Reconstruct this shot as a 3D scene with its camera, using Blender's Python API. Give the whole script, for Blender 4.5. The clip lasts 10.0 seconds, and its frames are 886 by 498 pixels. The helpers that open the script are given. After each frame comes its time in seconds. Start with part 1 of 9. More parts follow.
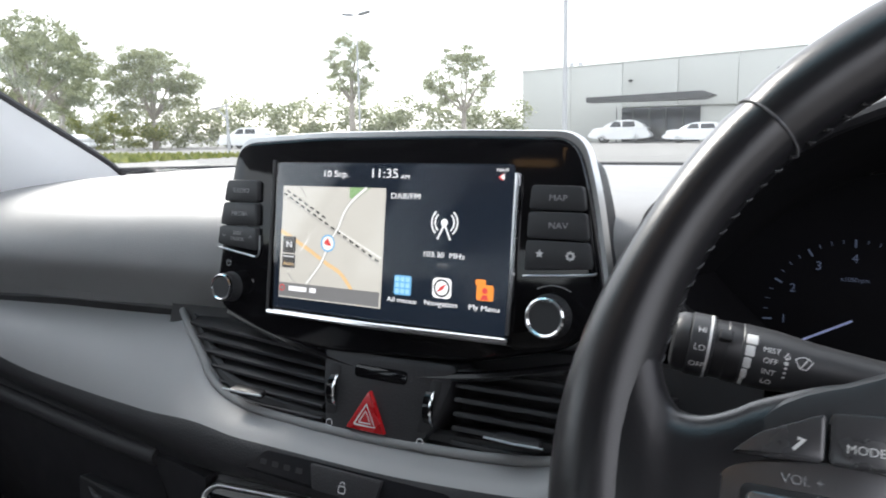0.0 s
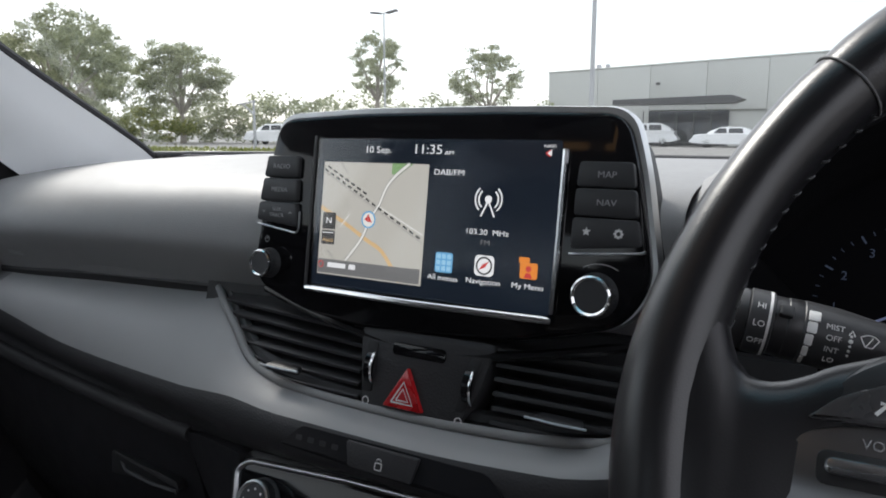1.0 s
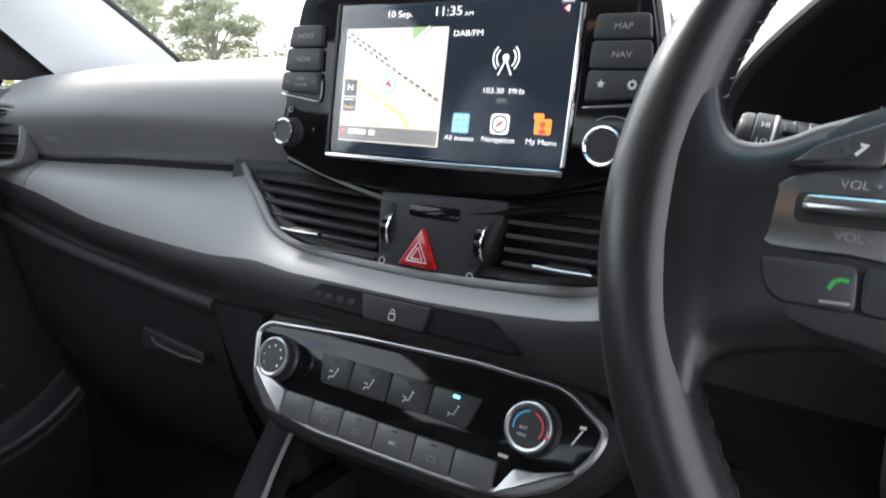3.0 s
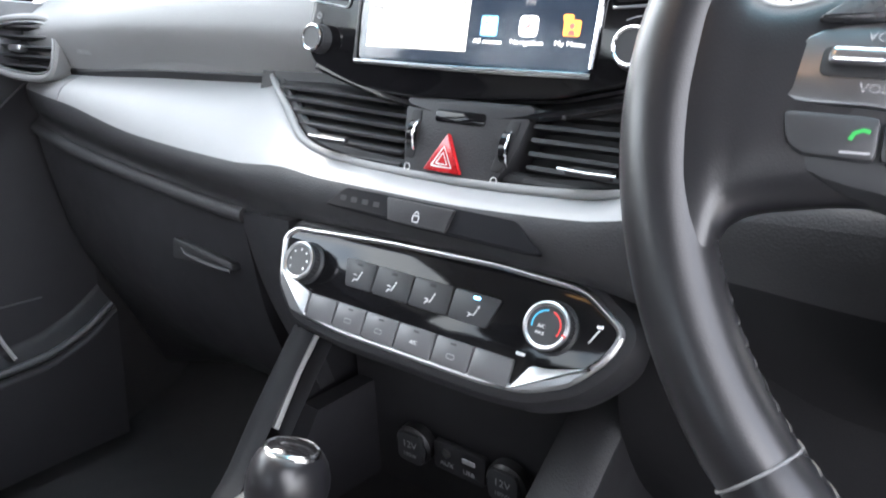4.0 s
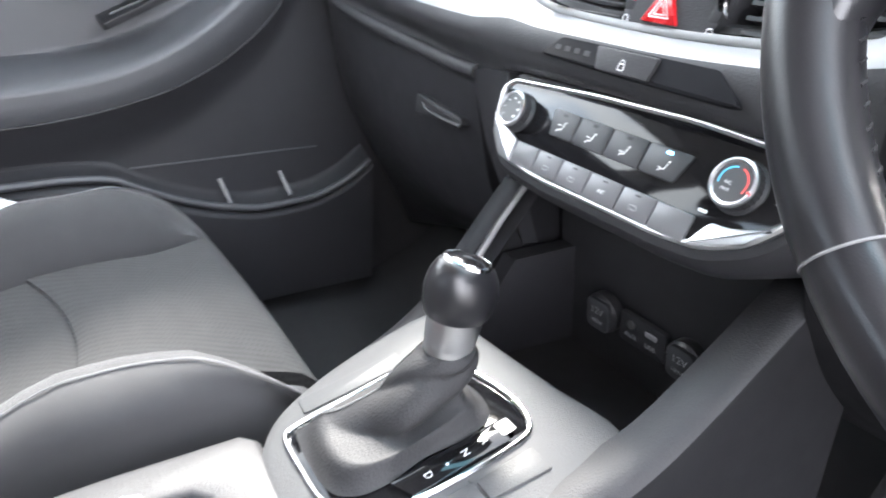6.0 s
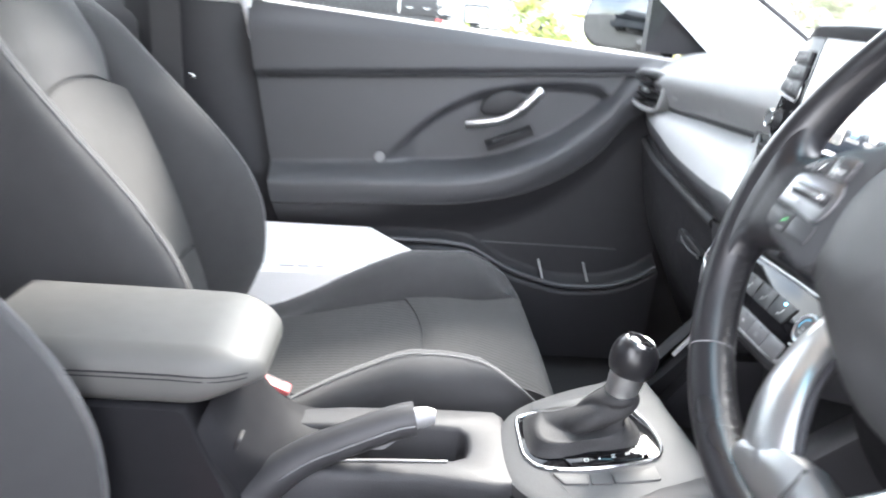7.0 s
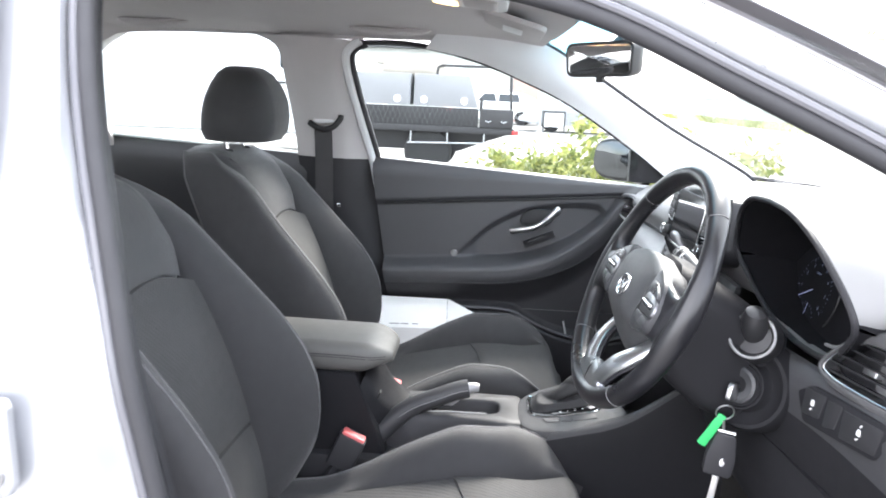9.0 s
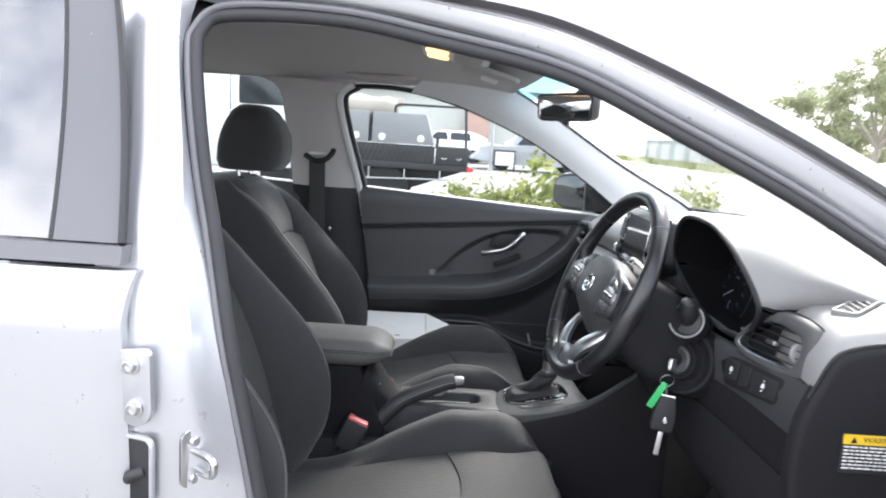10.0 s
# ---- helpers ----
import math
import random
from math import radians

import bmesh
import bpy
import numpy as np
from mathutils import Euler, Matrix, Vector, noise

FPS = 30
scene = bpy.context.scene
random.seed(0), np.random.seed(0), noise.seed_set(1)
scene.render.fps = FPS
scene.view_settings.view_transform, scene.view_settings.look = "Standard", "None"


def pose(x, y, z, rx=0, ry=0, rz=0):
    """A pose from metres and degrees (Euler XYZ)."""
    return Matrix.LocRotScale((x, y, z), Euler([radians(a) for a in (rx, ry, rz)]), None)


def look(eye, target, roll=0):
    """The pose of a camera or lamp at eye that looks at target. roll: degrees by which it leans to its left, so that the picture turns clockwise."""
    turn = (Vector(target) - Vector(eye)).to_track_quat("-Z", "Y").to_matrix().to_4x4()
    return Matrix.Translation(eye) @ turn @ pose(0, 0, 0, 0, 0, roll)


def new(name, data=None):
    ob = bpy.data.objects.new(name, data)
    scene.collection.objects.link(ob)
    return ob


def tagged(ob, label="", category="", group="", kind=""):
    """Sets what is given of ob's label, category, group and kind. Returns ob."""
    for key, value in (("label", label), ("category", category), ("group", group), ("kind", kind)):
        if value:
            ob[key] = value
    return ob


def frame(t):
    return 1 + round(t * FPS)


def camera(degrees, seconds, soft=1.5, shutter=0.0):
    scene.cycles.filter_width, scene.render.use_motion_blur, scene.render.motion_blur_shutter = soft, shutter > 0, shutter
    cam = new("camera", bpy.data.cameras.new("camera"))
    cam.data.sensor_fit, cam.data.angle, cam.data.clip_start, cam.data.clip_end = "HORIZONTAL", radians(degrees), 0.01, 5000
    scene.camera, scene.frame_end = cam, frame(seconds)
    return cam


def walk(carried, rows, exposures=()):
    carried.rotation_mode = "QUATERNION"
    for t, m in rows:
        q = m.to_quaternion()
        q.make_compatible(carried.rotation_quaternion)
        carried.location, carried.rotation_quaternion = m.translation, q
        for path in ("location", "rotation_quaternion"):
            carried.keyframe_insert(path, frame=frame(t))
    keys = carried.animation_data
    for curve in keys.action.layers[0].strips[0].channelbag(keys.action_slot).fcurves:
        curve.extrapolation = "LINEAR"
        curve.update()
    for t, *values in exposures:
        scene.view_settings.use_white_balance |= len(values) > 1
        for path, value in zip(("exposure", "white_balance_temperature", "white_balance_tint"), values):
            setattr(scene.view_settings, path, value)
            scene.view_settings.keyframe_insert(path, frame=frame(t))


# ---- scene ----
cam = camera(64.2, 10.0, soft=1.8, shutter=0.4)
PATH = [
    (0, (0.277, -0.394, 1.05), (-0.674, 1.335, 0.725), -1.0),
    (0.5, (0.264, -0.396, 1.036), (-0.736, 1.31, 0.736), -0.0),
    (1, (0.263, -0.398, 1.034), (-0.741, 1.3, 0.709), 0.1),
    (1.5, (0.267, -0.404, 1.019), (-0.751, 1.284, 0.681), 0.4),
    (2, (0.272, -0.405, 1.006), (-0.755, 1.271, 0.639), 0.6),
    (3.5, (0.29, -0.421, 0.955), (-0.786, 1.185, 0.443), 1.9),
    (4, (0.294, -0.426, 0.942), (-0.796, 1.144, 0.351), 2.4),
    (4.5, (0.302, -0.431, 0.927), (-0.796, 1.095, 0.244), 2.4),
    (5, (0.315, -0.436, 0.912), (-0.83, 1.017, 0.152), 2.7),
    (5.2, (0.322, -0.442, 0.909), (-0.861, 0.968, 0.128), 2.4),
    (6.3, (0.414, -0.414, 0.897), (-1.224, 0.38, 0.068), 4.0),
    (6.5, (0.47, -0.434, 0.921), (-1.239, 0.213, 0.109), 4.5),
    (6.8, (0.609, -0.455, 0.986), (-1.227, -0.163, 0.248), 5.1),
    (7, (0.721, -0.44, 1.041), (-1.159, -0.324, 0.366), 5.0),
    (7.5, (0.941, -0.397, 1.116), (-0.957, -0.442, 0.487), 4.9),
    (8, (1.119, -0.369, 1.16), (-0.79, -0.467, 0.572), 4.0),
    (8.5, (1.294, -0.364, 1.18), (-0.639, -0.472, 0.678), 2.5),
    (9, (1.465, -0.38, 1.203), (-0.484, -0.518, 0.778), 2.6),
    (9.5, (1.619, -0.415, 1.205), (-0.337, -0.537, 0.808), 2.4),
    (10, (1.753, -0.462, 1.198), (-0.222, -0.464, 0.882), 3.7),
]
EXPOSURES = [(0.0, 1.55), (0.3, 1.06), (0.5, 0.93), (1.0, 0.84), (2.0, 0.84), (3.5, 2.94), (4.5, 3.82), (5.2, 4.03), (6.5, 3.96), (7.5, 3.36), (9.0, 2.97), (10.0, 2.13)]
walk(cam, [(t, look(eye, target, roll)) for t, eye, target, roll in PATH], EXPOSURES)

# ---- light: an overcast day, soft sun behind cloud ----
world = bpy.data.worlds.new("sky")
scene.world = world
world.use_nodes = True
wn = world.node_tree.nodes
sky = wn.new("ShaderNodeTexSky")
sky.sky_type = "NISHITA"
sky.sun_disc = False
sky.sun_elevation, sky.sun_rotation = radians(44), radians(-62)
sky.air_density, sky.dust_density, sky.ozone_density = 1.0, 1.5, 1.5
pale = wn.new("ShaderNodeMix")
pale.data_type = "RGBA"
# broken cloud: white cover with some blue between
where_sky = wn.new("ShaderNodeTexCoord")
cloud = wn.new("ShaderNodeTexNoise")
cloud.inputs["Scale"].default_value, cloud.inputs["Detail"].default_value, cloud.inputs["Roughness"].default_value = 2.2, 8, 0.6
cover = wn.new("ShaderNodeMapRange")
cover.inputs[1].default_value, cover.inputs[2].default_value = 0.4, 0.56
cover.inputs[3].default_value, cover.inputs[4].default_value = 0.35, 0.95
world.node_tree.links.new(where_sky.outputs["Generated"], cloud.inputs["Vector"])
world.node_tree.links.new(cloud.outputs[0], cover.inputs[0])
world.node_tree.links.new(cover.outputs[0], pale.inputs[0])
pale.inputs[7].default_value = (7.8, 7.75, 8.3, 1)
world.node_tree.links.new(sky.outputs[0], pale.inputs[6])
world.node_tree.links.new(pale.outputs[2], wn["Background"].inputs[0])
wn["Background"].inputs[1].default_value = 0.13
sun_data = bpy.data.lights.new("sun", "SUN")
sun_data.energy, sun_data.angle, sun_data.color = 2.1, radians(20), (1.0, 0.96, 0.9)
sun = new("sun", sun_data)
sun.matrix_world = look((-26, 14, 29), (0, 0, 0))


# ---- materials ----
def material(name, color, rough=0.5, metal=0.0, grain=0.0, size=400.0, spread=0.12, coat=0.0, cells=False, emit=None, power=1.0, blotch=7.0, spec=0.5):
    """A principled surface with variation at two scales and a fine relief."""
    m = bpy.data.materials.new(name)
    m.use_nodes = True
    nt = m.node_tree
    nodes, link = nt.nodes, nt.links.new
    b = nodes["Principled BSDF"]
    b.inputs["Roughness"].default_value, b.inputs["Metallic"].default_value = rough, metal
    b.inputs["Coat Weight"].default_value, b.inputs["Coat Roughness"].default_value = coat, 0.06
    b.inputs["Specular IOR Level"].default_value = spec
    where = nodes.new("ShaderNodeTexCoord")
    if spread > 0:
        big = nodes.new("ShaderNodeTexNoise")
        big.inputs["Scale"].default_value, big.inputs["Detail"].default_value = blotch, 6
        ramp = nodes.new("ShaderNodeMix")
        ramp.data_type = "RGBA"
        ramp.inputs[6].default_value = (*[c * (1 - spread) for c in color], 1)
        ramp.inputs[7].default_value = (*[min(1, c * (1 + spread)) for c in color], 1)
        link(where.outputs["Object"], big.inputs["Vector"])
        link(big.outputs[0], ramp.inputs[0])
        link(ramp.outputs[2], b.inputs["Base Color"])
        rr = nodes.new("ShaderNodeMapRange")
        rr.inputs[3].default_value, rr.inputs[4].default_value = max(0.02, rough - 0.08), min(1, rough + 0.1)
        small = nodes.new("ShaderNodeTexNoise")
        small.inputs["Scale"].default_value, small.inputs["Detail"].default_value = blotch * 6, 5
        link(where.outputs["Object"], small.inputs["Vector"])
        link(small.outputs[0], rr.inputs[0])
        link(rr.outputs[0], b.inputs["Roughness"])
    else:
        b.inputs["Base Color"].default_value = (*color, 1)
    if grain > 0:
        if cells:
            tex = nodes.new("ShaderNodeTexVoronoi")
            tex.feature = "F1"
        else:
            tex = nodes.new("ShaderNodeTexNoise")
            tex.inputs["Detail"].default_value = 3
        tex.inputs["Scale"].default_value = size
        bump = nodes.new("ShaderNodeBump")
        bump.inputs["Strength"].default_value, bump.inputs["Distance"].default_value = grain, 0.001
        link(where.outputs["Object"], tex.inputs["Vector"])
        link(tex.outputs[0], bump.inputs["Height"])
        link(bump.outputs[0], b.inputs["Normal"])
    if emit:
        b.inputs["Emission Color"].default_value = (*emit, 1)
        b.inputs["Emission Strength"].default_value = power
    return m


def weave(name, color, scale, depth, rough=0.85):
    """Woven upholstery: crossed wave relief with a two-tone yarn."""
    m = material(name, color, rough, spread=0.18, blotch=9)
    nt = m.node_tree
    nodes, link = nt.nodes, nt.links.new
    where = nodes.new("ShaderNodeTexCoord")
    bias = nodes.new("ShaderNodeMapping")
    bias.inputs["Rotation"].default_value = (radians(35), radians(35), radians(45))
    link(where.outputs["Object"], bias.inputs["Vector"])
    heights = []
    for axis in "XYZ":
        w = nodes.new("ShaderNodeTexWave")
        w.bands_direction = axis
        w.inputs["Scale"].default_value, w.inputs["Distortion"].default_value = scale, 0.6
        link(bias.outputs["Vector"], w.inputs["Vector"])
        heights.append(w)
    one = nodes.new("ShaderNodeMath")
    one.operation = "MULTIPLY"
    link(heights[0].outputs[1], one.inputs[0])
    two = nodes.new("ShaderNodeMath")
    two.operation = "MAXIMUM"
    link(heights[1].outputs[1], two.inputs[0])
    link(heights[2].outputs[1], two.inputs[1])
    link(two.outputs[0], one.inputs[1])
    bump = nodes.new("ShaderNodeBump")
    bump.inputs["Strength"].default_value, bump.inputs["Distance"].default_value = depth, 0.002
    link(one.outputs[0], bump.inputs["Height"])
    b = nodes["Principled BSDF"]
    link(bump.outputs[0], b.inputs["Normal"])
    tone = nodes.new("ShaderNodeMapRange")
    tone.inputs[3].default_value, tone.inputs[4].default_value = 1.15, 0.76
    link(one.outputs[0], tone.inputs[0])
    yarn = nodes.new("ShaderNodeVectorMath")
    yarn.operation = "SCALE"
    link(b.inputs["Base Color"].links[0].from_socket, yarn.inputs[0])
    link(tone.outputs[0], yarn.inputs["Scale"])
    link(yarn.outputs[0], b.inputs["Base Color"])
    b.inputs["Sheen Weight"].default_value = 0.08
    b.inputs["Sheen Roughness"].default_value = 0.5
    return m


def clear_glass(name, tint=(0.95, 0.97, 0.96), gloss=0.02, extra=0.0, edge=0.6, power=4.0):
    """Thin automotive glass: see-through with a Fresnel reflection."""
    m = bpy.data.materials.new(name)
    m.use_nodes = True
    nt = m.node_tree
    nodes, link = nt.nodes, nt.links.new
    nodes.remove(nodes["Principled BSDF"])
    t = nodes.new("ShaderNodeBsdfTransparent")
    t.inputs[0].default_value = (*tint, 1)
    g = nodes.new("ShaderNodeBsdfGlossy")
    g.inputs["Roughness"].default_value = gloss
    lw = nodes.new("ShaderNodeLayerWeight")
    lw.inputs[0].default_value = 0.5
    fifth = nodes.new("ShaderNodeMath")
    fifth.operation = "POWER"
    fifth.inputs[1].default_value = power
    link(lw.outputs["Facing"], fifth.inputs[0])
    add = nodes.new("ShaderNodeMath")
    add.operation = "MULTIPLY_ADD"
    add.use_clamp = True
    add.inputs[1].default_value = edge
    add.inputs[2].default_value = 0.025 + extra
    link(fifth.outputs[0], add.inputs[0])
    mix = nodes.new("ShaderNodeMixShader")
    link(add.outputs[0], mix.inputs[0])
    link(t.outputs[0], mix.inputs[1])
    link(g.outputs[0], mix.inputs[2])
    link(mix.outputs[0], nodes["Material Output"].inputs[0])
    return m


# dash tones carry the light: pad raised for window light, lower parts sunk for shade
DASH = material("dash_plastic_lit", (0.22, 0.22, 0.222), 0.52, grain=0.14, size=900, spread=0.07, cells=True, spec=0.5)
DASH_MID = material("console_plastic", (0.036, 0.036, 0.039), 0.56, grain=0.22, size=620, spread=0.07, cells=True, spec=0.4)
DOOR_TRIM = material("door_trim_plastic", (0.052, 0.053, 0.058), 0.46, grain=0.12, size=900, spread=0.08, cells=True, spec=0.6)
DASH_LOW = material("dark_shaded_plastic", (0.023, 0.023, 0.026), 0.5, grain=0.12, size=900, spread=0.08, cells=True, spec=0.35)
# darker copy of the door trim, with the shade below the armrest in it
DOOR_SHADED = material("shaded_door_plastic", (0.024, 0.024, 0.027), 0.55, grain=0.14, size=900, spread=0.08, cells=True, spec=0.4)
SATIN = material("satin_dash_panel", (0.25, 0.25, 0.254), 0.5, grain=0.08, size=700, spread=0.06, spec=0.7)
GRIP = material("hand_brake_vinyl", (0.035, 0.035, 0.038), 0.5, grain=0.08, size=900, spread=0.08, cells=True)
VOID = material("matt_black_plastic", (0.012, 0.012, 0.014), 0.9, spread=0.05, spec=0.1)
SEAM = material("dark_seam", (0.016, 0.016, 0.018), 0.6, spread=0.05)
GLOSS = material("piano_black", (0.006, 0.006, 0.007), 0.07, spread=0.0, spec=0.32)
SLAT = material("vent_plastic", (0.022, 0.022, 0.024), 0.38, spread=0.06)
BUTTON = material("button_plastic", (0.035, 0.036, 0.039), 0.42, spread=0.05)
KEY_GREY = material("satin_dark_key", (0.04, 0.04, 0.043), 0.26, spread=0.05, spec=0.9)
KEY_SATIN = material("satin_heater_key", (0.13, 0.13, 0.135), 0.36, metal=0.3, spread=0.05)
SATIN_BUTTON = material("satin_button", (0.30, 0.30, 0.31), 0.30, metal=1.0, spread=0.05)
CHROME = material("chrome", (0.8, 0.81, 0.82), 0.13, metal=1.0, spread=0.03)
SATIN_METAL = material("satin_metal", (0.55, 0.56, 0.57), 0.32, metal=1.0, spread=0.05)
LEATHER = material("black_leather", (0.012, 0.012, 0.014), 0.29, grain=0.05, size=1400, spread=0.06, blotch=1.2, cells=True, spec=0.58)
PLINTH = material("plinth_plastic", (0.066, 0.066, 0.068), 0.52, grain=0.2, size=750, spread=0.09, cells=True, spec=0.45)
# near-black plastic with footwell shade in its colour, also used on black parts
SHADED_BLACK = material("shaded_black_plastic", (0.016, 0.016, 0.018), 0.62, grain=0.12, size=900, spread=0.07, cells=True, spec=0.14)
BOOT = material("boot_leather", (0.03, 0.03, 0.032), 0.6, grain=0.3, size=500, spread=0.12, cells=True, spec=0.3)
HUB = material("hub_plastic", (0.048, 0.049, 0.051), 0.52, grain=0.12, size=1500, spread=0.06, cells=True)
CLOTH = weave("insert_cloth", (0.034, 0.034, 0.0345), 56, 0.18)
BOLSTER = material("bolster_cloth", (0.034, 0.034, 0.036), 0.8, grain=0.5, size=1500, spread=0.12)
BOLSTER.node_tree.nodes["Principled BSDF"].inputs["Sheen Weight"].default_value = 0.2
THREAD = material("pale_thread", (0.16, 0.16, 0.165), 0.7, spread=0.1)
VINYL = material("armrest_vinyl", (0.105, 0.103, 0.098), 0.52, grain=0.1, size=800, spread=0.08, cells=True)
LINER = material("headliner_cloth", (0.52, 0.5, 0.5), 0.95, grain=0.4, size=1800, spread=0.05)
PILLAR = material("pillar_trim", (0.76, 0.77, 0.78), 0.6, grain=0.3, size=1200, spread=0.04)
PAINT = material("silver_paint", (0.47, 0.48, 0.5), 0.3, metal=0.55, spread=0.02, coat=1.0)
RUBBER = material("rubber_seal", (0.03, 0.03, 0.033), 0.6, spread=0.1)
# grey that stands for shade in the rail's painted channel
GROOVE_SHADE = material("groove_shade_grey", (0.15, 0.145, 0.15), 0.6, spread=0.1)
APPLIQUE = material("satin_black_film", (0.13, 0.13, 0.14), 0.22, spread=0.05)
CARPET = material("carpet", (0.02, 0.02, 0.022), 0.95, grain=0.8, size=900, spread=0.3)
RED = material("red_button", (0.55, 0.015, 0.02), 0.25, spread=0.03, coat=0.5)
BUCKLE = material("red_buckle", (0.6, 0.13, 0.13), 0.4, spread=0.05)
WHITE = material("white_print", (0.75, 0.75, 0.74), 0.5, spread=0.0)
GREYPRINT = material("grey_print", (0.32, 0.32, 0.33), 0.5, spread=0.0)
GREEN = material("green_tag", (0.03, 0.42, 0.12), 0.4, spread=0.05)
CARD = material("white_card", (0.86, 0.86, 0.85), 0.7, spread=0.02, grain=0.1)
DULL_METAL = material("dull_silver_plastic", (0.3, 0.3, 0.31), 0.45, metal=0.4, spread=0.05)
STEEL = material("steel", (0.6, 0.6, 0.6), 0.3, metal=1.0, spread=0.08)
BELT = material("seat_belt_webbing", (0.045, 0.044, 0.046), 0.7, grain=0.5, size=1200, spread=0.08)
# mirror metal darkened to stand for a dark reflection
DIM_MIRROR = material("dark_reflection_mirror", (0.11, 0.115, 0.12), 0.02, metal=1.0, spread=0.0)
MIRROR = material("mirror_silver", (0.9, 0.9, 0.9), 0.02, metal=1.0, spread=0.0)
GLASS = clear_glass("car_glass")
SIDE_GLASS = clear_glass("side_glass", (0.9, 0.93, 0.92))
SHADE_BAND = clear_glass("blue_shade_band", (0.5, 0.74, 0.8))
SCREEN_GLASS = clear_glass("screen_cover_glass", (0.97, 0.97, 0.97), 0.06, -0.018, 3.6, 2.8)
DARK_GLASS = clear_glass("privacy_glass", (0.3, 0.32, 0.33), 0.015, 0.25)


# ---- mesh tools ----
def part(name, bm, mat, parent=None, label="", sharp=38):
    """Links a bmesh as one mesh object, smooth but for its sharp edges."""
    bmesh.ops.recalc_face_normals(bm, faces=bm.faces)
    limit = radians(sharp)
    for f in bm.faces:
        f.smooth = True
    for e in bm.edges:
        if len(e.link_faces) == 2 and e.calc_face_angle(0) > limit:
            e.smooth = False
    me = bpy.data.meshes.new(name)
    bm.to_mesh(me)
    bm.free()
    me.materials.append(mat)
    ob = new(name, me)
    if parent:
        ob.parent = parent
    if label:
        ob["label"] = label
    return ob


def thing(name, label, category, group="", kind="", at=(0, 0, 0)):
    ob = tagged(new(name), label, category, group, kind)
    ob.empty_display_size = 0.05
    ob["base"] = 0
    del ob["base"]
    return ob


def face_frame(x, y, z, lean=0.0, turn=0.0):
    """A frame on a face that looks rearwards: x to the right, y up the face, z out of it. lean: degrees it leans back."""
    return Matrix.Translation((x, y, z)) @ Matrix.Rotation(radians(turn), 4, "Z") @ Matrix.Rotation(radians(90 - lean), 4, "X")


FLAT = Matrix.Identity(4)


def spline(pts, n=8, closed=True):
    """A smooth curve through points of any dimension."""
    p = [Vector(q) for q in pts]
    m = len(p)
    out = []
    for i in range(m if closed else m - 1):
        a, b, c, d = (p[(i + k) % m] if closed else p[min(max(i + k, 0), m - 1)] for k in (-1, 0, 1, 2))
        for k in range(n):
            t = k / n
            out.append(0.5 * (2 * b + (c - a) * t + (2 * a - 5 * b + 4 * c - d) * t * t + (3 * b - a - 3 * c + d) * t ** 3))
    if not closed:
        out.append(p[-1])
    return out


def rounded(w, h, r, n=4, cx=0.0, cy=0.0):
    """A rounded rectangle's outline."""
    r = min(r, w / 2 - 1e-5, h / 2 - 1e-5)
    out = []
    for sx, sy, a0 in ((1, 1, 0), (-1, 1, 90), (-1, -1, 180), (1, -1, 270)):
        for k in range(n + 1):
            a = radians(a0 + 90 * k / n)
            out.append((cx + sx * (w / 2 - r) + r * math.cos(a), cy + sy * (h / 2 - r) + r * math.sin(a)))
    return out


def softened(pts, r, n=4):
    """A polygon with its corners rounded by r."""
    out, m = [], len(pts)
    for i in range(m):
        a, b, c = Vector(pts[i - 1]), Vector(pts[i]), Vector(pts[(i + 1) % m])
        da, dc = (a - b), (c - b)
        k = min(r, da.length * 0.45, dc.length * 0.45)
        p, q = b + da.normalized() * k, b + dc.normalized() * k
        for j in range(n + 1):
            t = j / n
            out.append((1 - t) ** 2 * p + 2 * t * (1 - t) * b + t * t * q)
    return [(v[0], v[1]) for v in out]


def inset(pts, d):
    """An outline moved inwards by d (its points run either way)."""
    p = [Vector((q[0], q[1])) for q in pts]
    m = len(p)
    area = sum(p[i - 1].x * p[i].y - p[i].x * p[i - 1].y for i in range(m))
    s = 1 if area > 0 else -1
    out = []
    for i in range(m):
        e = (p[(i + 1) % m] - p[i - 1])
        if e.length < 1e-9:
            out.append(p[i])
            continue
        e.normalize()
        out.append(p[i] + d * s * Vector((-e.y, e.x)))
    return [(v.x, v.y) for v in out]


def ring_verts(bm, pts):
    return [bm.verts.new(Vector(p)) for p in pts]


def skin(bm, a, b, closed=True):
    n = len(a)
    for i in range(n if closed else n - 1):
        j = (i + 1) % n
        try:
            bm.faces.new((a[i], a[j], b[j], b[i]))
        except ValueError:
            pass


def loft(rings, closed=True, cap=True, bm=None):
    bm = bm or bmesh.new()
    rows = [ring_verts(bm, r) for r in rings]
    for a, b in zip(rows, rows[1:]):
        skin(bm, a, b, closed)
    if cap:
        for r in (rows[0], rows[-1]):
            if len(r) > 2:
                bm.faces.new(r)
    return bm


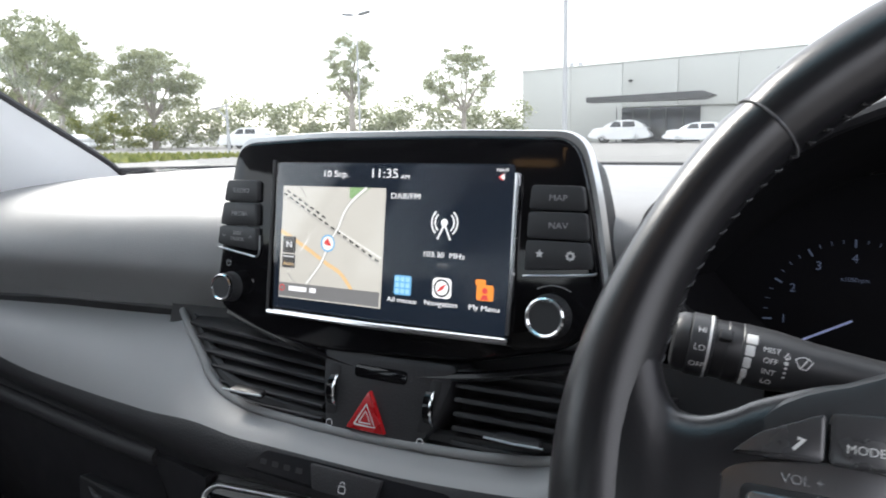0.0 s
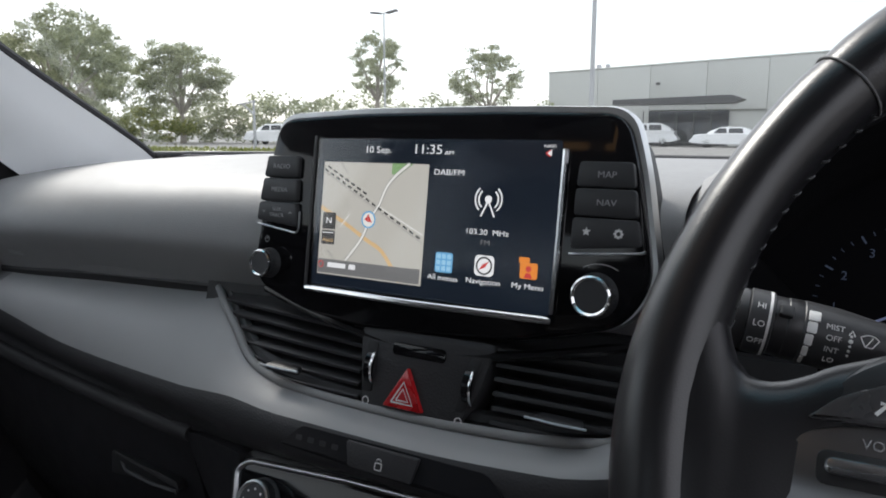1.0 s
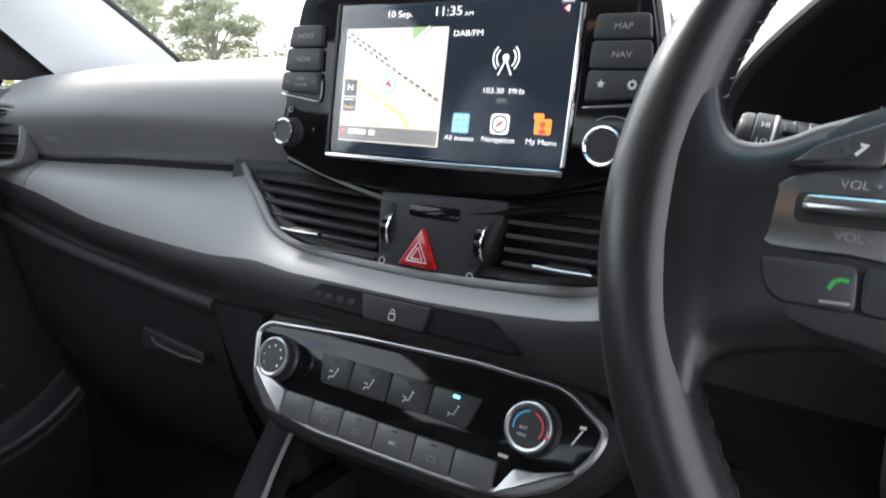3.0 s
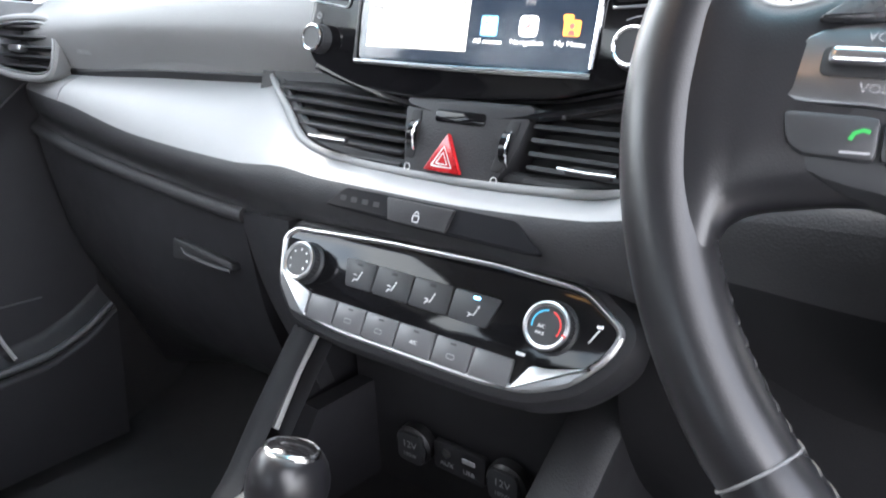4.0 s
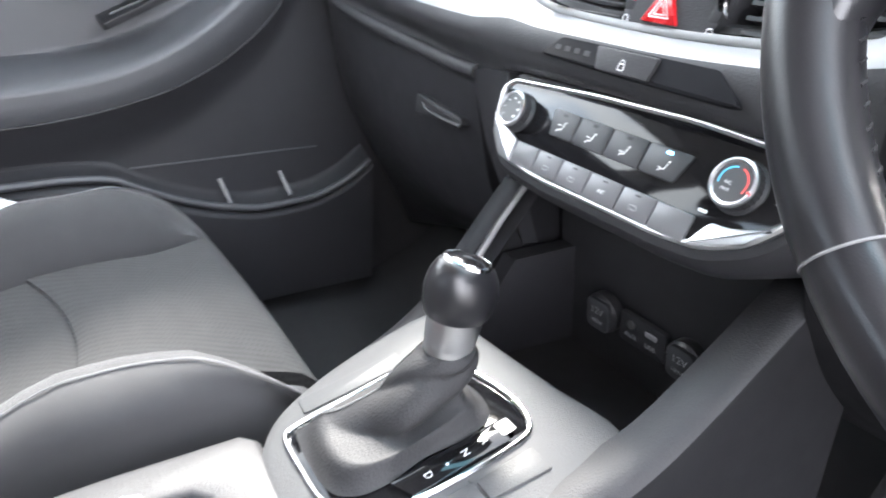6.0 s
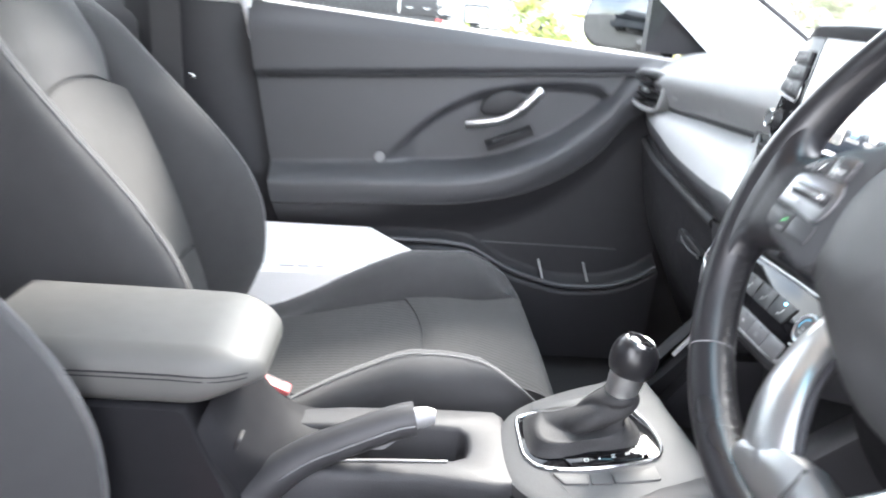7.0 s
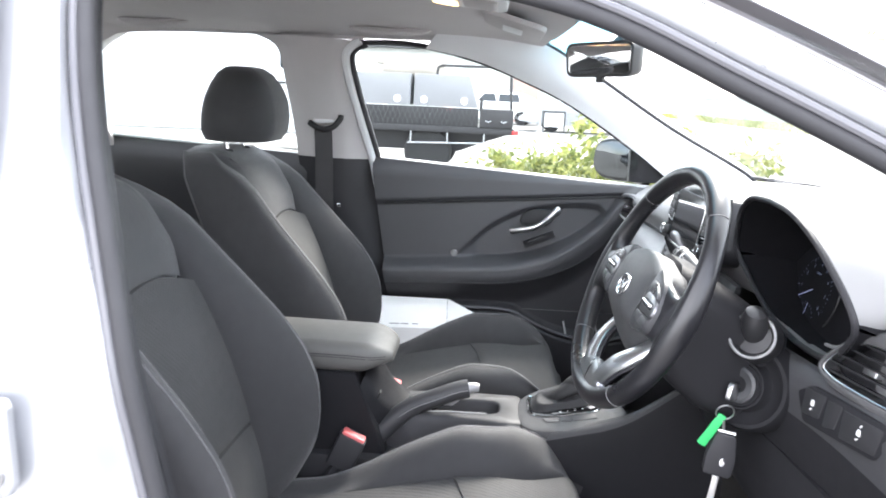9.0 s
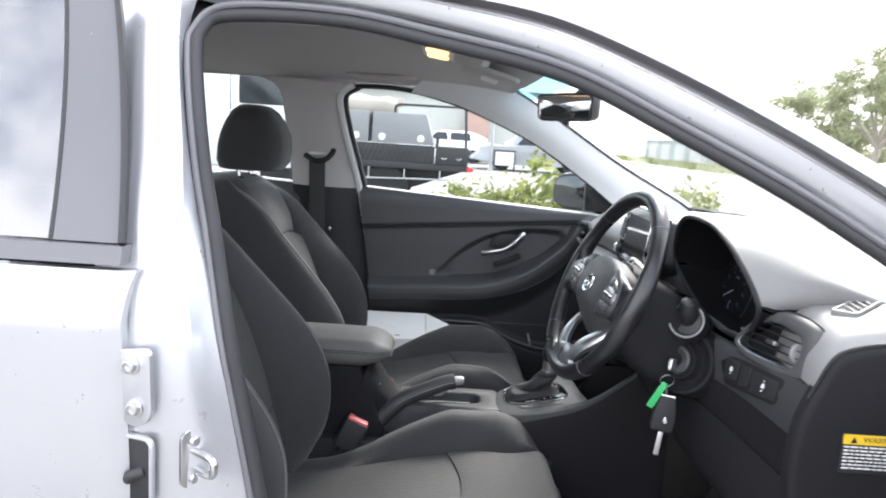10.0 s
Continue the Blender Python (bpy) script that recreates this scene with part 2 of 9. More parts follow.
def prism(outline, depth, m=FLAT, bevel=0.001, bm=None, dome=0.0):
    """A plate of any outline: its face at z = 0 of the frame, its back at -depth, with a rounded front edge."""
    o2 = [(p[0], p[1]) for p in outline]
    steps = [(0.0, -depth), (0.0, -bevel), (bevel * 0.3, -bevel * 0.3), (bevel, 0.0)]
    rings = []
    for d, z in steps:
        q = inset(o2, d) if d else o2
        rings.append([m @ Vector((x, y, z)) for x, y in q])
    bm = bm or bmesh.new()
    rows = [ring_verts(bm, r) for r in rings]
    for a, b in zip(rows, rows[1:]):
        skin(bm, a, b)
    bm.faces.new(rows[0])
    if dome:
        q = inset(o2, bevel)
        cx, cy = sum(p[0] for p in q) / len(q), sum(p[1] for p in q) / len(q)
        last = rows[-1]
        for k in (0.75, 0.45, 0.2):
            r = ring_verts(bm, [m @ Vector((cx + (x - cx) * k, cy + (y - cy) * k, dome * (1 - k * k))) for x, y in q])
            skin(bm, last, r)
            last = r
        bm.faces.new(last)
    else:
        bm.faces.new(rows[-1])
    return bm


def frame_ring(outer, width, depth, m=FLAT, bevel=0.0008, bm=None):
    """A closed frame of constant width along an outline, with a rounded face."""
    o2 = [(p[0], p[1]) for p in outline_list(outer)]
    steps = [(0.0, -depth), (0.0, -bevel), (bevel, 0.0), (width - bevel, 0.0), (width, -bevel), (width, -depth)]
    bm = bm or bmesh.new()
    rows = [ring_verts(bm, [m @ Vector((x, y, z)) for x, y in (inset(o2, d) if d else o2)]) for d, z in steps]
    for a, b in zip(rows, rows[1:]):
        skin(bm, a, b)
    skin(bm, rows[-1], rows[0])
    return bm


def outline_list(o):
    return [tuple(p)[:2] for p in o]


def tube(path, r, n=10, closed=False, bm=None, flat=1.0, up=None):
    """A tube along a path; r a number or one per point; flat squeezes it along the second axis."""
    p = [Vector(q) for q in path]
    m = len(p)
    bm = bm or bmesh.new()
    rows = []
    prev = None
    for i in range(m):
        t = (p[(i + 1) % m] - p[i - 1]) if closed else (p[min(i + 1, m - 1)] - p[max(i - 1, 0)])
        t.normalize()
        if up is not None:
            a = Vector(up).cross(t)
        elif prev is None:
            a = t.orthogonal()
        else:
            a = prev - t * prev.dot(t)
        a.normalize()
        prev = a
        b = t.cross(a)
        rad = r[i] if hasattr(r, "__len__") else r
        rows.append(ring_verts(bm, [p[i] + rad * (math.cos(k) * a + flat * math.sin(k) * b) for k in (2 * math.pi * j / n for j in range(n))]))
    for a, b in zip(rows, rows[1:]):
        skin(bm, a, b)
    if closed:
        skin(bm, rows[-1], rows[0])
    else:
        bm.faces.new(rows[0])
        bm.faces.new(rows[-1])
    return bm


def lathe(profile, m=FLAT, n=28, bm=None):
    """A turned body: profile of (radius, height) along the frame's z."""
    bm = bm or bmesh.new()
    rows = []
    for r, z in profile:
        rows.append(ring_verts(bm, [m @ Vector((r * math.cos(a), r * math.sin(a), z)) for a in (2 * math.pi * j / n for j in range(n))]))
    for a, b in zip(rows, rows[1:]):
        skin(bm, a, b)
    bm.faces.new(rows[0])
    bm.faces.new(rows[-1])
    return bm


def sheet(fn, nu, nv, back, bm=None):
    """A curved panel with thickness: fn(u, v) gives its face, back the offset of its rear side."""
    bm = bm or bmesh.new()
    back = Vector(back)
    f = [[bm.verts.new(Vector(fn(i / nu, j / nv))) for j in range(nv + 1)] for i in range(nu + 1)]
    g = [[bm.verts.new(v.co + back) for v in row] for row in f]
    for i in range(nu):
        for j in range(nv):
            bm.faces.new((f[i][j], f[i + 1][j], f[i + 1][j + 1], f[i][j + 1]))
            bm.faces.new((g[i][j], g[i][j + 1], g[i + 1][j + 1], g[i + 1][j]))
    for i in range(nu):
        bm.faces.new((f[i][0], g[i][0], g[i + 1][0], f[i + 1][0]))
        bm.faces.new((f[i][nv], f[i + 1][nv], g[i + 1][nv], g[i][nv]))
    for j in range(nv):
        bm.faces.new((f[0][j], f[0][j + 1], g[0][j + 1], g[0][j]))
        bm.faces.new((f[nu][j], g[nu][j], g[nu][j + 1], f[nu][j + 1]))
    return bm


def block(size, m=FLAT, r=0.004, bm=None, n=3):
    """A box with rounded upright edges and a softened top, centred on the frame with its top at half its height."""
    return prism(rounded(size[0], size[1], max(r, 0.0006), n), size[2], m @ Matrix.Translation((0, 0, size[2] / 2)), min(r, size[2] / 3), bm)


def lerp_table(rows, x):
    """Smooth monotone interpolation in a table of (key, value, ...)."""
    if x <= rows[0][0]:
        return rows[0][1:]
    if x >= rows[-1][0]:
        return rows[-1][1:]
    i = next(k for k in range(len(rows) - 1) if x <= rows[k + 1][0])
    h = rows[i + 1][0] - rows[i][0]
    t = (x - rows[i][0]) / h
    out = []
    for c in range(1, len(rows[0])):
        def slope(k):
            return (rows[k + 1][c] - rows[k][c]) / (rows[k + 1][0] - rows[k][0])

        def bend(k):
            if k == 0:
                return slope(0)
            if k == len(rows) - 1:
                return slope(k - 1)
            a, b = slope(k - 1), slope(k)
            return 0.0 if a * b <= 0 else 2 * a * b / (a + b)
        p0, p1, m0, m1 = rows[i][c], rows[i + 1][c], bend(i) * h, bend(i + 1) * h
        out.append(p0 + m0 * t + (3 * (p1 - p0) - 2 * m0 - m1) * t * t + (2 * (p0 - p1) + m0 + m1) * t ** 3)
    return tuple(out)


def lettering(name, words, size, m, mat, parent, align="CENTER", squeeze=1.0, depth=0.0001, thin=0.0):
    """Raised lettering from the built-in font, as a mesh."""
    cu = bpy.data.curves.new(name, "FONT")
    cu.body, cu.size, cu.align_x, cu.align_y, cu.extrude, cu.resolution_u = words, size, align, "CENTER", depth, 3
    cu.offset = -thin * size
    tmp = bpy.data.objects.new(name, cu)
    me = bpy.data.meshes.new_from_object(tmp)
    bpy.data.objects.remove(tmp)
    bpy.data.curves.remove(cu)
    me.transform(m @ Matrix.Diagonal((squeeze, 1, 1, 1)))
    me.materials.clear()
    me.materials.append(mat)
    ob = new(name, me)
    ob.parent = parent
    return ob


def stroke(pts, w, m, z=0.0, bm=None, closed=False):
    """A flat line of width w drawn on a frame."""
    bm = bm or bmesh.new()
    p = [Vector((q[0], q[1])) for q in pts]
    k = len(p)
    left, right = [], []
    for i in range(k):
        t = (p[(i + 1) % k] - p[i - 1]) if closed else (p[min(i + 1, k - 1)] - p[max(i - 1, 0)])
        t.normalize()
        nrm = Vector((-t.y, t.x)) * w / 2
        left.append(bm.verts.new(m @ Vector((*(p[i] + nrm), z))))
        right.append(bm.verts.new(m @ Vector((*(p[i] - nrm), z))))
    for i in range(k if closed else k - 1):
        j = (i + 1) % k
        bm.faces.new((left[i], left[j], right[j], right[i]))
    return bm


def patch(outline, m, z=0.0, bm=None):
    bm = bm or bmesh.new()
    bm.faces.new([bm.verts.new(m @ Vector((p[0], p[1], z))) for p in outline])
    return bm


def circle(r, n=24, cx=0.0, cy=0.0, a0=0.0, a1=360.0):
    full = abs(a1 - a0) >= 360
    return [(cx + r * math.cos(radians(a0 + (a1 - a0) * k / n)), cy + r * math.sin(radians(a0 + (a1 - a0) * k / n))) for k in range(n if full else n + 1)]


def smooth(a, b, x):
    t = max(0.0, min(1.0, (x - a) / (b - a)))
    return t * t * (3 - 2 * t)




# ---- ground ----
ASPHALT = material("asphalt", (0.2, 0.195, 0.19), 0.9, grain=0.6, size=60, spread=0.25, blotch=0.6)
bm = bmesh.new()
gv = [bm.verts.new((x * 40 - 800, y * 40 - 800, -0.0)) for y in range(41) for x in range(41)]
for j in range(40):
    for i in range(40):
        bm.faces.new((gv[j * 41 + i], gv[j * 41 + i + 1], gv[j * 41 + i + 42], gv[j * 41 + i + 41]))
tagged(part("ground", bm, ASPHALT), "sun-bleached grey car park surface under the silver car", "ground", kind="structure")

# ---- the car's shell ----
shell = thing("car_body", "silver hatchback body with grey headliner, pillars and glass", "car body", kind="structure")


def ribbon(lines, back, name, mat, label="", n=6, parent=None):
    """A trim strip lofted across several long lines."""
    fine = [spline(l, n, False) for l in lines]
    k = len(fine[0]) - 1

    def fn(u, v):
        i = min(int(round(u * k)), k)
        w = v * (len(fine) - 1)
        a = min(int(w), len(fine) - 2)
        return fine[a][i].lerp(fine[a + 1][i], w - a)
    return part(name, sheet(fn, k, (len(fine) - 1) * 2, back), mat, parent or shell, label)


def head_z(x, y):
    """Underside of the roof lining."""
    return 1.352 + 0.055 * (1 - (x / 0.62) ** 2) - 0.05 * max(0, (y + 0.55) / 0.3) ** 2 * (0.3 if y < -0.25 else 0.4) - 0.03 * max(0, (-1.5 - y) / 0.5) ** 2


def head_y(u, v):
    front = -0.208 - 0.07 * ((-0.62 + 1.195 * u) / 0.6) ** 2
    return front + (-2.03 - front) * v


part("headliner", sheet(lambda u, v: (-0.62 + 1.195 * u, head_y(u, v), head_z(-0.62 + 1.195 * u, head_y(u, v))), 20, 24, (0, 0, 0.02)), LINER, shell, "grey cloth headliner")
part("roof", sheet(lambda u, v: ((u - 0.5) * 1.2, -0.3 - 1.85 * v, 1.43 + 0.028 * (1 - (2 * u - 1) ** 2) - 0.05 * max(0, (v - 0.7) / 0.3) ** 2 - 0.02 * max(0, (0.15 - v) / 0.15) ** 2), 16, 16, (0, 0, -0.012)), PAINT, shell, "silver painted roof skin")

# passenger-side windscreen pillar, from the roof down to the dash corner
A_WIN = [(-0.60, -0.60, 1.33), (-0.613, -0.466, 1.305), (-0.633, -0.331, 1.258), (-0.665, -0.171, 1.188), (-0.719, 0.024, 1.068), (-0.752, 0.15, 0.978), (-0.765, 0.22, 0.93)]
A_WS = [(-0.53, -0.56, 1.372), (-0.54, -0.40, 1.372), (-0.575, -0.27, 1.352), (-0.635, -0.10, 1.262), (-0.70, 0.12, 1.134), (-0.79, 0.385, 1.003), (-0.80, 0.43, 0.955)]
mid = [((a[0] + b[0]) / 2 + 0.012, (a[1] + b[1]) / 2 - 0.004, (a[2] + b[2]) / 2 - 0.004) for a, b in zip(A_WIN, A_WS)]
ribbon([A_WIN, mid, A_WS], (-0.05, 0.02, 0.02), "a_pillar_trim", PILLAR, "pale grey windscreen pillar trim")
part("windscreen_edge", tube(spline([(p[0] - 0.006, p[1] + 0.006, p[2] + 0.004) for p in A_WS[2:]], 6, False), 0.006, 8), RUBBER, shell, "black windscreen edge band")
# mirror corner panel
tri = [(-0.755, 0.025, 1.085), (-0.765, 0.03, 0.965), (-0.765, 0.19, 0.965), (-0.745, 0.12, 1.03)]
bm = loft([tri, [(p[0] - 0.03, p[1], p[2]) for p in tri]])
part("mirror_corner_panel", bm, DASH_LOW, shell, "black triangular mirror corner panel")

# passenger-side centre pillar
B_FRONT = [(-0.60, -0.80, 1.345), (-0.612, -0.845, 1.305), (-0.655, -0.835, 1.21), (-0.715, -0.805, 1.08), (-0.752, -0.785, 0.995), (-0.76, -0.755, 0.85), (-0.765, -0.72, 0.66), (-0.76, -0.67, 0.42)]
B_REAR = [(-0.60, -1.10, 1.352), (-0.61, -1.035, 1.318), (-0.65, -1.02, 1.215), (-0.71, -1.012, 1.09), (-0.74, -1.008, 0.998), (-0.745, -0.99, 0.85), (-0.75, -0.96, 0.66), (-0.75, -0.93, 0.42)]


def b_mid(a, b, s):
    return [(p[0] + (q[0] - p[0]) * s + 0.025, p[1] + (q[1] - p[1]) * s, p[2] + (q[2] - p[2]) * s) for p, q in zip(a, b)]


up = slice(0, 5)
ribbon([B_FRONT[up], b_mid(B_FRONT, B_REAR, 0.3)[up], b_mid(B_FRONT, B_REAR, 0.7)[up], B_REAR[up]], (-0.06, 0, 0), "b_pillar_upper_trim", LINER, "grey upper pillar trim")
lo = slice(4, 8)
ribbon([B_FRONT[lo], b_mid(B_FRONT, B_REAR, 0.3)[lo], b_mid(B_FRONT, B_REAR, 0.7)[lo], B_REAR[lo]], (-0.06, 0, 0), "b_pillar_lower_trim", DASH_LOW, "charcoal lower pillar trim")
# bright door-frame weatherstrip beside it
part("door_weatherstrip", tube(spline([(p[0] - 0.004, p[1] + 0.012, p[2]) for p in B_FRONT], 5, False), 0.013, 8), PILLAR, shell, "pale weatherstrip")
part("door_seal", tube(spline([(p[0] - 0.008, p[1] + 0.03, p[2] - (0.008 if i == 0 else 0)) for i, p in enumerate(B_FRONT)], 5, False), 0.010, 8), RUBBER, shell, "black door seal")
WIN_TOP = [(-0.603, -0.825, 1.33), (-0.597, -0.745, 1.338), (-0.598, -0.615, 1.334), (-0.613, -0.466, 1.304), (-0.633, -0.331, 1.258), (-0.665, -0.171, 1.188), (-0.719, 0.024, 1.068)]
part("window_top_seal", tube(spline([(p[0] - 0.012, p[1], p[2] + 0.004) for p in WIN_TOP], 5, False), 0.008, 8), RUBBER, shell)

# front passenger side window
def glass_x(z):
    return -0.79 + (z - 0.93) * 0.45


pane = [(-0.83, 1.30), (-0.80, 1.345), (-0.6, 1.342), (-0.45, 1.31), (-0.3, 1.262), (-0.1, 1.165), (0.05, 1.07), (0.05, 0.94), (-0.76, 0.98)]
bm = loft([[(glass_x(z), y, z) for y, z in pane], [(glass_x(z) - 0.004, y, z) for y, z in pane]])
part("side_window", bm, SIDE_GLASS, shell, "clear front side window").visible_shadow = False
pane = [(-1.0, 0.97), (-1.0, 1.30), (-1.08, 1.36), (-1.55, 1.345), (-1.66, 1.27), (-1.68, 1.01)]
bm = loft([[(glass_x(z), y, z) for y, z in pane], [(glass_x(z) - 0.004, y, z) for y, z in pane]])
part("rear_side_window", bm, SIDE_GLASS, shell, "clear rear side window").visible_shadow = False
# roof side rail above the windows, and the rear quarter
ribbon([[(-0.6, -0.78, 1.345), (-0.598, -0.95, 1.35), (-0.594, -1.1, 1.352), (-0.597, -1.5, 1.338), (-0.62, -1.62, 1.27)],
        [(-0.58, -0.78, 1.366), (-0.575, -0.95, 1.37), (-0.57, -1.1, 1.372), (-0.57, -1.5, 1.36), (-0.59, -1.66, 1.33)],
        [(-0.5, -0.78, 1.38), (-0.5, -0.95, 1.385), (-0.5, -1.1, 1.386), (-0.5, -1.5, 1.375), (-0.5, -1.7, 1.36)]], (-0.03, 0, 0.03), "roof_side_trim", LINER)
ribbon([[(-0.6, -1.5, 1.345), (-0.64, -1.62, 1.27), (-0.7, -1.66, 1.12), (-0.74, -1.62, 1.02), (-0.75, -1.6, 0.8), (-0.75, -1.6, 0.4)],
        [(-0.56, -1.9, 1.34), (-0.6, -1.95, 1.25), (-0.66, -2.0, 1.12), (-0.7, -2.0, 1.0), (-0.72, -2.0, 0.8), (-0.72, -2.0, 0.4)]], (-0.05, 0, 0), "c_pillar_trim", LINER, "grey rear pillar trim")
part("rear_panel", sheet(lambda u, v: (-0.75 + 1.5 * u, -2.02 + 0.02 * v, 0.3 + 0.66 * v), 4, 6, (0, -0.04, 0)), LINER, shell, "grey tailgate lining")
part("rear_window", sheet(lambda u, v: ((-0.6 + 1.2 * u) * (1 - 0.12 * v), -2.02 + 0.14 * v, 0.97 + 0.37 * v), 6, 6, (0, -0.004, 0)), SIDE_GLASS, shell, "clear tailgate window").visible_shadow = False


def windscreen(u, v):
    """Glass between the dash base (v = 0) and the roof header (v = 1)."""
    s = 2 * u - 1
    x = s * (0.82 + (0.575 - 0.82) * v)
    y0, z0 = 0.685 - 0.29 * s * s, 0.992
    y1, z1 = -0.23 - 0.045 * s * s, 1.385 - 0.03 * s * s
    bow = math.sin(math.pi * v) * 0.035
    return (x, y0 + (y1 - y0) * v + bow * 0.45, z0 + (z1 - z0) * v + bow)


w = part("windscreen", sheet(lambda u, v: windscreen(u, v * 0.9), 20, 14, (0, 0.004, 0.005)), GLASS, shell, "clear raked windscreen")
w.visible_shadow = False
w = part("shade_band", sheet(lambda u, v: windscreen(u, 0.9 + v * 0.1), 20, 3, (0, 0.004, 0.005)), SHADE_BAND, shell, "blue shade band along the top of the windscreen")
w.visible_shadow = False
part("cowl", tube([Vector(windscreen(k / 24, 0.0)) + Vector((0, 0.008, 0.003)) for k in range(25)], 0.0065, 8), RUBBER, shell, "black strip along the windscreen base")

# outer side and bonnet of the car, passenger side
part("side_panel", sheet(lambda u, v: (-0.80 - 0.085 * math.sin(math.pi * min(1, 0.15 + v * 0.8)), 0.95 - 3.0 * u, 0.25 + 0.69 * v), 14, 8, (0.015, 0, 0)), PAINT, shell, "silver outer body side")
part("bonnet", sheet(lambda u, v: ((u - 0.5) * 1.62, 0.7 + 0.85 * v - 0.27 * (2 * u - 1) ** 2 * (1 - v), 0.975 - 0.12 * v - 0.05 * (2 * u - 1) ** 2), 12, 8, (0, 0, -0.02)), PAINT, shell, "silver bonnet")

# ---- driver's door opening: roof rail, seal and centre pillar ----
R_TOP = [(0.535, -1.35, 1.455), (0.55, -0.95, 1.458), (0.553, -0.65, 1.455), (0.56, -0.47, 1.44), (0.568, -0.329, 1.423), (0.588, -0.203, 1.384), (0.628, -0.029, 1.305), (0.685, 0.19, 1.19), (0.77, 0.46, 1.03)]
R_SEAL = [(0.60, -1.35, 1.40), (0.606, -0.95, 1.40), (0.602, -0.65, 1.389), (0.614, -0.471, 1.364), (0.633, -0.294, 1.322), (0.667, -0.122, 1.246), (0.703, 0.043, 1.165), (0.739, 0.174, 1.086), (0.80, 0.42, 0.95)]
def rail_line(share, dx, dz):
    return [(a[0] + (b[0] - a[0]) * share + dx, a[1] + (b[1] - a[1]) * share, a[2] + (b[2] - a[2]) * share + dz) for a, b in zip(R_TOP, R_SEAL)]


ribbon([R_TOP, rail_line(0.16, 0.016, 0.006), rail_line(0.30, 0.022, 0.0)], (-0.012, 0, -0.004), "roof_rail", PAINT, "silver roof side rail and pillar")
# the channel's shadow is drawn as a grey ribbon between the silver ones
ribbon([rail_line(0.30, 0.021, -0.001), rail_line(0.36, 0.0, -0.004), rail_line(0.46, -0.002, -0.004), rail_line(0.50, 0.020, -0.001), rail_line(0.56, 0.034, -0.003)], (-0.010, 0, -0.004), "rail_channel", GROOVE_SHADE, "channel along the rail with its shade as grey colour")
ribbon([rail_line(0.56, 0.034, -0.004), rail_line(0.80, 0.018, -0.006), R_SEAL], (-0.012, 0, -0.004), "door_jamb_flange", PAINT, "silver door jamb flange")
SEAL_MID = [(0.613, -0.82, 1.362), (0.607, -0.65, 1.366), (0.618, -0.50, 1.343), (0.642, -0.294, 1.30), (0.677, -0.122, 1.223), (0.713, 0.041, 1.143), (0.747, 0.172, 1.066), (0.80, 0.40, 0.93)]
B_SEAL = [(0.80, -0.645, 0.36), (0.808, -0.68, 0.52), (0.801, -0.708, 0.673), (0.792, -0.74, 0.813), (0.785, -0.759, 0.894), (0.768, -0.778, 0.98), (0.752, -0.794, 1.05), (0.725, -0.817, 1.128), (0.697, -0.836, 1.209), (0.657, -0.855, 1.293), (0.632, -0.856, 1.335)]
part("door_opening_seal", tube(spline(B_SEAL + SEAL_MID, 6, False), 0.0112, 10), RUBBER, shell, "grey rubber door seal")
part("seal_lip", tube(spline([(p[0] + 0.009, p[1] - 0.009, p[2]) for p in B_SEAL] + [(p[0] + 0.006, p[1], p[2] + 0.014) for p in SEAL_MID], 6, False), 0.0055, 8), APPLIQUE, shell, "thin outer seal lip")
# painted flange between the roof rail and the seal
ribbon([[(p[0] - 0.004, p[1], p[2] + 0.002) for p in R_SEAL[1:]], [(p[0] + 0.002, p[1], p[2] + 0.012) for p in SEAL_MID]], (-0.012, 0, 0.0), "roof_flange", RUBBER, "dark outer seal band")
part("rail_groove", tube(spline([(p[0] + 0.001, p[1], p[2] - 0.002) for p in R_SEAL], 6, False), 0.0045, 8), RUBBER, shell, "dark groove line")
ribbon([[(p[0] - 0.014, p[1], p[2] - 0.002) for p in SEAL_MID], [(p[0] - 0.05, p[1] + 0.01, p[2] + 0.004) for p in SEAL_MID],
        [(0.52, -0.82, 1.385), (0.52, -0.65, 1.388), (0.53, -0.46, 1.378), (0.585, -0.25, 1.335), (0.635, -0.09, 1.255), (0.69, 0.09, 1.15), (0.735, 0.22, 1.07), (0.79, 0.40, 0.99)]], (0.0, 0.0, 0.015), "driver_pillar_trim", LINER, "grey inner pillar trim")
# painted centre pillar, a folded pressing
P0 = [(0.60, -1.0, 1.40), (0.655, -0.985, 1.30), (0.73, -0.965, 1.16), (0.80, -0.94, 1.02), (0.838, -0.92, 0.85), (0.845, -0.90, 0.65), (0.84, -0.89, 0.36)]
P1 = [(0.63, -0.93, 1.40), (0.685, -0.915, 1.30), (0.752, -0.895, 1.16), (0.82, -0.87, 1.02), (0.85, -0.855, 0.85), (0.855, -0.845, 0.65), (0.85, -0.83, 0.36)]
P2 = [(0.635, -0.885, 1.385), (0.685, -0.87, 1.29), (0.748, -0.84, 1.16), (0.805, -0.815, 1.02), (0.832, -0.79, 0.85), (0.84, -0.775, 0.65), (0.84, -0.74, 0.36)]
P3 = [(0.61, -0.87, 1.385), (0.655, -0.872, 1.30), (0.71, -0.845, 1.18), (0.762, -0.805, 1.04), (0.795, -0.772, 0.90), (0.808, -0.725, 0.70), (0.815, -0.68, 0.36)]
ribbon([P0, P1, P2, P3], (-0.012, -0.004, 0), "painted_pillar", PAINT, "silver painted centre pillar", 5)
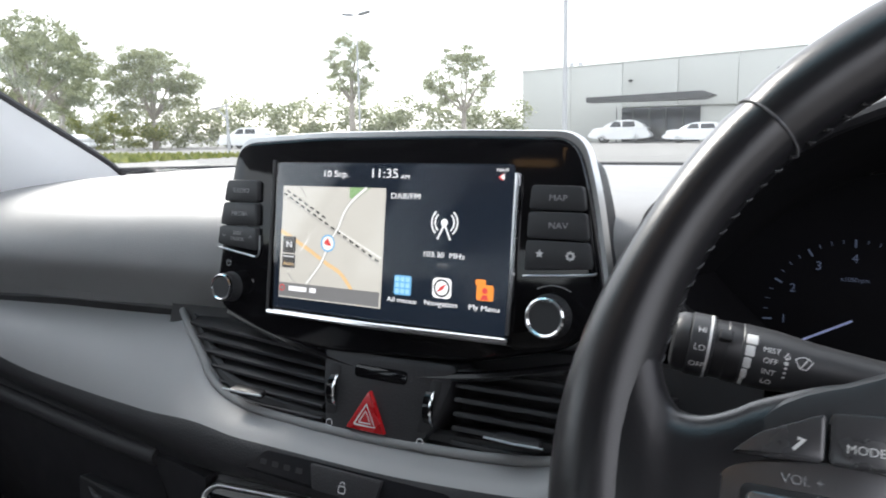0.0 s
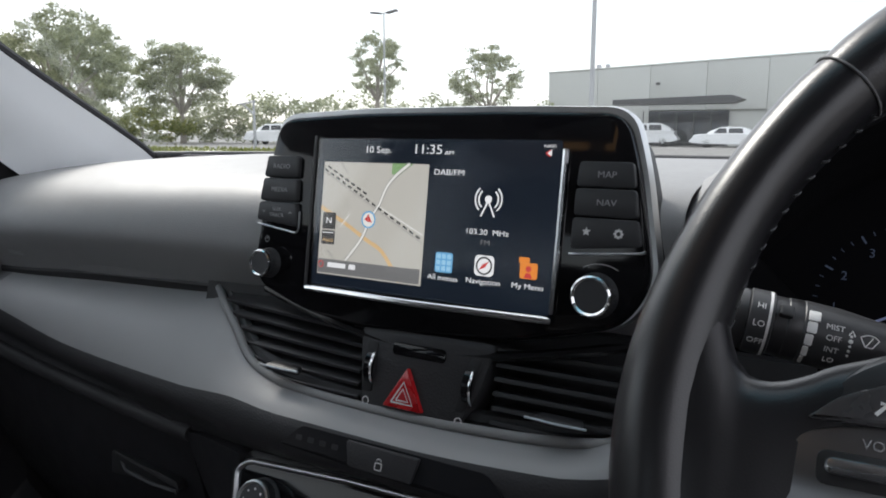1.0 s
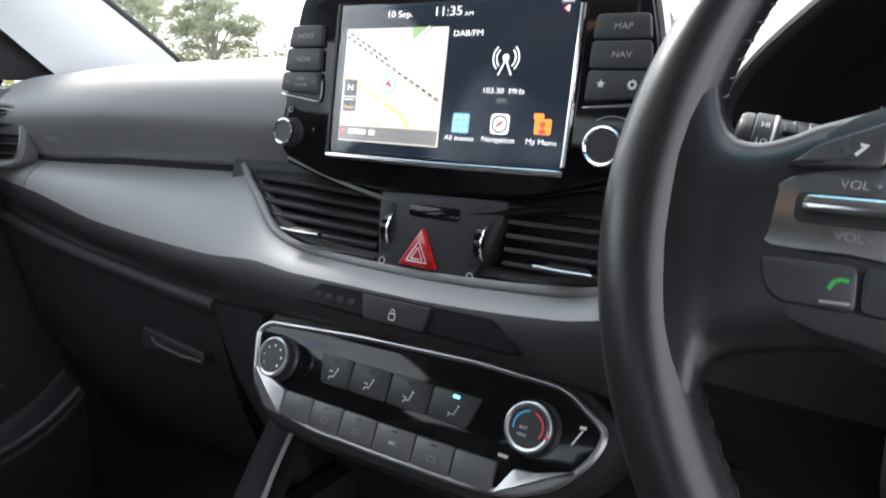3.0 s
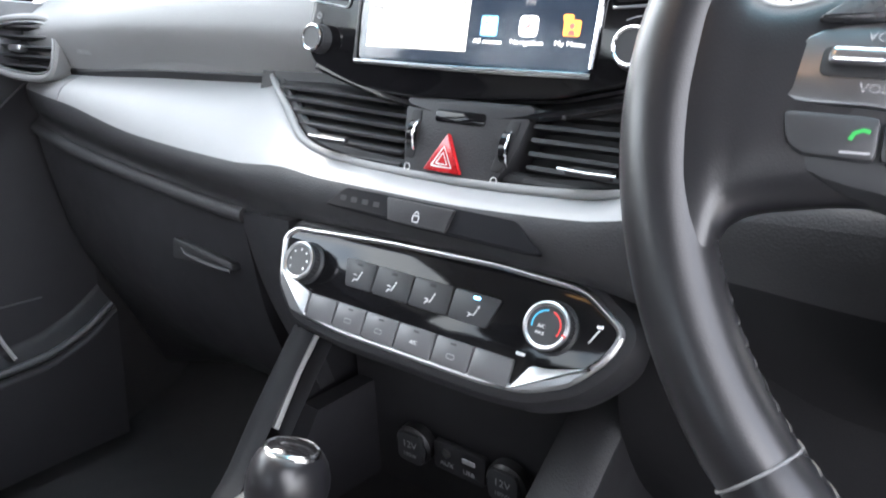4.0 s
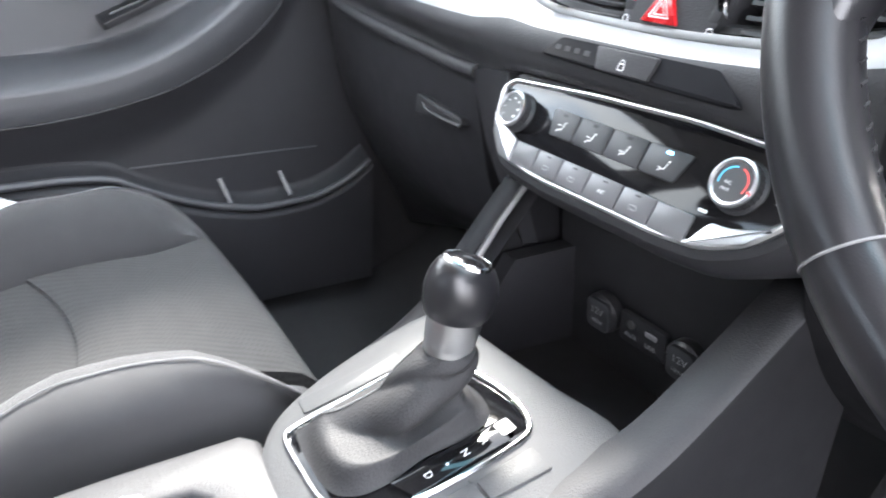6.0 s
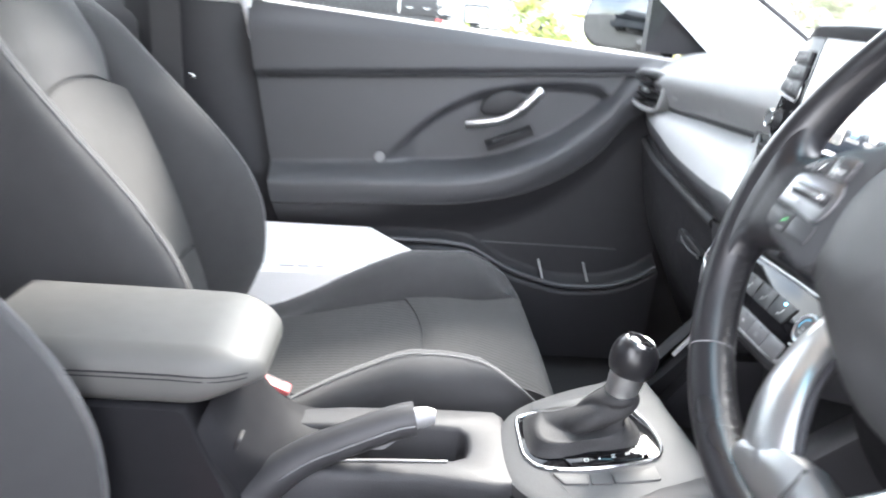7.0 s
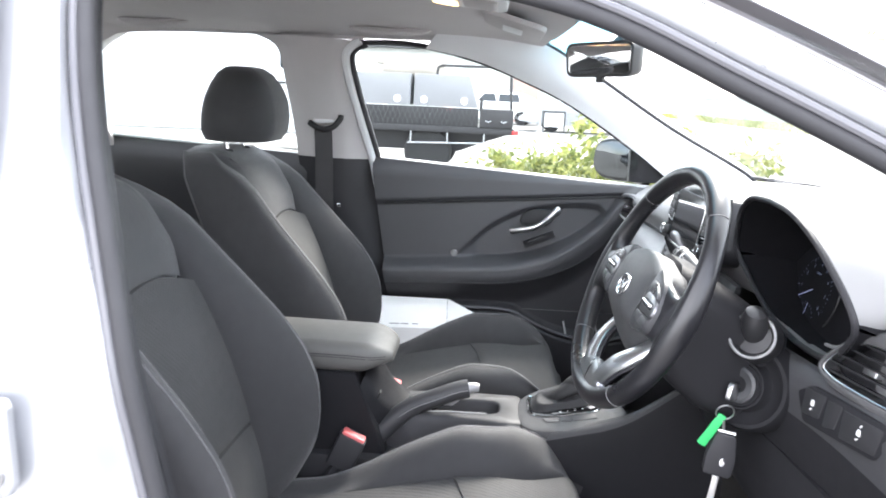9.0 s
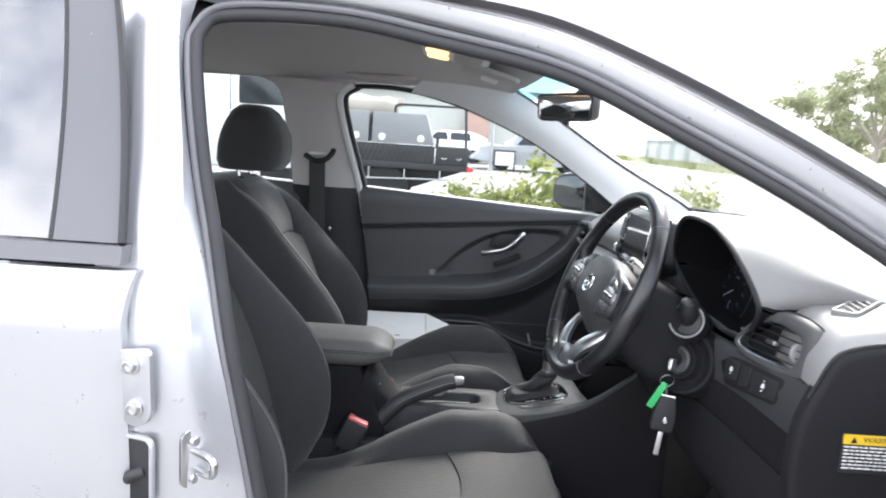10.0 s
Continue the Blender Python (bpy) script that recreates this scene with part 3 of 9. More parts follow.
ribbon([[(p[0] - 0.04, p[1] - 0.01, p[2]) for p in P0], [(p[0] - 0.03, p[1] + 0.012, p[2]) for p in P3]], (-0.012, 0, 0), "pillar_inner_trim", DASH_LOW, "", 5)
# latch striker and lower hinge hardware
stk = Matrix.Translation((0.834, -0.793, 0.735)) @ Matrix.Rotation(radians(140), 4, "Z") @ Matrix.Rotation(radians(90), 4, "X")
part("striker_plate", prism(rounded(0.036, 0.086, 0.016), 0.004, stk @ Matrix.Translation((0, 0, 0.004)), 0.0015), STEEL, shell, "steel latch plate")
part("striker_loop", tube([stk @ Vector(p) for p in spline([(0.0, -0.012, 0.0), (0.002, -0.013, 0.030), (0.004, -0.009, 0.048), (0.004, 0.009, 0.048), (0.002, 0.013, 0.030), (0.0, 0.012, 0.0)], 4, False)], 0.0055, 8), STEEL, shell, "steel latch loop")
for dz in (0.027, -0.027):
    part("striker_screw", lathe([(0.0075, 0), (0.0075, 0.004), (0.005, 0.006), (0.003, 0.006)], stk @ Matrix.Translation((0, dz, 0.006)), 12), STEEL, shell)
hin = Matrix.Translation((0.862, -0.858, 0.845)) @ Matrix.Rotation(radians(75), 4, "Z") @ Matrix.Rotation(radians(90), 4, "X")
part("hinge_plate", prism(softened([(-0.030, 0.048), (0.020, 0.054), (0.025, 0.046), (0.027, -0.034), (0.018, -0.050), (-0.004, -0.056), (-0.030, -0.044)], 0.008), 0.008, hin @ Matrix.Translation((0, 0, 0.004)), 0.002), PAINT, shell, "silver painted hinge plate")
for dx, dz in ((-0.002, 0.030), (0.003, -0.028)):
    part("hinge_bolt", lathe([(0.0125, 0), (0.0125, 0.003), (0.0092, 0.0035), (0.0088, 0.011), (0.006, 0.0115), (0.0055, 0.008), (0.003, 0.0075)], hin @ Matrix.Translation((dx, dz, 0.0035)), 18), STEEL, shell)
gro = Matrix.Translation((0.861, -0.858, 0.725)) @ Matrix.Rotation(radians(75), 4, "Z") @ Matrix.Rotation(radians(90), 4, "X")
part("cable_opening", frame_ring(rounded(0.054, 0.102, 0.014), 0.006, 0.008, gro @ Matrix.Translation((0, 0, 0.004)), 0.002), PAINT, shell, "raised edge of the cable opening")
part("cable_grommet", prism(rounded(0.046, 0.094, 0.012), 0.010, gro @ Matrix.Translation((0, 0, 0.001)), 0.003), SEAM, shell, "black rubber cable gaiter")
part("cable_loop", tube([gro @ Vector(p) for p in ((-0.012, -0.014, 0.0), (-0.006, -0.006, 0.006), (0.002, -0.003, 0.004), (0.010, 0.0, -0.002))], 0.008, 10), RUBBER, shell)
part("sill", sheet(lambda u, v: (0.80 + 0.07 * math.sin(math.pi * v), -0.75 + 1.45 * u, 0.24 + 0.16 * (1 - v)), 8, 6, (-0.03, 0, 0)), PAINT, shell, "silver door sill")
part("scuff_plate", sheet(lambda u, v: (0.70 + 0.1 * v, -0.72 + 1.3 * u, 0.40 - 0.008 * v), 6, 2, (0, 0, -0.02)), DASH_LOW, shell, "black scuff plate")

# ---- rear door on the driver's side, closed ----
rear_door = thing("rear_door", "silver rear door with dark window and black pillar film", "car door")


def rd_x(z):
    return 0.872 - 0.02 * max(0, (0.75 - z) / 0.4) ** 2 - 0.03 * max(0, (z - 0.93) / 0.1)


EDGE = [(-0.868, 0.30), (-0.866, 0.55), (-0.868, 0.75), (-0.874, 0.86), (-0.878, 0.93), (-0.872, 0.975), (-0.862, 1.0)]
edge_fine = spline(EDGE, 5, False)


def rear_skin(u, v):
    i = v * (len(edge_fine) - 1)
    a = edge_fine[min(int(i), len(edge_fine) - 2)]
    b = edge_fine[min(int(i) + 1, len(edge_fine) - 1)]
    p = a.lerp(b, i - int(i))
    return (rd_x(p[1]) - 0.012 * max(0, 1 - u * 30) ** 2, p[0] - u * 0.95, p[1])


part("door_skin", sheet(rear_skin, 40, 24, (-0.02, 0, 0)), PAINT, rear_door, "silver painted door skin")
def rg_x(z):
    return 0.845 - (z - 1.0) * 0.47


part("belt_moulding", sheet(lambda u, v: (0.852 - 0.008 * v, -0.882 - 0.95 * u, 1.004 + 0.024 * v), 8, 3, (-0.03, 0, 0)), APPLIQUE, rear_door, "satin black belt moulding")
part("pillar_film", sheet(lambda u, v: (rg_x(1.03 + 0.35 * v) + 0.002, -0.892 - 0.05 * v - (0.093 - 0.022 * v) * u - 0.03 * v * v, 1.03 + 0.35 * v), 3, 8, (-0.02, 0, 0)), APPLIQUE, rear_door, "satin black pillar film")
part("film_edge", tube([(rg_x(1.03 + 0.35 * v) + 0.003, -0.887 - 0.05 * v - 0.03 * v * v, 1.03 + 0.35 * v) for v in (k / 8 for k in range(9))], 0.006, 8), RUBBER, rear_door)
part("door_window", sheet(lambda u, v: (rg_x(1.03 + 0.35 * v) - 0.004, -0.985 - 0.032 * v - 0.03 * v * v - 0.75 * u, 1.03 + 0.35 * v), 4, 6, (-0.004, 0, 0)), DARK_GLASS, rear_door, "dark tinted rear window").visible_shadow = False
part("window_edge", tube([(rg_x(1.03 + 0.35 * v), -0.983 - 0.03 * v - 0.03 * v * v, 1.03 + 0.35 * v) for v in (k / 8 for k in range(9))], 0.004, 6), RUBBER, rear_door)
part("rear_door_lining", sheet(lambda u, v: (0.77, -0.95 - 0.8 * u, 0.4 + 0.6 * v), 4, 4, (0.03, 0, 0)), DASH_LOW, rear_door, "charcoal inner lining")

# ---- the driver's door, standing open ----
drv = thing("driver_door", "open silver driver's door with charcoal lining", "car door")
swing = radians(64)
DD = Matrix(((math.sin(swing), math.cos(swing), 0, 0.845), (-math.cos(swing), math.sin(swing), 0, 0.45), (0, 0, 1, 0), (0, 0, 0, 1)))
part("door_skin", sheet(lambda u, v: DD @ Vector((1.06 * u - 0.05 * v * (1 - u), 0.045 * math.sin(math.pi * (0.15 + 0.75 * v)), 0.36 + 0.60 * v)), 12, 12, DD.to_3x3() @ Vector((0, -0.02, 0))), PAINT, drv, "silver outer skin")
part("door_lining", sheet(lambda u, v: DD @ Vector((0.03 + 0.99 * u, -0.085 - 0.03 * math.exp(-((v - 0.55) / 0.12) ** 2), 0.39 + 0.55 * v)), 12, 14, DD.to_3x3() @ Vector((0, 0.02, 0))), DOOR_SHADED, drv, "charcoal inner lining")
for u in (0.0, 1.03):
    part("door_edge", block((0.03, 0.11, 0.56), DD @ Matrix.Translation((u, -0.03, 0.66)), 0.008), PAINT, drv)
win = [(0.12, 0.95), (0.42, 1.18), (0.68, 1.32), (0.86, 1.37), (1.00, 1.36), (1.04, 1.18), (1.03, 0.95)]
part("window_frame", tube([DD @ Vector((x, -0.02 - 0.12 * max(0, z - 0.95), z)) for x, z in spline(win, 5, False)], 0.02, 8), RUBBER, drv, "black window frame")

# ---- floor ----
part("floor_carpet", sheet(lambda u, v: (-0.76 + 1.52 * u, 0.62 - 2.6 * v, 0.27 + (0.45 * max(0, (0.2 - v) / 0.2) ** 1.6)), 12, 20, (0, 0, -0.02)), CARPET, shell, "dark carpeted floor")
part("firewall", sheet(lambda u, v: (-0.76 + 1.52 * u, 0.5, 0.3 + 0.66 * v), 4, 4, (0, 0.03, 0)), CARPET, shell)


# ---- dashboard ----
dash = thing("dashboard", "charcoal moulded dashboard with satin passenger panel", "dashboard")

# stations across the car: x, then (y, z) pairs from the windscreen to the front seam
PAD = [
    (-0.74, 0.37, 0.99, 0.25, 0.986, 0.12, 0.970, 0.065, 0.945, 0.045, 0.915, 0.05, 0.885),
    (-0.62, 0.48, 0.998, 0.28, 0.995, 0.12, 0.980, 0.05, 0.957, 0.025, 0.925, 0.042, 0.882),
    (-0.40, 0.61, 1.001, 0.32, 0.999, 0.13, 0.992, 0.045, 0.975, 0.018, 0.935, 0.042, 0.894),
    (-0.16, 0.66, 0.998, 0.35, 1.002, 0.15, 1.0, 0.06, 0.985, 0.03, 0.94, 0.045, 0.9),
    (0.16, 0.66, 0.998, 0.35, 1.002, 0.17, 1.0, 0.09, 0.985, 0.08, 0.94, 0.09, 0.9),
    (0.26, 0.64, 0.998, 0.36, 1.0, 0.24, 1.0, 0.175, 0.985, 0.17, 0.94, 0.17, 0.88),
    (0.50, 0.56, 0.995, 0.34, 1.0, 0.25, 0.998, 0.175, 0.985, 0.165, 0.94, 0.165, 0.88),
    (0.60, 0.49, 0.992, 0.32, 0.987, 0.21, 0.975, 0.140, 0.961, 0.114, 0.92, 0.106, 0.87),
    (0.69, 0.40, 0.982, 0.29, 0.973, 0.20, 0.9635, 0.138, 0.951, 0.110, 0.915, 0.103, 0.865),
    (0.725, 0.38, 0.974, 0.29, 0.969, 0.20, 0.960, 0.136, 0.945, 0.108, 0.905, 0.099, 0.865),
    (0.742, 0.37, 0.962, 0.29, 0.958, 0.20, 0.951, 0.136, 0.938, 0.108, 0.903, 0.098, 0.866),
    (0.752, 0.36, 0.948, 0.29, 0.945, 0.19, 0.939, 0.137, 0.927, 0.110, 0.900, 0.099, 0.868),
]


def station(table, x, v, n=6):
    """A point on the profile at x; v runs from 0 to 1 along it."""
    row = lerp_table(table, x)
    k = len(row) // 2
    pts = [(row[2 * i], row[2 * i + 1]) for i in range(k)]
    w = v * (k - 1)
    i = min(int(w), k - 2)
    t = w - i
    a, b, c, d = (pts[min(max(i + j, 0), k - 1)] for j in (-1, 0, 1, 2))
    return tuple(0.5 * (2 * q + (r - p) * t + (2 * p - 5 * q + 4 * r - s) * t * t + (3 * q - p - 3 * r + s) * t ** 3) for p, q, r, s in zip(a, b, c, d))


def profile_sheet(table, x0, x1, nu, nv, back, v0=0.0, v1=1.0):
    return sheet(lambda u, v: (x0 + (x1 - x0) * u, *station(table, x0 + (x1 - x0) * u, v0 + (v1 - v0) * v)), nu, nv, back)


pad = profile_sheet(PAD, -0.74, 0.752, 132, 60, (0, 0.02, -0.03))
# the pad is cut away under the instrument hood
bmesh.ops.delete(pad, geom=[f for f in pad.faces if -0.235 < f.calc_center_median().x - 0.402 < 0.19 and f.calc_center_median().y < 0.175], context="FACES")
part("top_pad", pad, DASH, dash, "grained charcoal top pad, toned pale for windscreen light")
part("seam_strip", tube([(x, *[a + b for a, b in zip(station(PAD, x, 1.0), (0.012, -0.006))]) for x in (-0.72 + 0.56 * k / 24 for k in range(25))], 0.011, 8), SEAM, dash, "dark seam below the pad")

lettering("airbag_mark", "AIRBAG", 0.0085, face_frame(-0.545, 0.0300, 0.9015, -27) @ Matrix.Translation((0, 0, 0.0012)), GREYPRINT, dash)
# the band below the seam: x, then (y, z) pairs down to the lower ridge
BAND = [
    (-0.74, 0.06, 0.872, 0.05, 0.858, 0.045, 0.845, 0.05, 0.825, 0.06, 0.808, 0.05, 0.797),
    (-0.58, 0.05, 0.874, 0.022, 0.86, 0.012, 0.842, 0.016, 0.818, 0.035, 0.795, 0.03, 0.782),
    (-0.40, 0.05, 0.882, 0.016, 0.862, -0.004, 0.824, 0.0, 0.802, 0.022, 0.782, 0.02, 0.77),
    (-0.26, 0.05, 0.888, 0.014, 0.862, -0.012, 0.820, -0.012, 0.80, 0.008, 0.776, 0.012, 0.765),
    (-0.232, 0.045, 0.89, 0.014, 0.862, -0.014, 0.820, -0.014, 0.80, 0.006, 0.776, 0.01, 0.765),
    (-0.19, 0.024, 0.868, 0.002, 0.856, -0.02, 0.824, -0.022, 0.804, -0.01, 0.785, -0.005, 0.776),
    (-0.15, 0.008, 0.846, -0.008, 0.842, -0.026, 0.828, -0.03, 0.808, -0.022, 0.79, -0.015, 0.782),
    (-0.10, 0.004, 0.837, -0.012, 0.836, -0.03, 0.826, -0.034, 0.81, -0.028, 0.795, -0.018, 0.785),
    (0.0, 0.004, 0.835, -0.012, 0.834, -0.03, 0.826, -0.034, 0.81, -0.028, 0.796, -0.018, 0.787),
    (0.12, 0.006, 0.842, -0.01, 0.84, -0.028, 0.832, -0.032, 0.814, -0.028, 0.798, -0.018, 0.788),
    (0.19, 0.012, 0.872, -0.004, 0.866, -0.02, 0.846, -0.022, 0.815, -0.02, 0.79, -0.012, 0.775),
    (0.28, 0.02, 0.872, 0.002, 0.866, -0.012, 0.85, -0.012, 0.81, -0.008, 0.77, 0.0, 0.74),
    (0.48, 0.06, 0.86, 0.045, 0.852, 0.035, 0.835, 0.035, 0.80, 0.04, 0.76, 0.05, 0.72),
    (0.60, 0.085, 0.86, 0.075, 0.85, 0.07, 0.83, 0.07, 0.79, 0.075, 0.75, 0.085, 0.70),
    (0.74, 0.10, 0.86, 0.095, 0.845, 0.09, 0.82, 0.09, 0.78, 0.10, 0.74, 0.11, 0.69),
]
part("satin_panel", profile_sheet(BAND, -0.585, 0.178, 52, 10, (0, 0.012, 0.0), 0.0, 0.4), SATIN, dash, "smooth satin charcoal band")
part("band_left", profile_sheet(BAND, -0.74, -0.587, 10, 10, (0, 0.012, 0.0), 0.0, 0.4), DASH, dash)
# below the satin band the colour itself darkens, standing for shade
part("lower_band", profile_sheet(BAND, -0.74, 0.18, 50, 20, (0, 0.012, 0.0), 0.4, 1.0), DASH_MID, dash, "grained charcoal lower band in a shaded tone")
part("lower_band", profile_sheet(BAND, 0.18, 0.74, 34, 8, (0, 0.012, 0.0), 0.4, 0.62), DASH_MID, dash, "grained charcoal lower band in a shaded tone")
# trim and knee panel are coloured near black to stand for footwell shade
part("lower_trim", profile_sheet(BAND, 0.18, 0.74, 34, 12, (0, 0.012, 0.0), 0.62, 1.0), SHADED_BLACK, dash, "lower dash trim, shade put into its near-black colour")
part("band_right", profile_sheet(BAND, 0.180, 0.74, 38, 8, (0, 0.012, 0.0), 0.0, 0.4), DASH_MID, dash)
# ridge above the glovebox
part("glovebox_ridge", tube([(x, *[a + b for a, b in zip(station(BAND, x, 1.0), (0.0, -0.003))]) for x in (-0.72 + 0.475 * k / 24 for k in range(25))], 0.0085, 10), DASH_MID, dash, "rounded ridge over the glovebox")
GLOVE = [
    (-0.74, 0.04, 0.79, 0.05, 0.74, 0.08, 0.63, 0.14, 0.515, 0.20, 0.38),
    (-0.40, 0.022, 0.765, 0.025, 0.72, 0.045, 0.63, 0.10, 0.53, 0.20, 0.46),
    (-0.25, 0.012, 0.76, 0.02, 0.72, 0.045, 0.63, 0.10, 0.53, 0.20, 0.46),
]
part("glovebox_door", profile_sheet(GLOVE, -0.70, -0.252, 20, 20, (0, 0.02, 0.0)), DASH_LOW, dash, "charcoal glovebox door, shade put into its colour")
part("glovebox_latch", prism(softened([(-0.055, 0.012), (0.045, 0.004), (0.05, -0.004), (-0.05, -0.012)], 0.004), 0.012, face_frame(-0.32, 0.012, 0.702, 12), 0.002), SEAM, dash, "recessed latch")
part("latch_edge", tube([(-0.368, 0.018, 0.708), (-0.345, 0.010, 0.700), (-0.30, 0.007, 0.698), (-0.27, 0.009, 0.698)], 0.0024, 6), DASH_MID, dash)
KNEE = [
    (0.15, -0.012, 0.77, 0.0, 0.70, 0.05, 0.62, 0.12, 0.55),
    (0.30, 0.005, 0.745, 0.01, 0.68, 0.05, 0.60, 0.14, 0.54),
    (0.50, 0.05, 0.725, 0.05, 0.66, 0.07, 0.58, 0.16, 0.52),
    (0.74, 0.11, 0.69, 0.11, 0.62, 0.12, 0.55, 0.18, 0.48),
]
part("knee_panel", profile_sheet(KNEE, 0.15, 0.74, 26, 16, (0, 0.02, 0.0)), SHADED_BLACK, dash, "dark knee panel")
# end cap of the dashboard facing the open door
cap = [(0.36, 0.948), (0.29, 0.945), (0.19, 0.939), (0.16, 0.934), (0.137, 0.927), (0.122, 0.918), (0.110, 0.900), (0.100, 0.876), (0.089, 0.850), (0.077, 0.810), (0.072, 0.74), (0.082, 0.66), (0.11, 0.55), (0.2, 0.47), (0.40, 0.47), (0.40, 0.94)]
fine = spline(cap, 4)


def cap_ring(x, k):
    return [(x, p[0] + (0.25 - p[0]) * k, p[1] + (0.75 - p[1]) * k) for p in fine]


# the open door's shade is put into the cap's near-black colour
part("end_cap", loft([cap_ring(0.735, 0.012), cap_ring(0.752, 0.012), cap_ring(0.757, 0.022), cap_ring(0.761, 0.045), cap_ring(0.762, 0.08), cap_ring(0.762, 0.6)]), SHADED_BLACK, dash, "end cap toned dark for the open door's shade")
part("end_seam", tube([(0.7515, *p) for p in spline(cap[:9], 5, False)], 0.0022, 6), SEAM, dash, "dark seam round the end cap")

# passenger seam end: oval air vents at both ends of the dash
def air_vent(m, outline, label, slats=5, tilt=12, house=None):
    """A framed air vent with a rim or a wide housing, a dark throat, slats and a tab."""
    v = thing("air_vent", label, "air vent", "dashboard air vents")
    if house:
        inner = outline
        lips = ((0.0, -0.07), (0.0, -0.010), (0.10, -0.003), (0.3, 0.001), (0.75, 0.0025), (1.0, 0.001), (1.0, -0.03))
        part("housing", loft([[m @ Vector((a[0] + (b[0] - a[0]) * k, a[1] + (b[1] - a[1]) * k, w)) for a, b in zip(house, inner)] for k, w in lips], cap=False), PLINTH, v, "charcoal vent housing")
    else:
        part("rim", frame_ring(outline, 0.009, 0.03, m, 0.003), DASH, v, "charcoal rim")
        inner = inset(outline, 0.0092)
    part("bright_ring", frame_ring(inner, 0.0022, 0.02, m @ Matrix.Translation((0, 0, -0.001)), 0.0008), SATIN_METAL, v, "satin silver ring")
    part("throat", prism(inset(inner, 0.0003), 0.004, m @ Matrix.Translation((0, 0, -0.028)), 0.0005), SEAM, v)
    xs, ys = [p[0] for p in inner], [p[1] for p in inner]
    lo_y, hi_y = min(ys), max(ys)
    for k in range(slats):
        y = lo_y + (hi_y - lo_y) * (k + 0.7) / (slats + 0.4)
        cross = []
        for a, b in zip(inner, inner[1:] + inner[:1]):
            if (a[1] - y) * (b[1] - y) <= 0 and a[1] != b[1]:
                cross.append(a[0] + (b[0] - a[0]) * (y - a[1]) / (b[1] - a[1]))
        x0, x1 = min(cross) + 0.001, max(cross) - 0.001
        part("slat", block((x1 - x0, 0.016, 0.0026), m @ Matrix.Translation(((x0 + x1) / 2, y, -0.012)) @ Matrix.Rotation(radians(90 - tilt), 4, "X"), 0.001), SLAT, v)
    part("tab", block((0.022, 0.012, 0.007), m @ Matrix.Translation((sum(xs) / len(xs) - 0.004, (lo_y + hi_y) / 2 - 0.002, -0.004)) @ Matrix.Rotation(radians(80), 4, "X"), 0.002), SATIN_METAL, v, "satin vent tab")
    return v


left_vent_outline = spline([(-0.075, 0.022), (-0.03, 0.036), (0.045, 0.036), (0.062, 0.005), (0.05, -0.036), (0.0, -0.044), (-0.06, -0.034), (-0.082, -0.005)], 5)
air_vent(face_frame(-0.660, 0.015, 0.904, 8, 10), left_vent_outline, "charcoal oval passenger-side air vent with silver ring")
opening = spline([(-0.0633, -0.0199), (-0.045, 0.006), (-0.0245, 0.0215), (-0.005, 0.032), (0.030, 0.035), (0.062, 0.031), (0.078, 0.023), (0.0822, 0.004), (0.078, -0.015), (0.066, -0.0303), (0.045, -0.0325), (0.018, -0.0328), (-0.015, -0.0325), (-0.045, -0.0296)], 4)
housing = spline([(-0.0720, -0.0200), (-0.052, 0.008), (-0.030, 0.030), (-0.006, 0.046), (0.030, 0.0555), (0.075, 0.0535), (0.103, 0.043), (0.1093, 0.0236), (0.1093, -0.006), (0.1036, -0.034), (0.075, -0.047), (0.030, -0.0465), (-0.015, -0.0445), (-0.052, -0.039)], 4)
RV = face_frame(0.607, 0.082, 0.897, 6, 15)
right_vent = air_vent(RV, opening, "charcoal driver-side air vent with silver ring", house=housing)
part("thumb_wheel", prism(circle(0.017, 24), 0.006, RV @ Matrix.Translation((0.0685, -0.002, -0.014)) @ Matrix.Rotation(radians(90), 4, "Y"), 0.0015), SATIN, right_vent, "grey thumb wheel")
part("housing_seam", tube([RV @ Vector((p[0] * 1.015, p[1] * 1.02, -0.014)) for p in housing], 0.0016, 6, True), SEAM, right_vent)

# defroster outlet on the top of the driver's side
up_n = Vector((0.14, -0.10, 1.0)).normalized()
along = (Vector((0.624, 0.230, 0.979)) - Vector((0.667, 0.166, 0.9655))).normalized()
across = up_n.cross(along).normalized()
dm = Matrix((along, across, along.cross(across))).transposed().to_4x4()
dm.translation = Vector((0.6485, 0.2015, 0.9735))
outlet = thing("defroster_outlet", "small slatted window defroster outlet in the dash", "air vent")
ol = softened([(-0.050, 0.0175), (0.040, 0.0185), (0.048, -0.016), (-0.036, -0.020)], 0.008)
part("rim", frame_ring(ol, 0.005, 0.01, dm @ Matrix.Translation((0, 0, 0.0015)), 0.0012), DASH, outlet, "grey rim")
part("throat", prism(inset(ol, 0.005), 0.003, dm @ Matrix.Translation((0, 0, -0.001)), 0.0005), SEAM, outlet)
for k in range(4):
    part("slat", block((0.0022, 0.030, 0.004), dm @ Matrix.Translation((-0.024 + 0.016 * k, 0, 0.0005)) @ Matrix.Rotation(radians(-32), 4, "Z"), 0.0006), DASH, outlet)

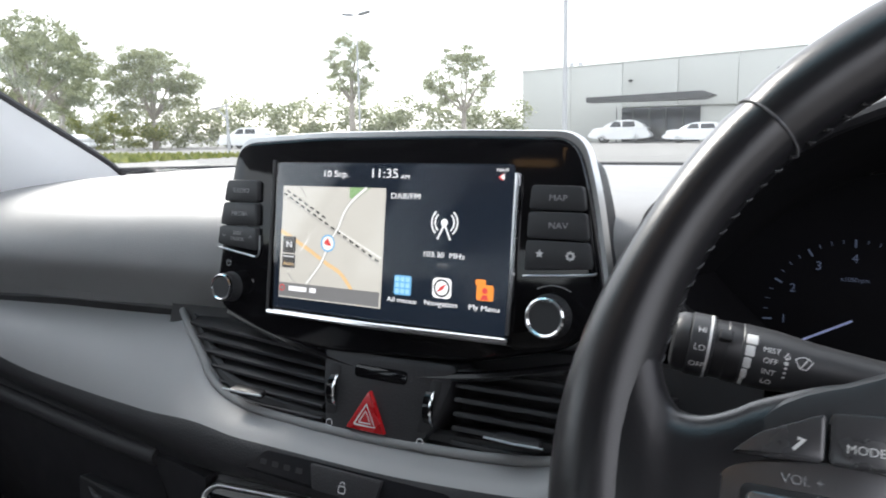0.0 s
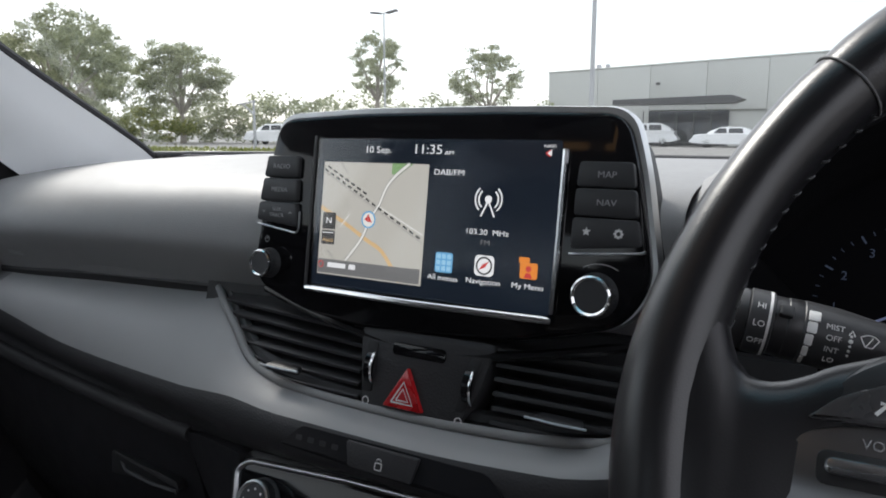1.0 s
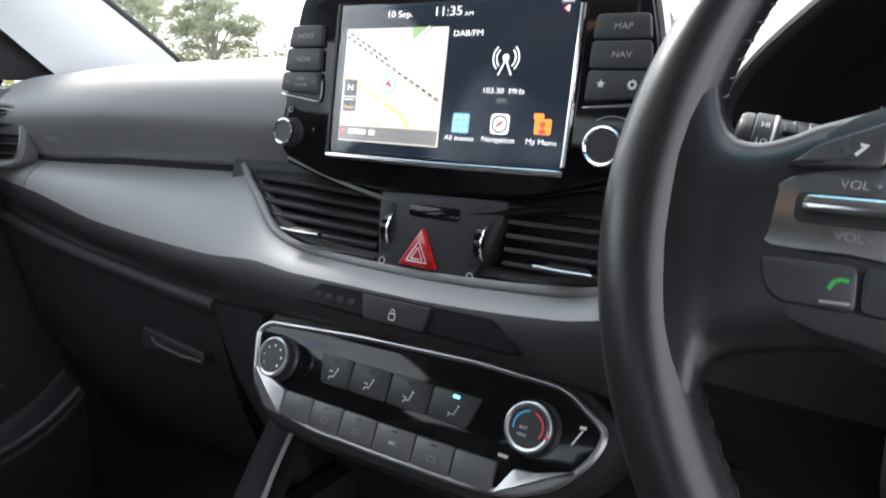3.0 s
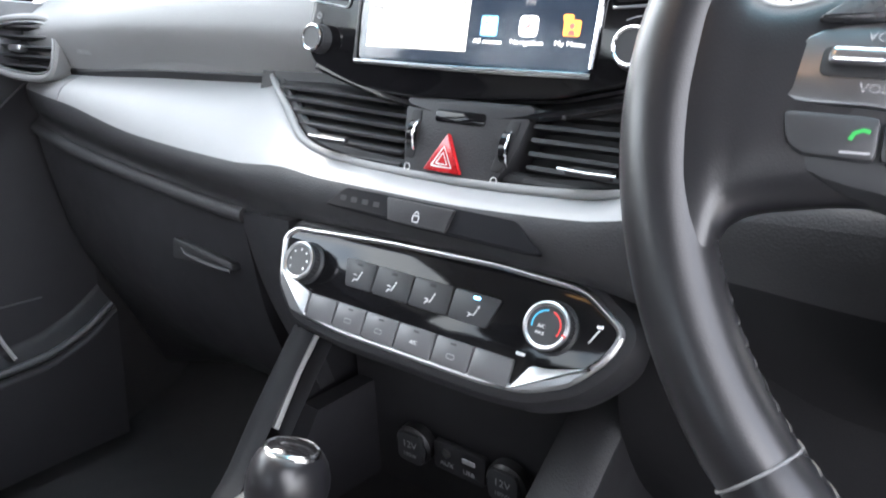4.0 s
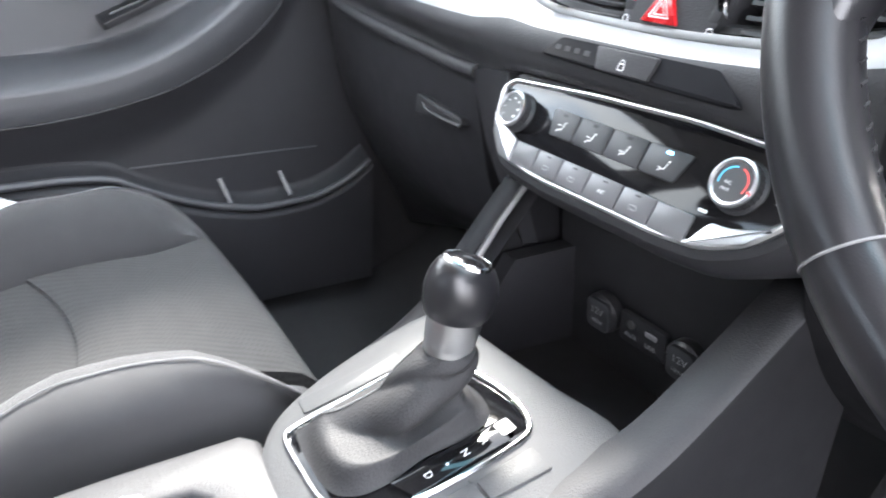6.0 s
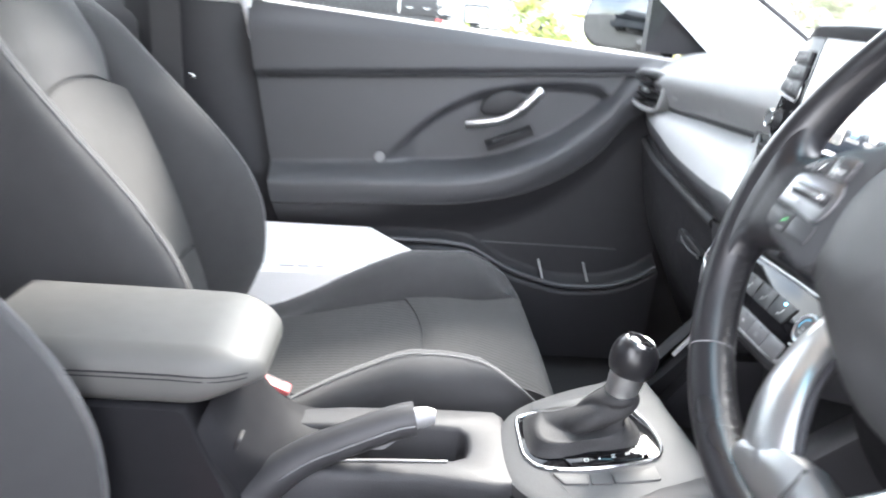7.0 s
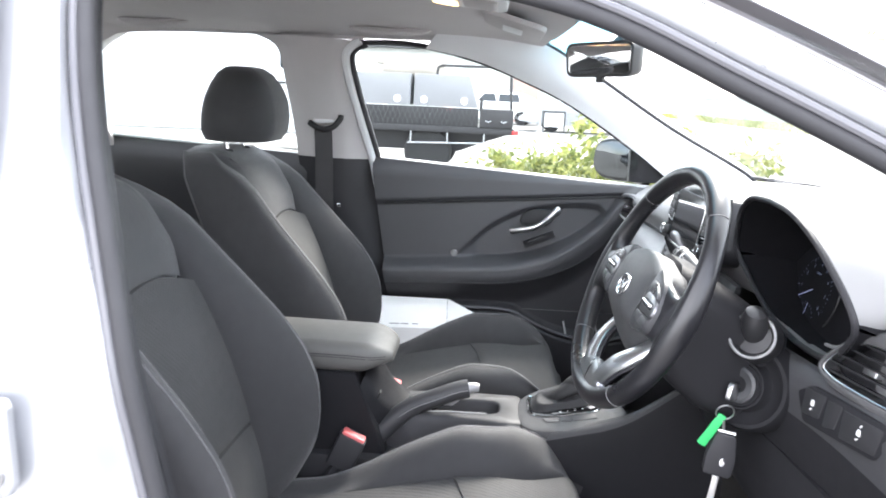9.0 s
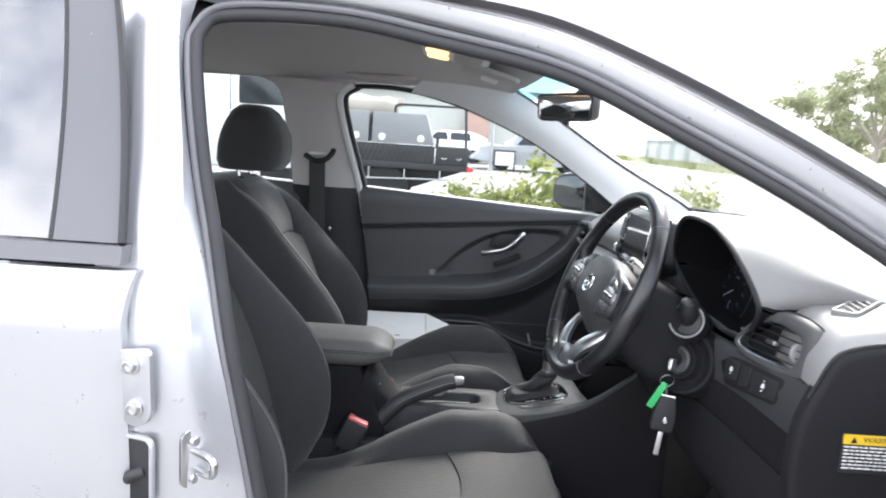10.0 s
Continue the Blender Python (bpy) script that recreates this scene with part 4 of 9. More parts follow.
# ---- instrument binnacle ----
binn = thing("instrument_binnacle", "dark instrument binnacle with two faintly glowing dials under a hood", "instrument panel")
CX = 0.402
LIP = [(0.0, 1.074), (0.075, 1.068), (0.135, 1.045), (0.178, 1.012), (0.208, 0.978), (0.214, 0.950), (0.188, 0.922), (0.140, 0.888), (0.085, 0.866), (0.0, 0.858)]
LIP_C = []
for x, z in [(p[0], p[1]) for p in spline(LIP, 5, False)]:
    LIP_C.append(Vector((CX + x, 0.020 + (1.074 - z) * 0.32, z)))
LIP_C = [Vector((2 * CX - p.x, p.y, p.z)) for p in LIP_C[:0:-1]] + LIP_C


def hood_end(p):
    """Where the hood's outer skin dives under the top pad, beyond a point of its lip."""
    high = smooth(0.93, 1.0, p.z)
    side = (p.x - CX) / 0.21
    spread = -0.035 + 0.095 * high if side > 0 else 0.075 + 0.03 * high
    floor_z = 0.945 + (0.012 if side > 0 else 0.022) * high
    return Vector((p.x + side * spread, p.y + 0.09 + 0.22 * high, min(p.z - 0.012, floor_z)))


rings = [[p + Vector((0, 0.006, -0.003 if p.z > 0.93 else 0.003)) for p in LIP_C], [p + Vector((0, 0.0, 0.0)) for p in LIP_C]]
for k in range(1, 13):
    u = k / 12
    row = []
    for p in LIP_C:
        e = hood_end(p)
        side = (p.x - CX) / 0.21
        q = p.lerp(e, u)
        q.z = p.z + (e.z - p.z) * u ** 1.7 + 0.010 * math.sin(math.pi * min(1, u * 1.6)) * smooth(0.93, 1.0, p.z) * (1 if u < 0.63 else 0)
        q.x = p.x + (e.x - p.x) * u ** 0.75
        if side > 0:
            q.y = p.y + (e.y - p.y) * u ** (0.6 + 0.4 * smooth(0.95, 1.03, p.z))
        row.append(q)
    rings.append(row)
part("hood", loft(rings, True, False), DASH, binn, "charcoal hood", 60)
part("hood_lip", tube([p + Vector((0, 0.002, -0.001 if p.z > 0.93 else 0.001)) for p in LIP_C], 0.0045, 8, True), DASH_LOW, binn, "black rounded hood lip")
throat = [[Vector((p.x + (CX - p.x) * k * 0.05, p.y + 0.006 + (0.165 - p.y) * k, p.z - 0.003 - 0.038 * k * (1 if p.z > 0.95 else -0.25))) for p in LIP_C] for k in (0, 0.5, 1.0)]
part("throat", loft(throat, True, False), VOID, binn, "matt black throat")
cl = face_frame(CX, 0.158, 0.945, 12)
part("lens", prism(spline([(-0.19, -0.075), (-0.20, 0.02), (-0.155, 0.062), (0, 0.082), (0.155, 0.062), (0.20, 0.02), (0.19, -0.075), (0.0, -0.10)], 5), 0.01, cl, 0.002), VOID, binn, "matt black dial face")
part("dial_arc", tube([cl @ Vector((-0.06 + 0.06 * math.cos(a), -0.028 + 0.06 * math.sin(a), 0.012)) for a in (radians(-40 + 80 * k / 12) for k in range(13))], 0.0011, 6), SLAT, binn, "thin grey dial surround")
part("lower_bezel", tube([LIP_C[i] + Vector((-0.012 if LIP_C[i].x > CX else 0.012, 0.02, 0.014)) for i in range(len(LIP_C)) if LIP_C[i].z < 0.915 and LIP_C[i].x > CX + 0.06], 0.0028, 8), SATIN, binn, "grey inner bezel edge")
# dial print and needles are given a faint glow of their own
DIAL = material("dial_print", (0.1, 0.12, 0.17), 0.5, spread=0.0, emit=(0.3, 0.4, 0.7), power=0.035)
NEEDLE = material("dial_needle", (0.5, 0.55, 0.8), 0.5, spread=0.0, emit=(0.4, 0.5, 1.0), power=0.05)


def dial(cx, cy, r, numbers, first, step, unit):
    bmd = bmesh.new()
    for k in range(4 * (len(numbers) - 1) + 1):
        a = radians(first - step * k / 4)
        r0 = r * (0.9 if k % 4 == 0 else 0.95)
        stroke([(cx + r0 * math.cos(a), cy + r0 * math.sin(a)), (cx + r * math.cos(a), cy + r * math.sin(a))], 0.0012 if k % 4 == 0 else 0.0006, cl, 0.0012, bmd)
    part("scale", bmd, DIAL, binn)
    for k, n in enumerate(numbers):
        a = radians(first - step * k)
        lettering("numeral", n, 0.0085, cl @ Matrix.Translation((cx + r * 0.76 * math.cos(a), cy + r * 0.76 * math.sin(a), 0.0012)), DIAL, binn)
    if unit:
        lettering("unit", unit, 0.0042, cl @ Matrix.Translation((cx, cy + r * 0.5, 0.0012)), DIAL, binn)
    a = radians(first - 6)
    part("needle", stroke([(cx, cy), (cx + r * 0.9 * math.cos(a), cy + r * 0.9 * math.sin(a))], 0.0016, cl, 0.0022), NEEDLE, binn, "pale needle")


dial(-0.106, -0.028, 0.056, list("012345678"), 215, 31, "x1000rpm")
dial(0.098, -0.028, 0.056, ["0", "40", "80", "120", "160", "200", "240"], 220, 43, "")
bmd = bmesh.new()
for k in range(9):
    a = radians(150 - 15 * k)
    stroke([(-0.106 + 0.03 * math.cos(a), -0.085 + 0.03 * math.sin(a)), (-0.106 + 0.034 * math.cos(a), -0.085 + 0.034 * math.sin(a))], 0.0008, cl, 0.0012, bmd)
part("gauge_ticks", bmd, DIAL, binn)
part("gauge_needle", stroke([(-0.106, -0.070), (-0.1055, -0.052)], 0.0014, cl, 0.002), NEEDLE, binn)


# ---- touch-screen unit ----
def glow(name, color, power=1.0):
    return material(name, (0.01, 0.01, 0.01), 0.25, spread=0.0, emit=color, power=power)


UI_BACK = glow("screen_navy", (0.003, 0.0055, 0.010), 1.0)
UI_MAP = glow("screen_map", (0.27, 0.262, 0.24), 1.0)
UI_ROAD = glow("screen_road", (0.42, 0.415, 0.4), 1.0)
UI_EDGE = glow("screen_road_edge", (0.15, 0.15, 0.145), 1.0)
UI_TAN = glow("screen_tan_road", (0.36, 0.25, 0.13), 1.0)
UI_WHITE = glow("screen_white", (0.45, 0.455, 0.47), 1.0)
UI_GREY = glow("screen_grey", (0.09, 0.09, 0.092), 1.0)
UI_DARK = glow("screen_dark_grey", (0.03, 0.03, 0.03), 1.0)
UI_GREEN = glow("screen_green", (0.12, 0.2, 0.09), 1.0)
UI_RED = glow("screen_red", (0.3, 0.03, 0.03), 1.0)
UI_BLUE = glow("screen_blue", (0.07, 0.2, 0.34), 1.0)
UI_CELL = glow("screen_pale_blue", (0.16, 0.3, 0.42), 1.0)
UI_ORANGE = glow("screen_orange", (0.42, 0.14, 0.025), 1.0)

hu = thing("touch_screen_unit", "gloss black floating touch screen unit showing a map and radio", "touch screen")
HU = face_frame(0.0, 0.0165, 0.968, 8.5)
body = softened([(-0.140, 0.078), (-0.06, 0.0815), (0.06, 0.0815), (0.139, 0.0795), (0.150, 0.045), (0.163, -0.022), (0.146, -0.051), (0.075, -0.069), (-0.04, -0.0775), (-0.10, -0.073), (-0.15, -0.056), (-0.158, -0.038), (-0.148, 0.04)], 0.016, 6)
part("housing", prism(body, 0.03, HU, 0.004), GLOSS, hu, "gloss black housing")
# silver edge round the sides and top
bm = loft([[HU @ Vector((x * k, y * k2 + (0.002 if k2 > 1.02 else 0.0), z)) for x, y in body] for k, k2, z in ((1.0, 1.0, -0.006), (1.016, 1.022, -0.006), (1.024, 1.035, -0.010), (1.024, 1.035, -0.015), (1.0, 1.0, -0.016))], True, False)
part("edge_trim", bm, SATIN_METAL, hu, "bright silver edge trim")
part("rear_case", prism(inset(body, 0.006), 0.05, HU @ Matrix.Translation((0, 0, -0.026)), 0.01), DASH_LOW, hu, "charcoal rear case")
# lower lip of the housing
lip = [(x, -0.052 - 0.027 * math.cos(math.pi * (x - 0.008) / 0.31) ** 1.0) for x in (-0.145 + 0.30 * k / 20 for k in range(21))]
part("chin_lip", tube([HU @ Vector((x, y - 0.006, -0.004)) for x, y in lip], 0.0035, 8), GLOSS, hu)
SX0, SX1, SY0, SY1 = -0.095, 0.100, -0.049, 0.062
scr = rounded(SX1 - SX0, SY1 - SY0, 0.002, 2, (SX0 + SX1) / 2, (SY0 + SY1) / 2)
part("display", prism(scr, 0.002, HU @ Matrix.Translation((0, 0, 0.0012)), 0.0004), UI_BACK, hu, "lit display")
part("side_frame", tube([HU @ Vector(p) for p in ((0.1035, SY1 - 0.006, 0.003), (0.1035, 0.0, 0.0035), (0.1025, SY0 + 0.002, 0.003))], 0.002, 8), CHROME, hu, "chrome strip")
part("lower_frame", tube([HU @ Vector(p) for p in ((SX0 - 0.003, SY0 - 0.0035, 0.003), (0.0, SY0 - 0.004, 0.0035), (SX1 + 0.003, SY0 - 0.0025, 0.003))], 0.0024, 8), CHROME, hu, "chrome strip")
part("left_groove", tube([HU @ Vector(p) for p in ((SX0 - 0.005, SY1 + 0.002, 0.0005), (SX0 - 0.006, SY0 - 0.004, 0.0005))], 0.0014, 6), SLAT, hu)


def ui(name, pts, mat, z=0.0016):
    return part(name, patch(pts, HU, z), mat, hu)


def line(name, pts, w, mat, z=0.002, closed=False):
    return part(name, stroke(pts, w, HU, z, None, closed), mat, hu)


def words(text, size, x, y, mat=UI_WHITE, align="CENTER", squeeze=1.2, z=0.0022):
    return lettering("screen_text", text, size, HU @ Matrix.Translation((x, y, z)), mat, hu, align, squeeze, 0.0001, 0.004)


MX0, MX1, MY0, MY1 = -0.0895, 0.004, -0.0405, 0.0445
ui("map", [(MX0, MY0), (MX1, MY0), (MX1, MY1), (MX0, MY1)], UI_MAP, 0.0016)
ui("park", [(-0.027, MY1), (-0.009, MY1), (-0.022, 0.035), (-0.027, 0.037)], UI_GREEN, 0.0018)


def road(pts, w):
    fine = [(p[0], p[1]) for p in spline(pts, 5, False)]
    line("road_edge", fine, w + 0.0012, UI_EDGE, 0.0019)
    line("road", fine, w, UI_ROAD, 0.0021)


line("tan_road", [(p[0], p[1]) for p in spline([(MX0, 0.010), (-0.066, -0.001), (-0.045, -0.012), (-0.03, -0.020), (-0.014, -0.0395)], 5, False)], 0.003, UI_TAN, 0.0018)
road([(-0.063, -0.0285), (-0.05, -0.012), (-0.043, 0.004), (-0.036, 0.014), (-0.031, 0.026), (-0.024, 0.035), (-0.012, 0.0445)], 0.0018)
line("lane", [(-0.036, 0.013), (0.003, -0.005)], 0.0008, UI_ROAD, 0.0019)
line("lane", [(-0.07, -0.004), (-0.062, 0.006)], 0.0008, UI_ROAD, 0.0019)
line("lane", [(-0.081, -0.022), (-0.068, -0.034)], 0.0007, UI_EDGE, 0.0019)
line("lane", [(-0.074, 0.045), (-0.066, 0.036)], 0.0007, UI_EDGE, 0.0019)
bmd = bmesh.new()
for k in range(16):
    for off in (0.0, 0.0036):
        if off and k > 6:
            continue
        t0, t1 = (k + 0.05 + 0.5 * (off > 0)) / 16, (k + 0.65 + 0.5 * (off > 0)) / 16
        a, b = (MX0 + 0.0012, 0.039 + off), (0.003, -0.0085 + off)
        p = lambda t: (a[0] + (b[0] - a[0]) * t, a[1] + (b[1] - a[1]) * t)
        if p(t1)[0] < MX1:
            stroke([p(t0), p(t1)], 0.0015, HU, 0.0023, bmd)
part("railway", bmd, UI_DARK, hu)
line("railway_side", [(MX0, 0.0375), (0.003, -0.0105)], 0.0005, UI_EDGE, 0.0021)
ui("compass_key", rounded(0.0125, 0.0125, 0.001, 2, -0.0805, 0.0), UI_DARK, 0.0024)
words("N", 0.0065, -0.0805, 0.0, UI_WHITE, z=0.0027)
ui("scale_key", rounded(0.0125, 0.0105, 0.001, 2, -0.0805, -0.0125), UI_DARK, 0.0024)
words("Auto", 0.0042, -0.0805, -0.0145, UI_TAN, z=0.0027)
line("scale_bar", [(-0.0855, -0.009), (-0.0755, -0.009)], 0.0007, UI_WHITE, 0.0027)
ui("street_bar", [(MX0 + 0.001, MY0 + 0.001), (MX1 - 0.001, MY0 + 0.001), (MX1 - 0.001, MY0 + 0.0115), (MX0 + 0.001, MY0 + 0.0115)], UI_GREY, 0.0024)
line("street_mark", [(-0.079, MY0 + 0.0075), (-0.073, MY0 + 0.0075), (-0.0725, MY0 + 0.0075), (-0.062, MY0 + 0.0075)], 0.0036, UI_WHITE, 0.0027)
line("street_mark", [(-0.059, MY0 + 0.0075), (-0.053, MY0 + 0.0075)], 0.0036, UI_WHITE, 0.0027)
line("street_pin", circle(0.0022, 14, -0.0855, MY0 + 0.0075), 0.0008, UI_RED, 0.0027, True)
line("position_ring", circle(0.0058, 26, -0.044, 0.003), 0.0012, UI_BLUE, 0.0027, True)
ui("position_disc", circle(0.0052, 24, -0.044, 0.003), UI_ROAD, 0.0025)
ui("position_arrow", [(-0.0475, 0.003), (-0.044, 0.007), (-0.0405, 0.001), (-0.0447, 0.0015)], UI_RED, 0.0029)
words("10 Sep.", 0.0068, -0.040, 0.0538)
words("11:35", 0.0092, 0.002, 0.0545)
words("AM", 0.0042, 0.0195, 0.0525)
words("NAVI", 0.003, 0.0925, 0.0580)
ui("mute_mark", [(0.0895, 0.0535), (0.093, 0.056), (0.093, 0.051)], UI_RED, 0.0022)
ui("mute_mark", [(0.091, 0.0535), (0.094, 0.056), (0.094, 0.0515)], UI_WHITE, 0.0023)
words("DAB/FM", 0.0058, 0.0205, 0.0392)
words("103.30  MHz", 0.0052, 0.0525, 0.0005)
words("FM", 0.0050, 0.052, -0.0065, UI_GREY)
for r in (0.0045, 0.0072, 0.0098):
    for a0 in (-48, 132):
        if r > 0.005:
            line("signal_arc", circle(r, 10, 0.052, 0.0225, a0, a0 + 96), 0.0011, UI_WHITE)
ui("signal_dot", circle(0.0026, 16, 0.052, 0.0225), UI_WHITE, 0.0022)
line("signal_leg", [(0.047, 0.011), (0.0515, 0.0205)], 0.0012, UI_WHITE)
line("signal_leg", [(0.057, 0.011), (0.0525, 0.0205)], 0.0012, UI_WHITE)
ui("menu_icon", rounded(0.0138, 0.0138, 0.0015, 3, 0.0215, -0.0222), UI_BLUE, 0.0018)
for i in range(3):
    for j in range(3):
        ui("menu_cell", rounded(0.0032, 0.0032, 0.0006, 2, 0.0173 + 0.0042 * i, -0.0264 + 0.0042 * j), UI_CELL, 0.0021)
ui("navigation_icon", rounded(0.0145, 0.0138, 0.003, 3, 0.0525, -0.0215), UI_WHITE, 0.0018)
line("navigation_ring", circle(0.0055, 22, 0.0525, -0.0215), 0.0013, UI_DARK, 0.0021, True)
ui("navigation_needle", [(0.049, -0.0245), (0.0515, -0.0205), (0.056, -0.0185), (0.0535, -0.0225)], UI_RED, 0.0023)
ui("folder_icon", rounded(0.0122, 0.0104, 0.0015, 3, 0.0845, -0.0218), UI_ORANGE, 0.0019)
ui("folder_tab", rounded(0.0075, 0.004, 0.001, 2, 0.081, -0.0152), UI_ORANGE, 0.0018)
ui("folder_mark", circle(0.002, 14, 0.0845, -0.0205), UI_RED, 0.0022)
ui("folder_mark", [(0.0815, -0.0265), (0.0875, -0.0265), (0.086, -0.0232), (0.083, -0.0232)], UI_RED, 0.0022)
words("All menus", 0.005, 0.0215, -0.0328)
words("Navigation", 0.005, 0.0525, -0.0322)
words("My Menu", 0.005, 0.0845, -0.0320)

# hard keys
def key_bank(keys, label):
    for pts, text, size, at in keys:
        k = part("key", prism(softened(pts, 0.003), 0.006, HU @ Matrix.Translation((0, 0, 0.0035)), 0.0012), BUTTON, hu, label)
        for t, s, (x, y) in zip(text, size, at):
            lettering("key_text", t, s, HU @ Matrix.Translation((x, y, 0.0037)), GREYPRINT, k, "CENTER", 1.1)


key_bank([
    ([(-0.1465, 0.048), (-0.1135, 0.048), (-0.1135, 0.031), (-0.1495, 0.031)], ["RADIO"], [0.0052], [(-0.131, 0.0395)]),
    ([(-0.1497, 0.0302), (-0.1135, 0.0302), (-0.113, 0.0122), (-0.1525, 0.0122)], ["MEDIA"], [0.0052], [(-0.132, 0.0212)]),
    ([(-0.1527, 0.0114), (-0.1130, 0.0114), (-0.1125, -0.0070), (-0.1545, -0.0035)], ["SEEK", "TRACK"], [0.0042, 0.0042], [(-0.133, 0.0058), (-0.133, 0.001)]),
], "dark grey hard key")
key_bank([
    ([(0.113, 0.049), (0.1465, 0.049), (0.149, 0.0335), (0.112, 0.0335)], ["MAP"], [0.0056], [(0.131, 0.041)]),
    ([(0.1118, 0.0327), (0.1492, 0.0327), (0.152, 0.0155), (0.1115, 0.0155)], ["NAV"], [0.0056], [(0.132, 0.024)]),
    ([(0.1113, 0.0147), (0.1522, 0.0147), (0.155, -0.001), (0.1110, -0.005)], [], [], []),
], "dark grey hard key")
star = [((0.003 if k % 2 == 0 else 0.0013) * math.sin(math.pi * k / 5) + 0.121, (0.003 if k % 2 == 0 else 0.0013) * math.cos(math.pi * k / 5) + 0.0062) for k in range(10)]
ui("star_mark", star, WHITE, 0.0038)
line("gear_mark", circle(0.0019, 16, 0.141, 0.006), 0.0012, WHITE, 0.0038, True)
for k in range(8):
    a = math.pi * k / 4
    line("gear_tooth", [(0.141 + 0.0022 * math.cos(a), 0.006 + 0.0022 * math.sin(a)), (0.141 + 0.0031 * math.cos(a), 0.006 + 0.0031 * math.sin(a))], 0.001, WHITE, 0.0038)
line("seek_mark", [(-0.1485, 0.0045), (-0.147, 0.0025), (-0.1455, 0.0045)], 0.0006, GREYPRINT, 0.0038)
line("seek_mark", [(-0.1205, 0.0025), (-0.119, 0.0045), (-0.1175, 0.0025)], 0.0006, GREYPRINT, 0.0038)
for pts in ([(-0.1545, -0.0065), (-0.125, -0.0105), (-0.1125, -0.0105), (-0.1115, 0.005)], [(0.110, -0.0085), (0.135, -0.0065), (0.1545, -0.0045), (0.1565, -0.003)]):
    part("key_surround", tube([HU @ Vector((p[0], p[1], 0.0012)) for p in spline(pts, 5, False)], 0.0009, 6), SATIN_METAL, hu)
line("power_mark", circle(0.0022, 14, -0.1435, -0.0185, -240, 60), 0.0006, GREYPRINT, 0.0012)
line("power_mark", [(-0.1435, -0.0185), (-0.1435, -0.0155)], 0.0006, GREYPRINT, 0.0012)
line("tune_mark", circle(0.022, 14, 0.131, -0.035, 60, 120), 0.0006, GREYPRINT, 0.0012)


def rotary(parent, m, r, h, ring=CHROME, face=GLOSS, label="black rotary knob with chrome ring"):
    k = part("knob", lathe([(r * 1.12, -0.004), (r * 1.12, 0.001), (r, 0.003), (r, h - 0.003), (r * 0.97, h)], m), BUTTON, parent, label)
    bmk = bmesh.new()
    for j in range(30):
        a = 2 * math.pi * j / 30
        q = m @ Matrix.Rotation(a, 4, "Z") @ Matrix.Translation((r * 1.005, 0, h * 0.45))
        block((0.0008, r * 0.09, h * 0.6), q, 0.0002, bmk, 1)
    part("grip_ribs", bmk, SLAT, k)
    part("bright_ring", lathe([(r * 0.99, h - 0.0015), (r * 0.985, h + 0.0005), (r * 0.9, h + 0.0012), (r * 0.8, h + 0.0002), (r * 0.8, h - 0.002)], m), ring, k, "chrome ring")
    part("knob_face", lathe([(r * 0.8, h - 0.001), (r * 0.79, h - 0.0004), (r * 0.3, h - 0.0002)], m), face, k, "gloss black face")
    return k


cover = part("screen_glass", patch(scr, HU, 0.0034), SCREEN_GLASS, hu, "glossy cover glass")
cover.visible_shadow = False
rotary(hu, HU @ Matrix.Translation((-0.1405, -0.0375, 0.0)), 0.0108, 0.011)
rotary(hu, HU @ Matrix.Translation((0.129, -0.0325, 0.0)), 0.0128, 0.010)

# ---- centre air vents with the hazard switch between ----
VM = face_frame(0.0, 0.0, 0.866, 14)


def vp(x, z, w=0.0):
    return VM @ Vector((x, (z - 0.866) / math.cos(radians(14)), w))


cv = thing("centre_vents", "black slatted centre air vents with red hazard switch between", "air vent")
bm = sheet(lambda u, v: vp(-0.25 + 0.5 * u, 0.825 + 0.085 * v, -0.034), 4, 2, (0, 0.01, 0))
part("throat", bm, SEAM, cv, "dark vent throat")
EDGE_C = [(-0.236, 0.043, 0.894), (-0.215, 0.031, 0.882), (-0.185, 0.016, 0.866), (-0.16, 0.004, 0.850), (-0.13, -0.003, 0.842), (-0.09, -0.006, 0.838), (0.0, -0.006, 0.837), (0.10, -0.004, 0.842), (0.16, 0.0, 0.853), (0.20, 0.008, 0.874)]
part("bezel", tube(spline(EDGE_C, 6, False), 0.0036, 10), DASH, cv, "satin vent bezel")
part("inner_bezel", tube(spline([(x, y + 0.012, z + 0.004) for x, y, z in EDGE_C], 6, False), 0.006, 8), SEAM, cv)
for side, x_in in ((-1, -0.044), (1, 0.064)):
    for k in range(6):
        z = 0.846 + 0.0092 * k
        reach = (0.146 + 0.0135 * k) if side < 0 else (0.175 + 0.006 * k)
        a, b = vp(x_in, z, -0.012), vp(side * reach, z + 0.001 * k * 0.3, -0.016)
        if side < 0:
            b.y += 0.0035 * k
        c = (a + b) / 2
        d = b - a
        m = Matrix.Translation(c) @ d.to_track_quat("X", "Z").to_matrix().to_4x4() @ Matrix.Rotation(radians(-16), 4, "X")
        # right-hand slats take a darker plastic to stand for shade
        part("slat", block((d.length, 0.019, 0.003), m, 0.0012), SLAT if side < 0 else SEAM, cv)
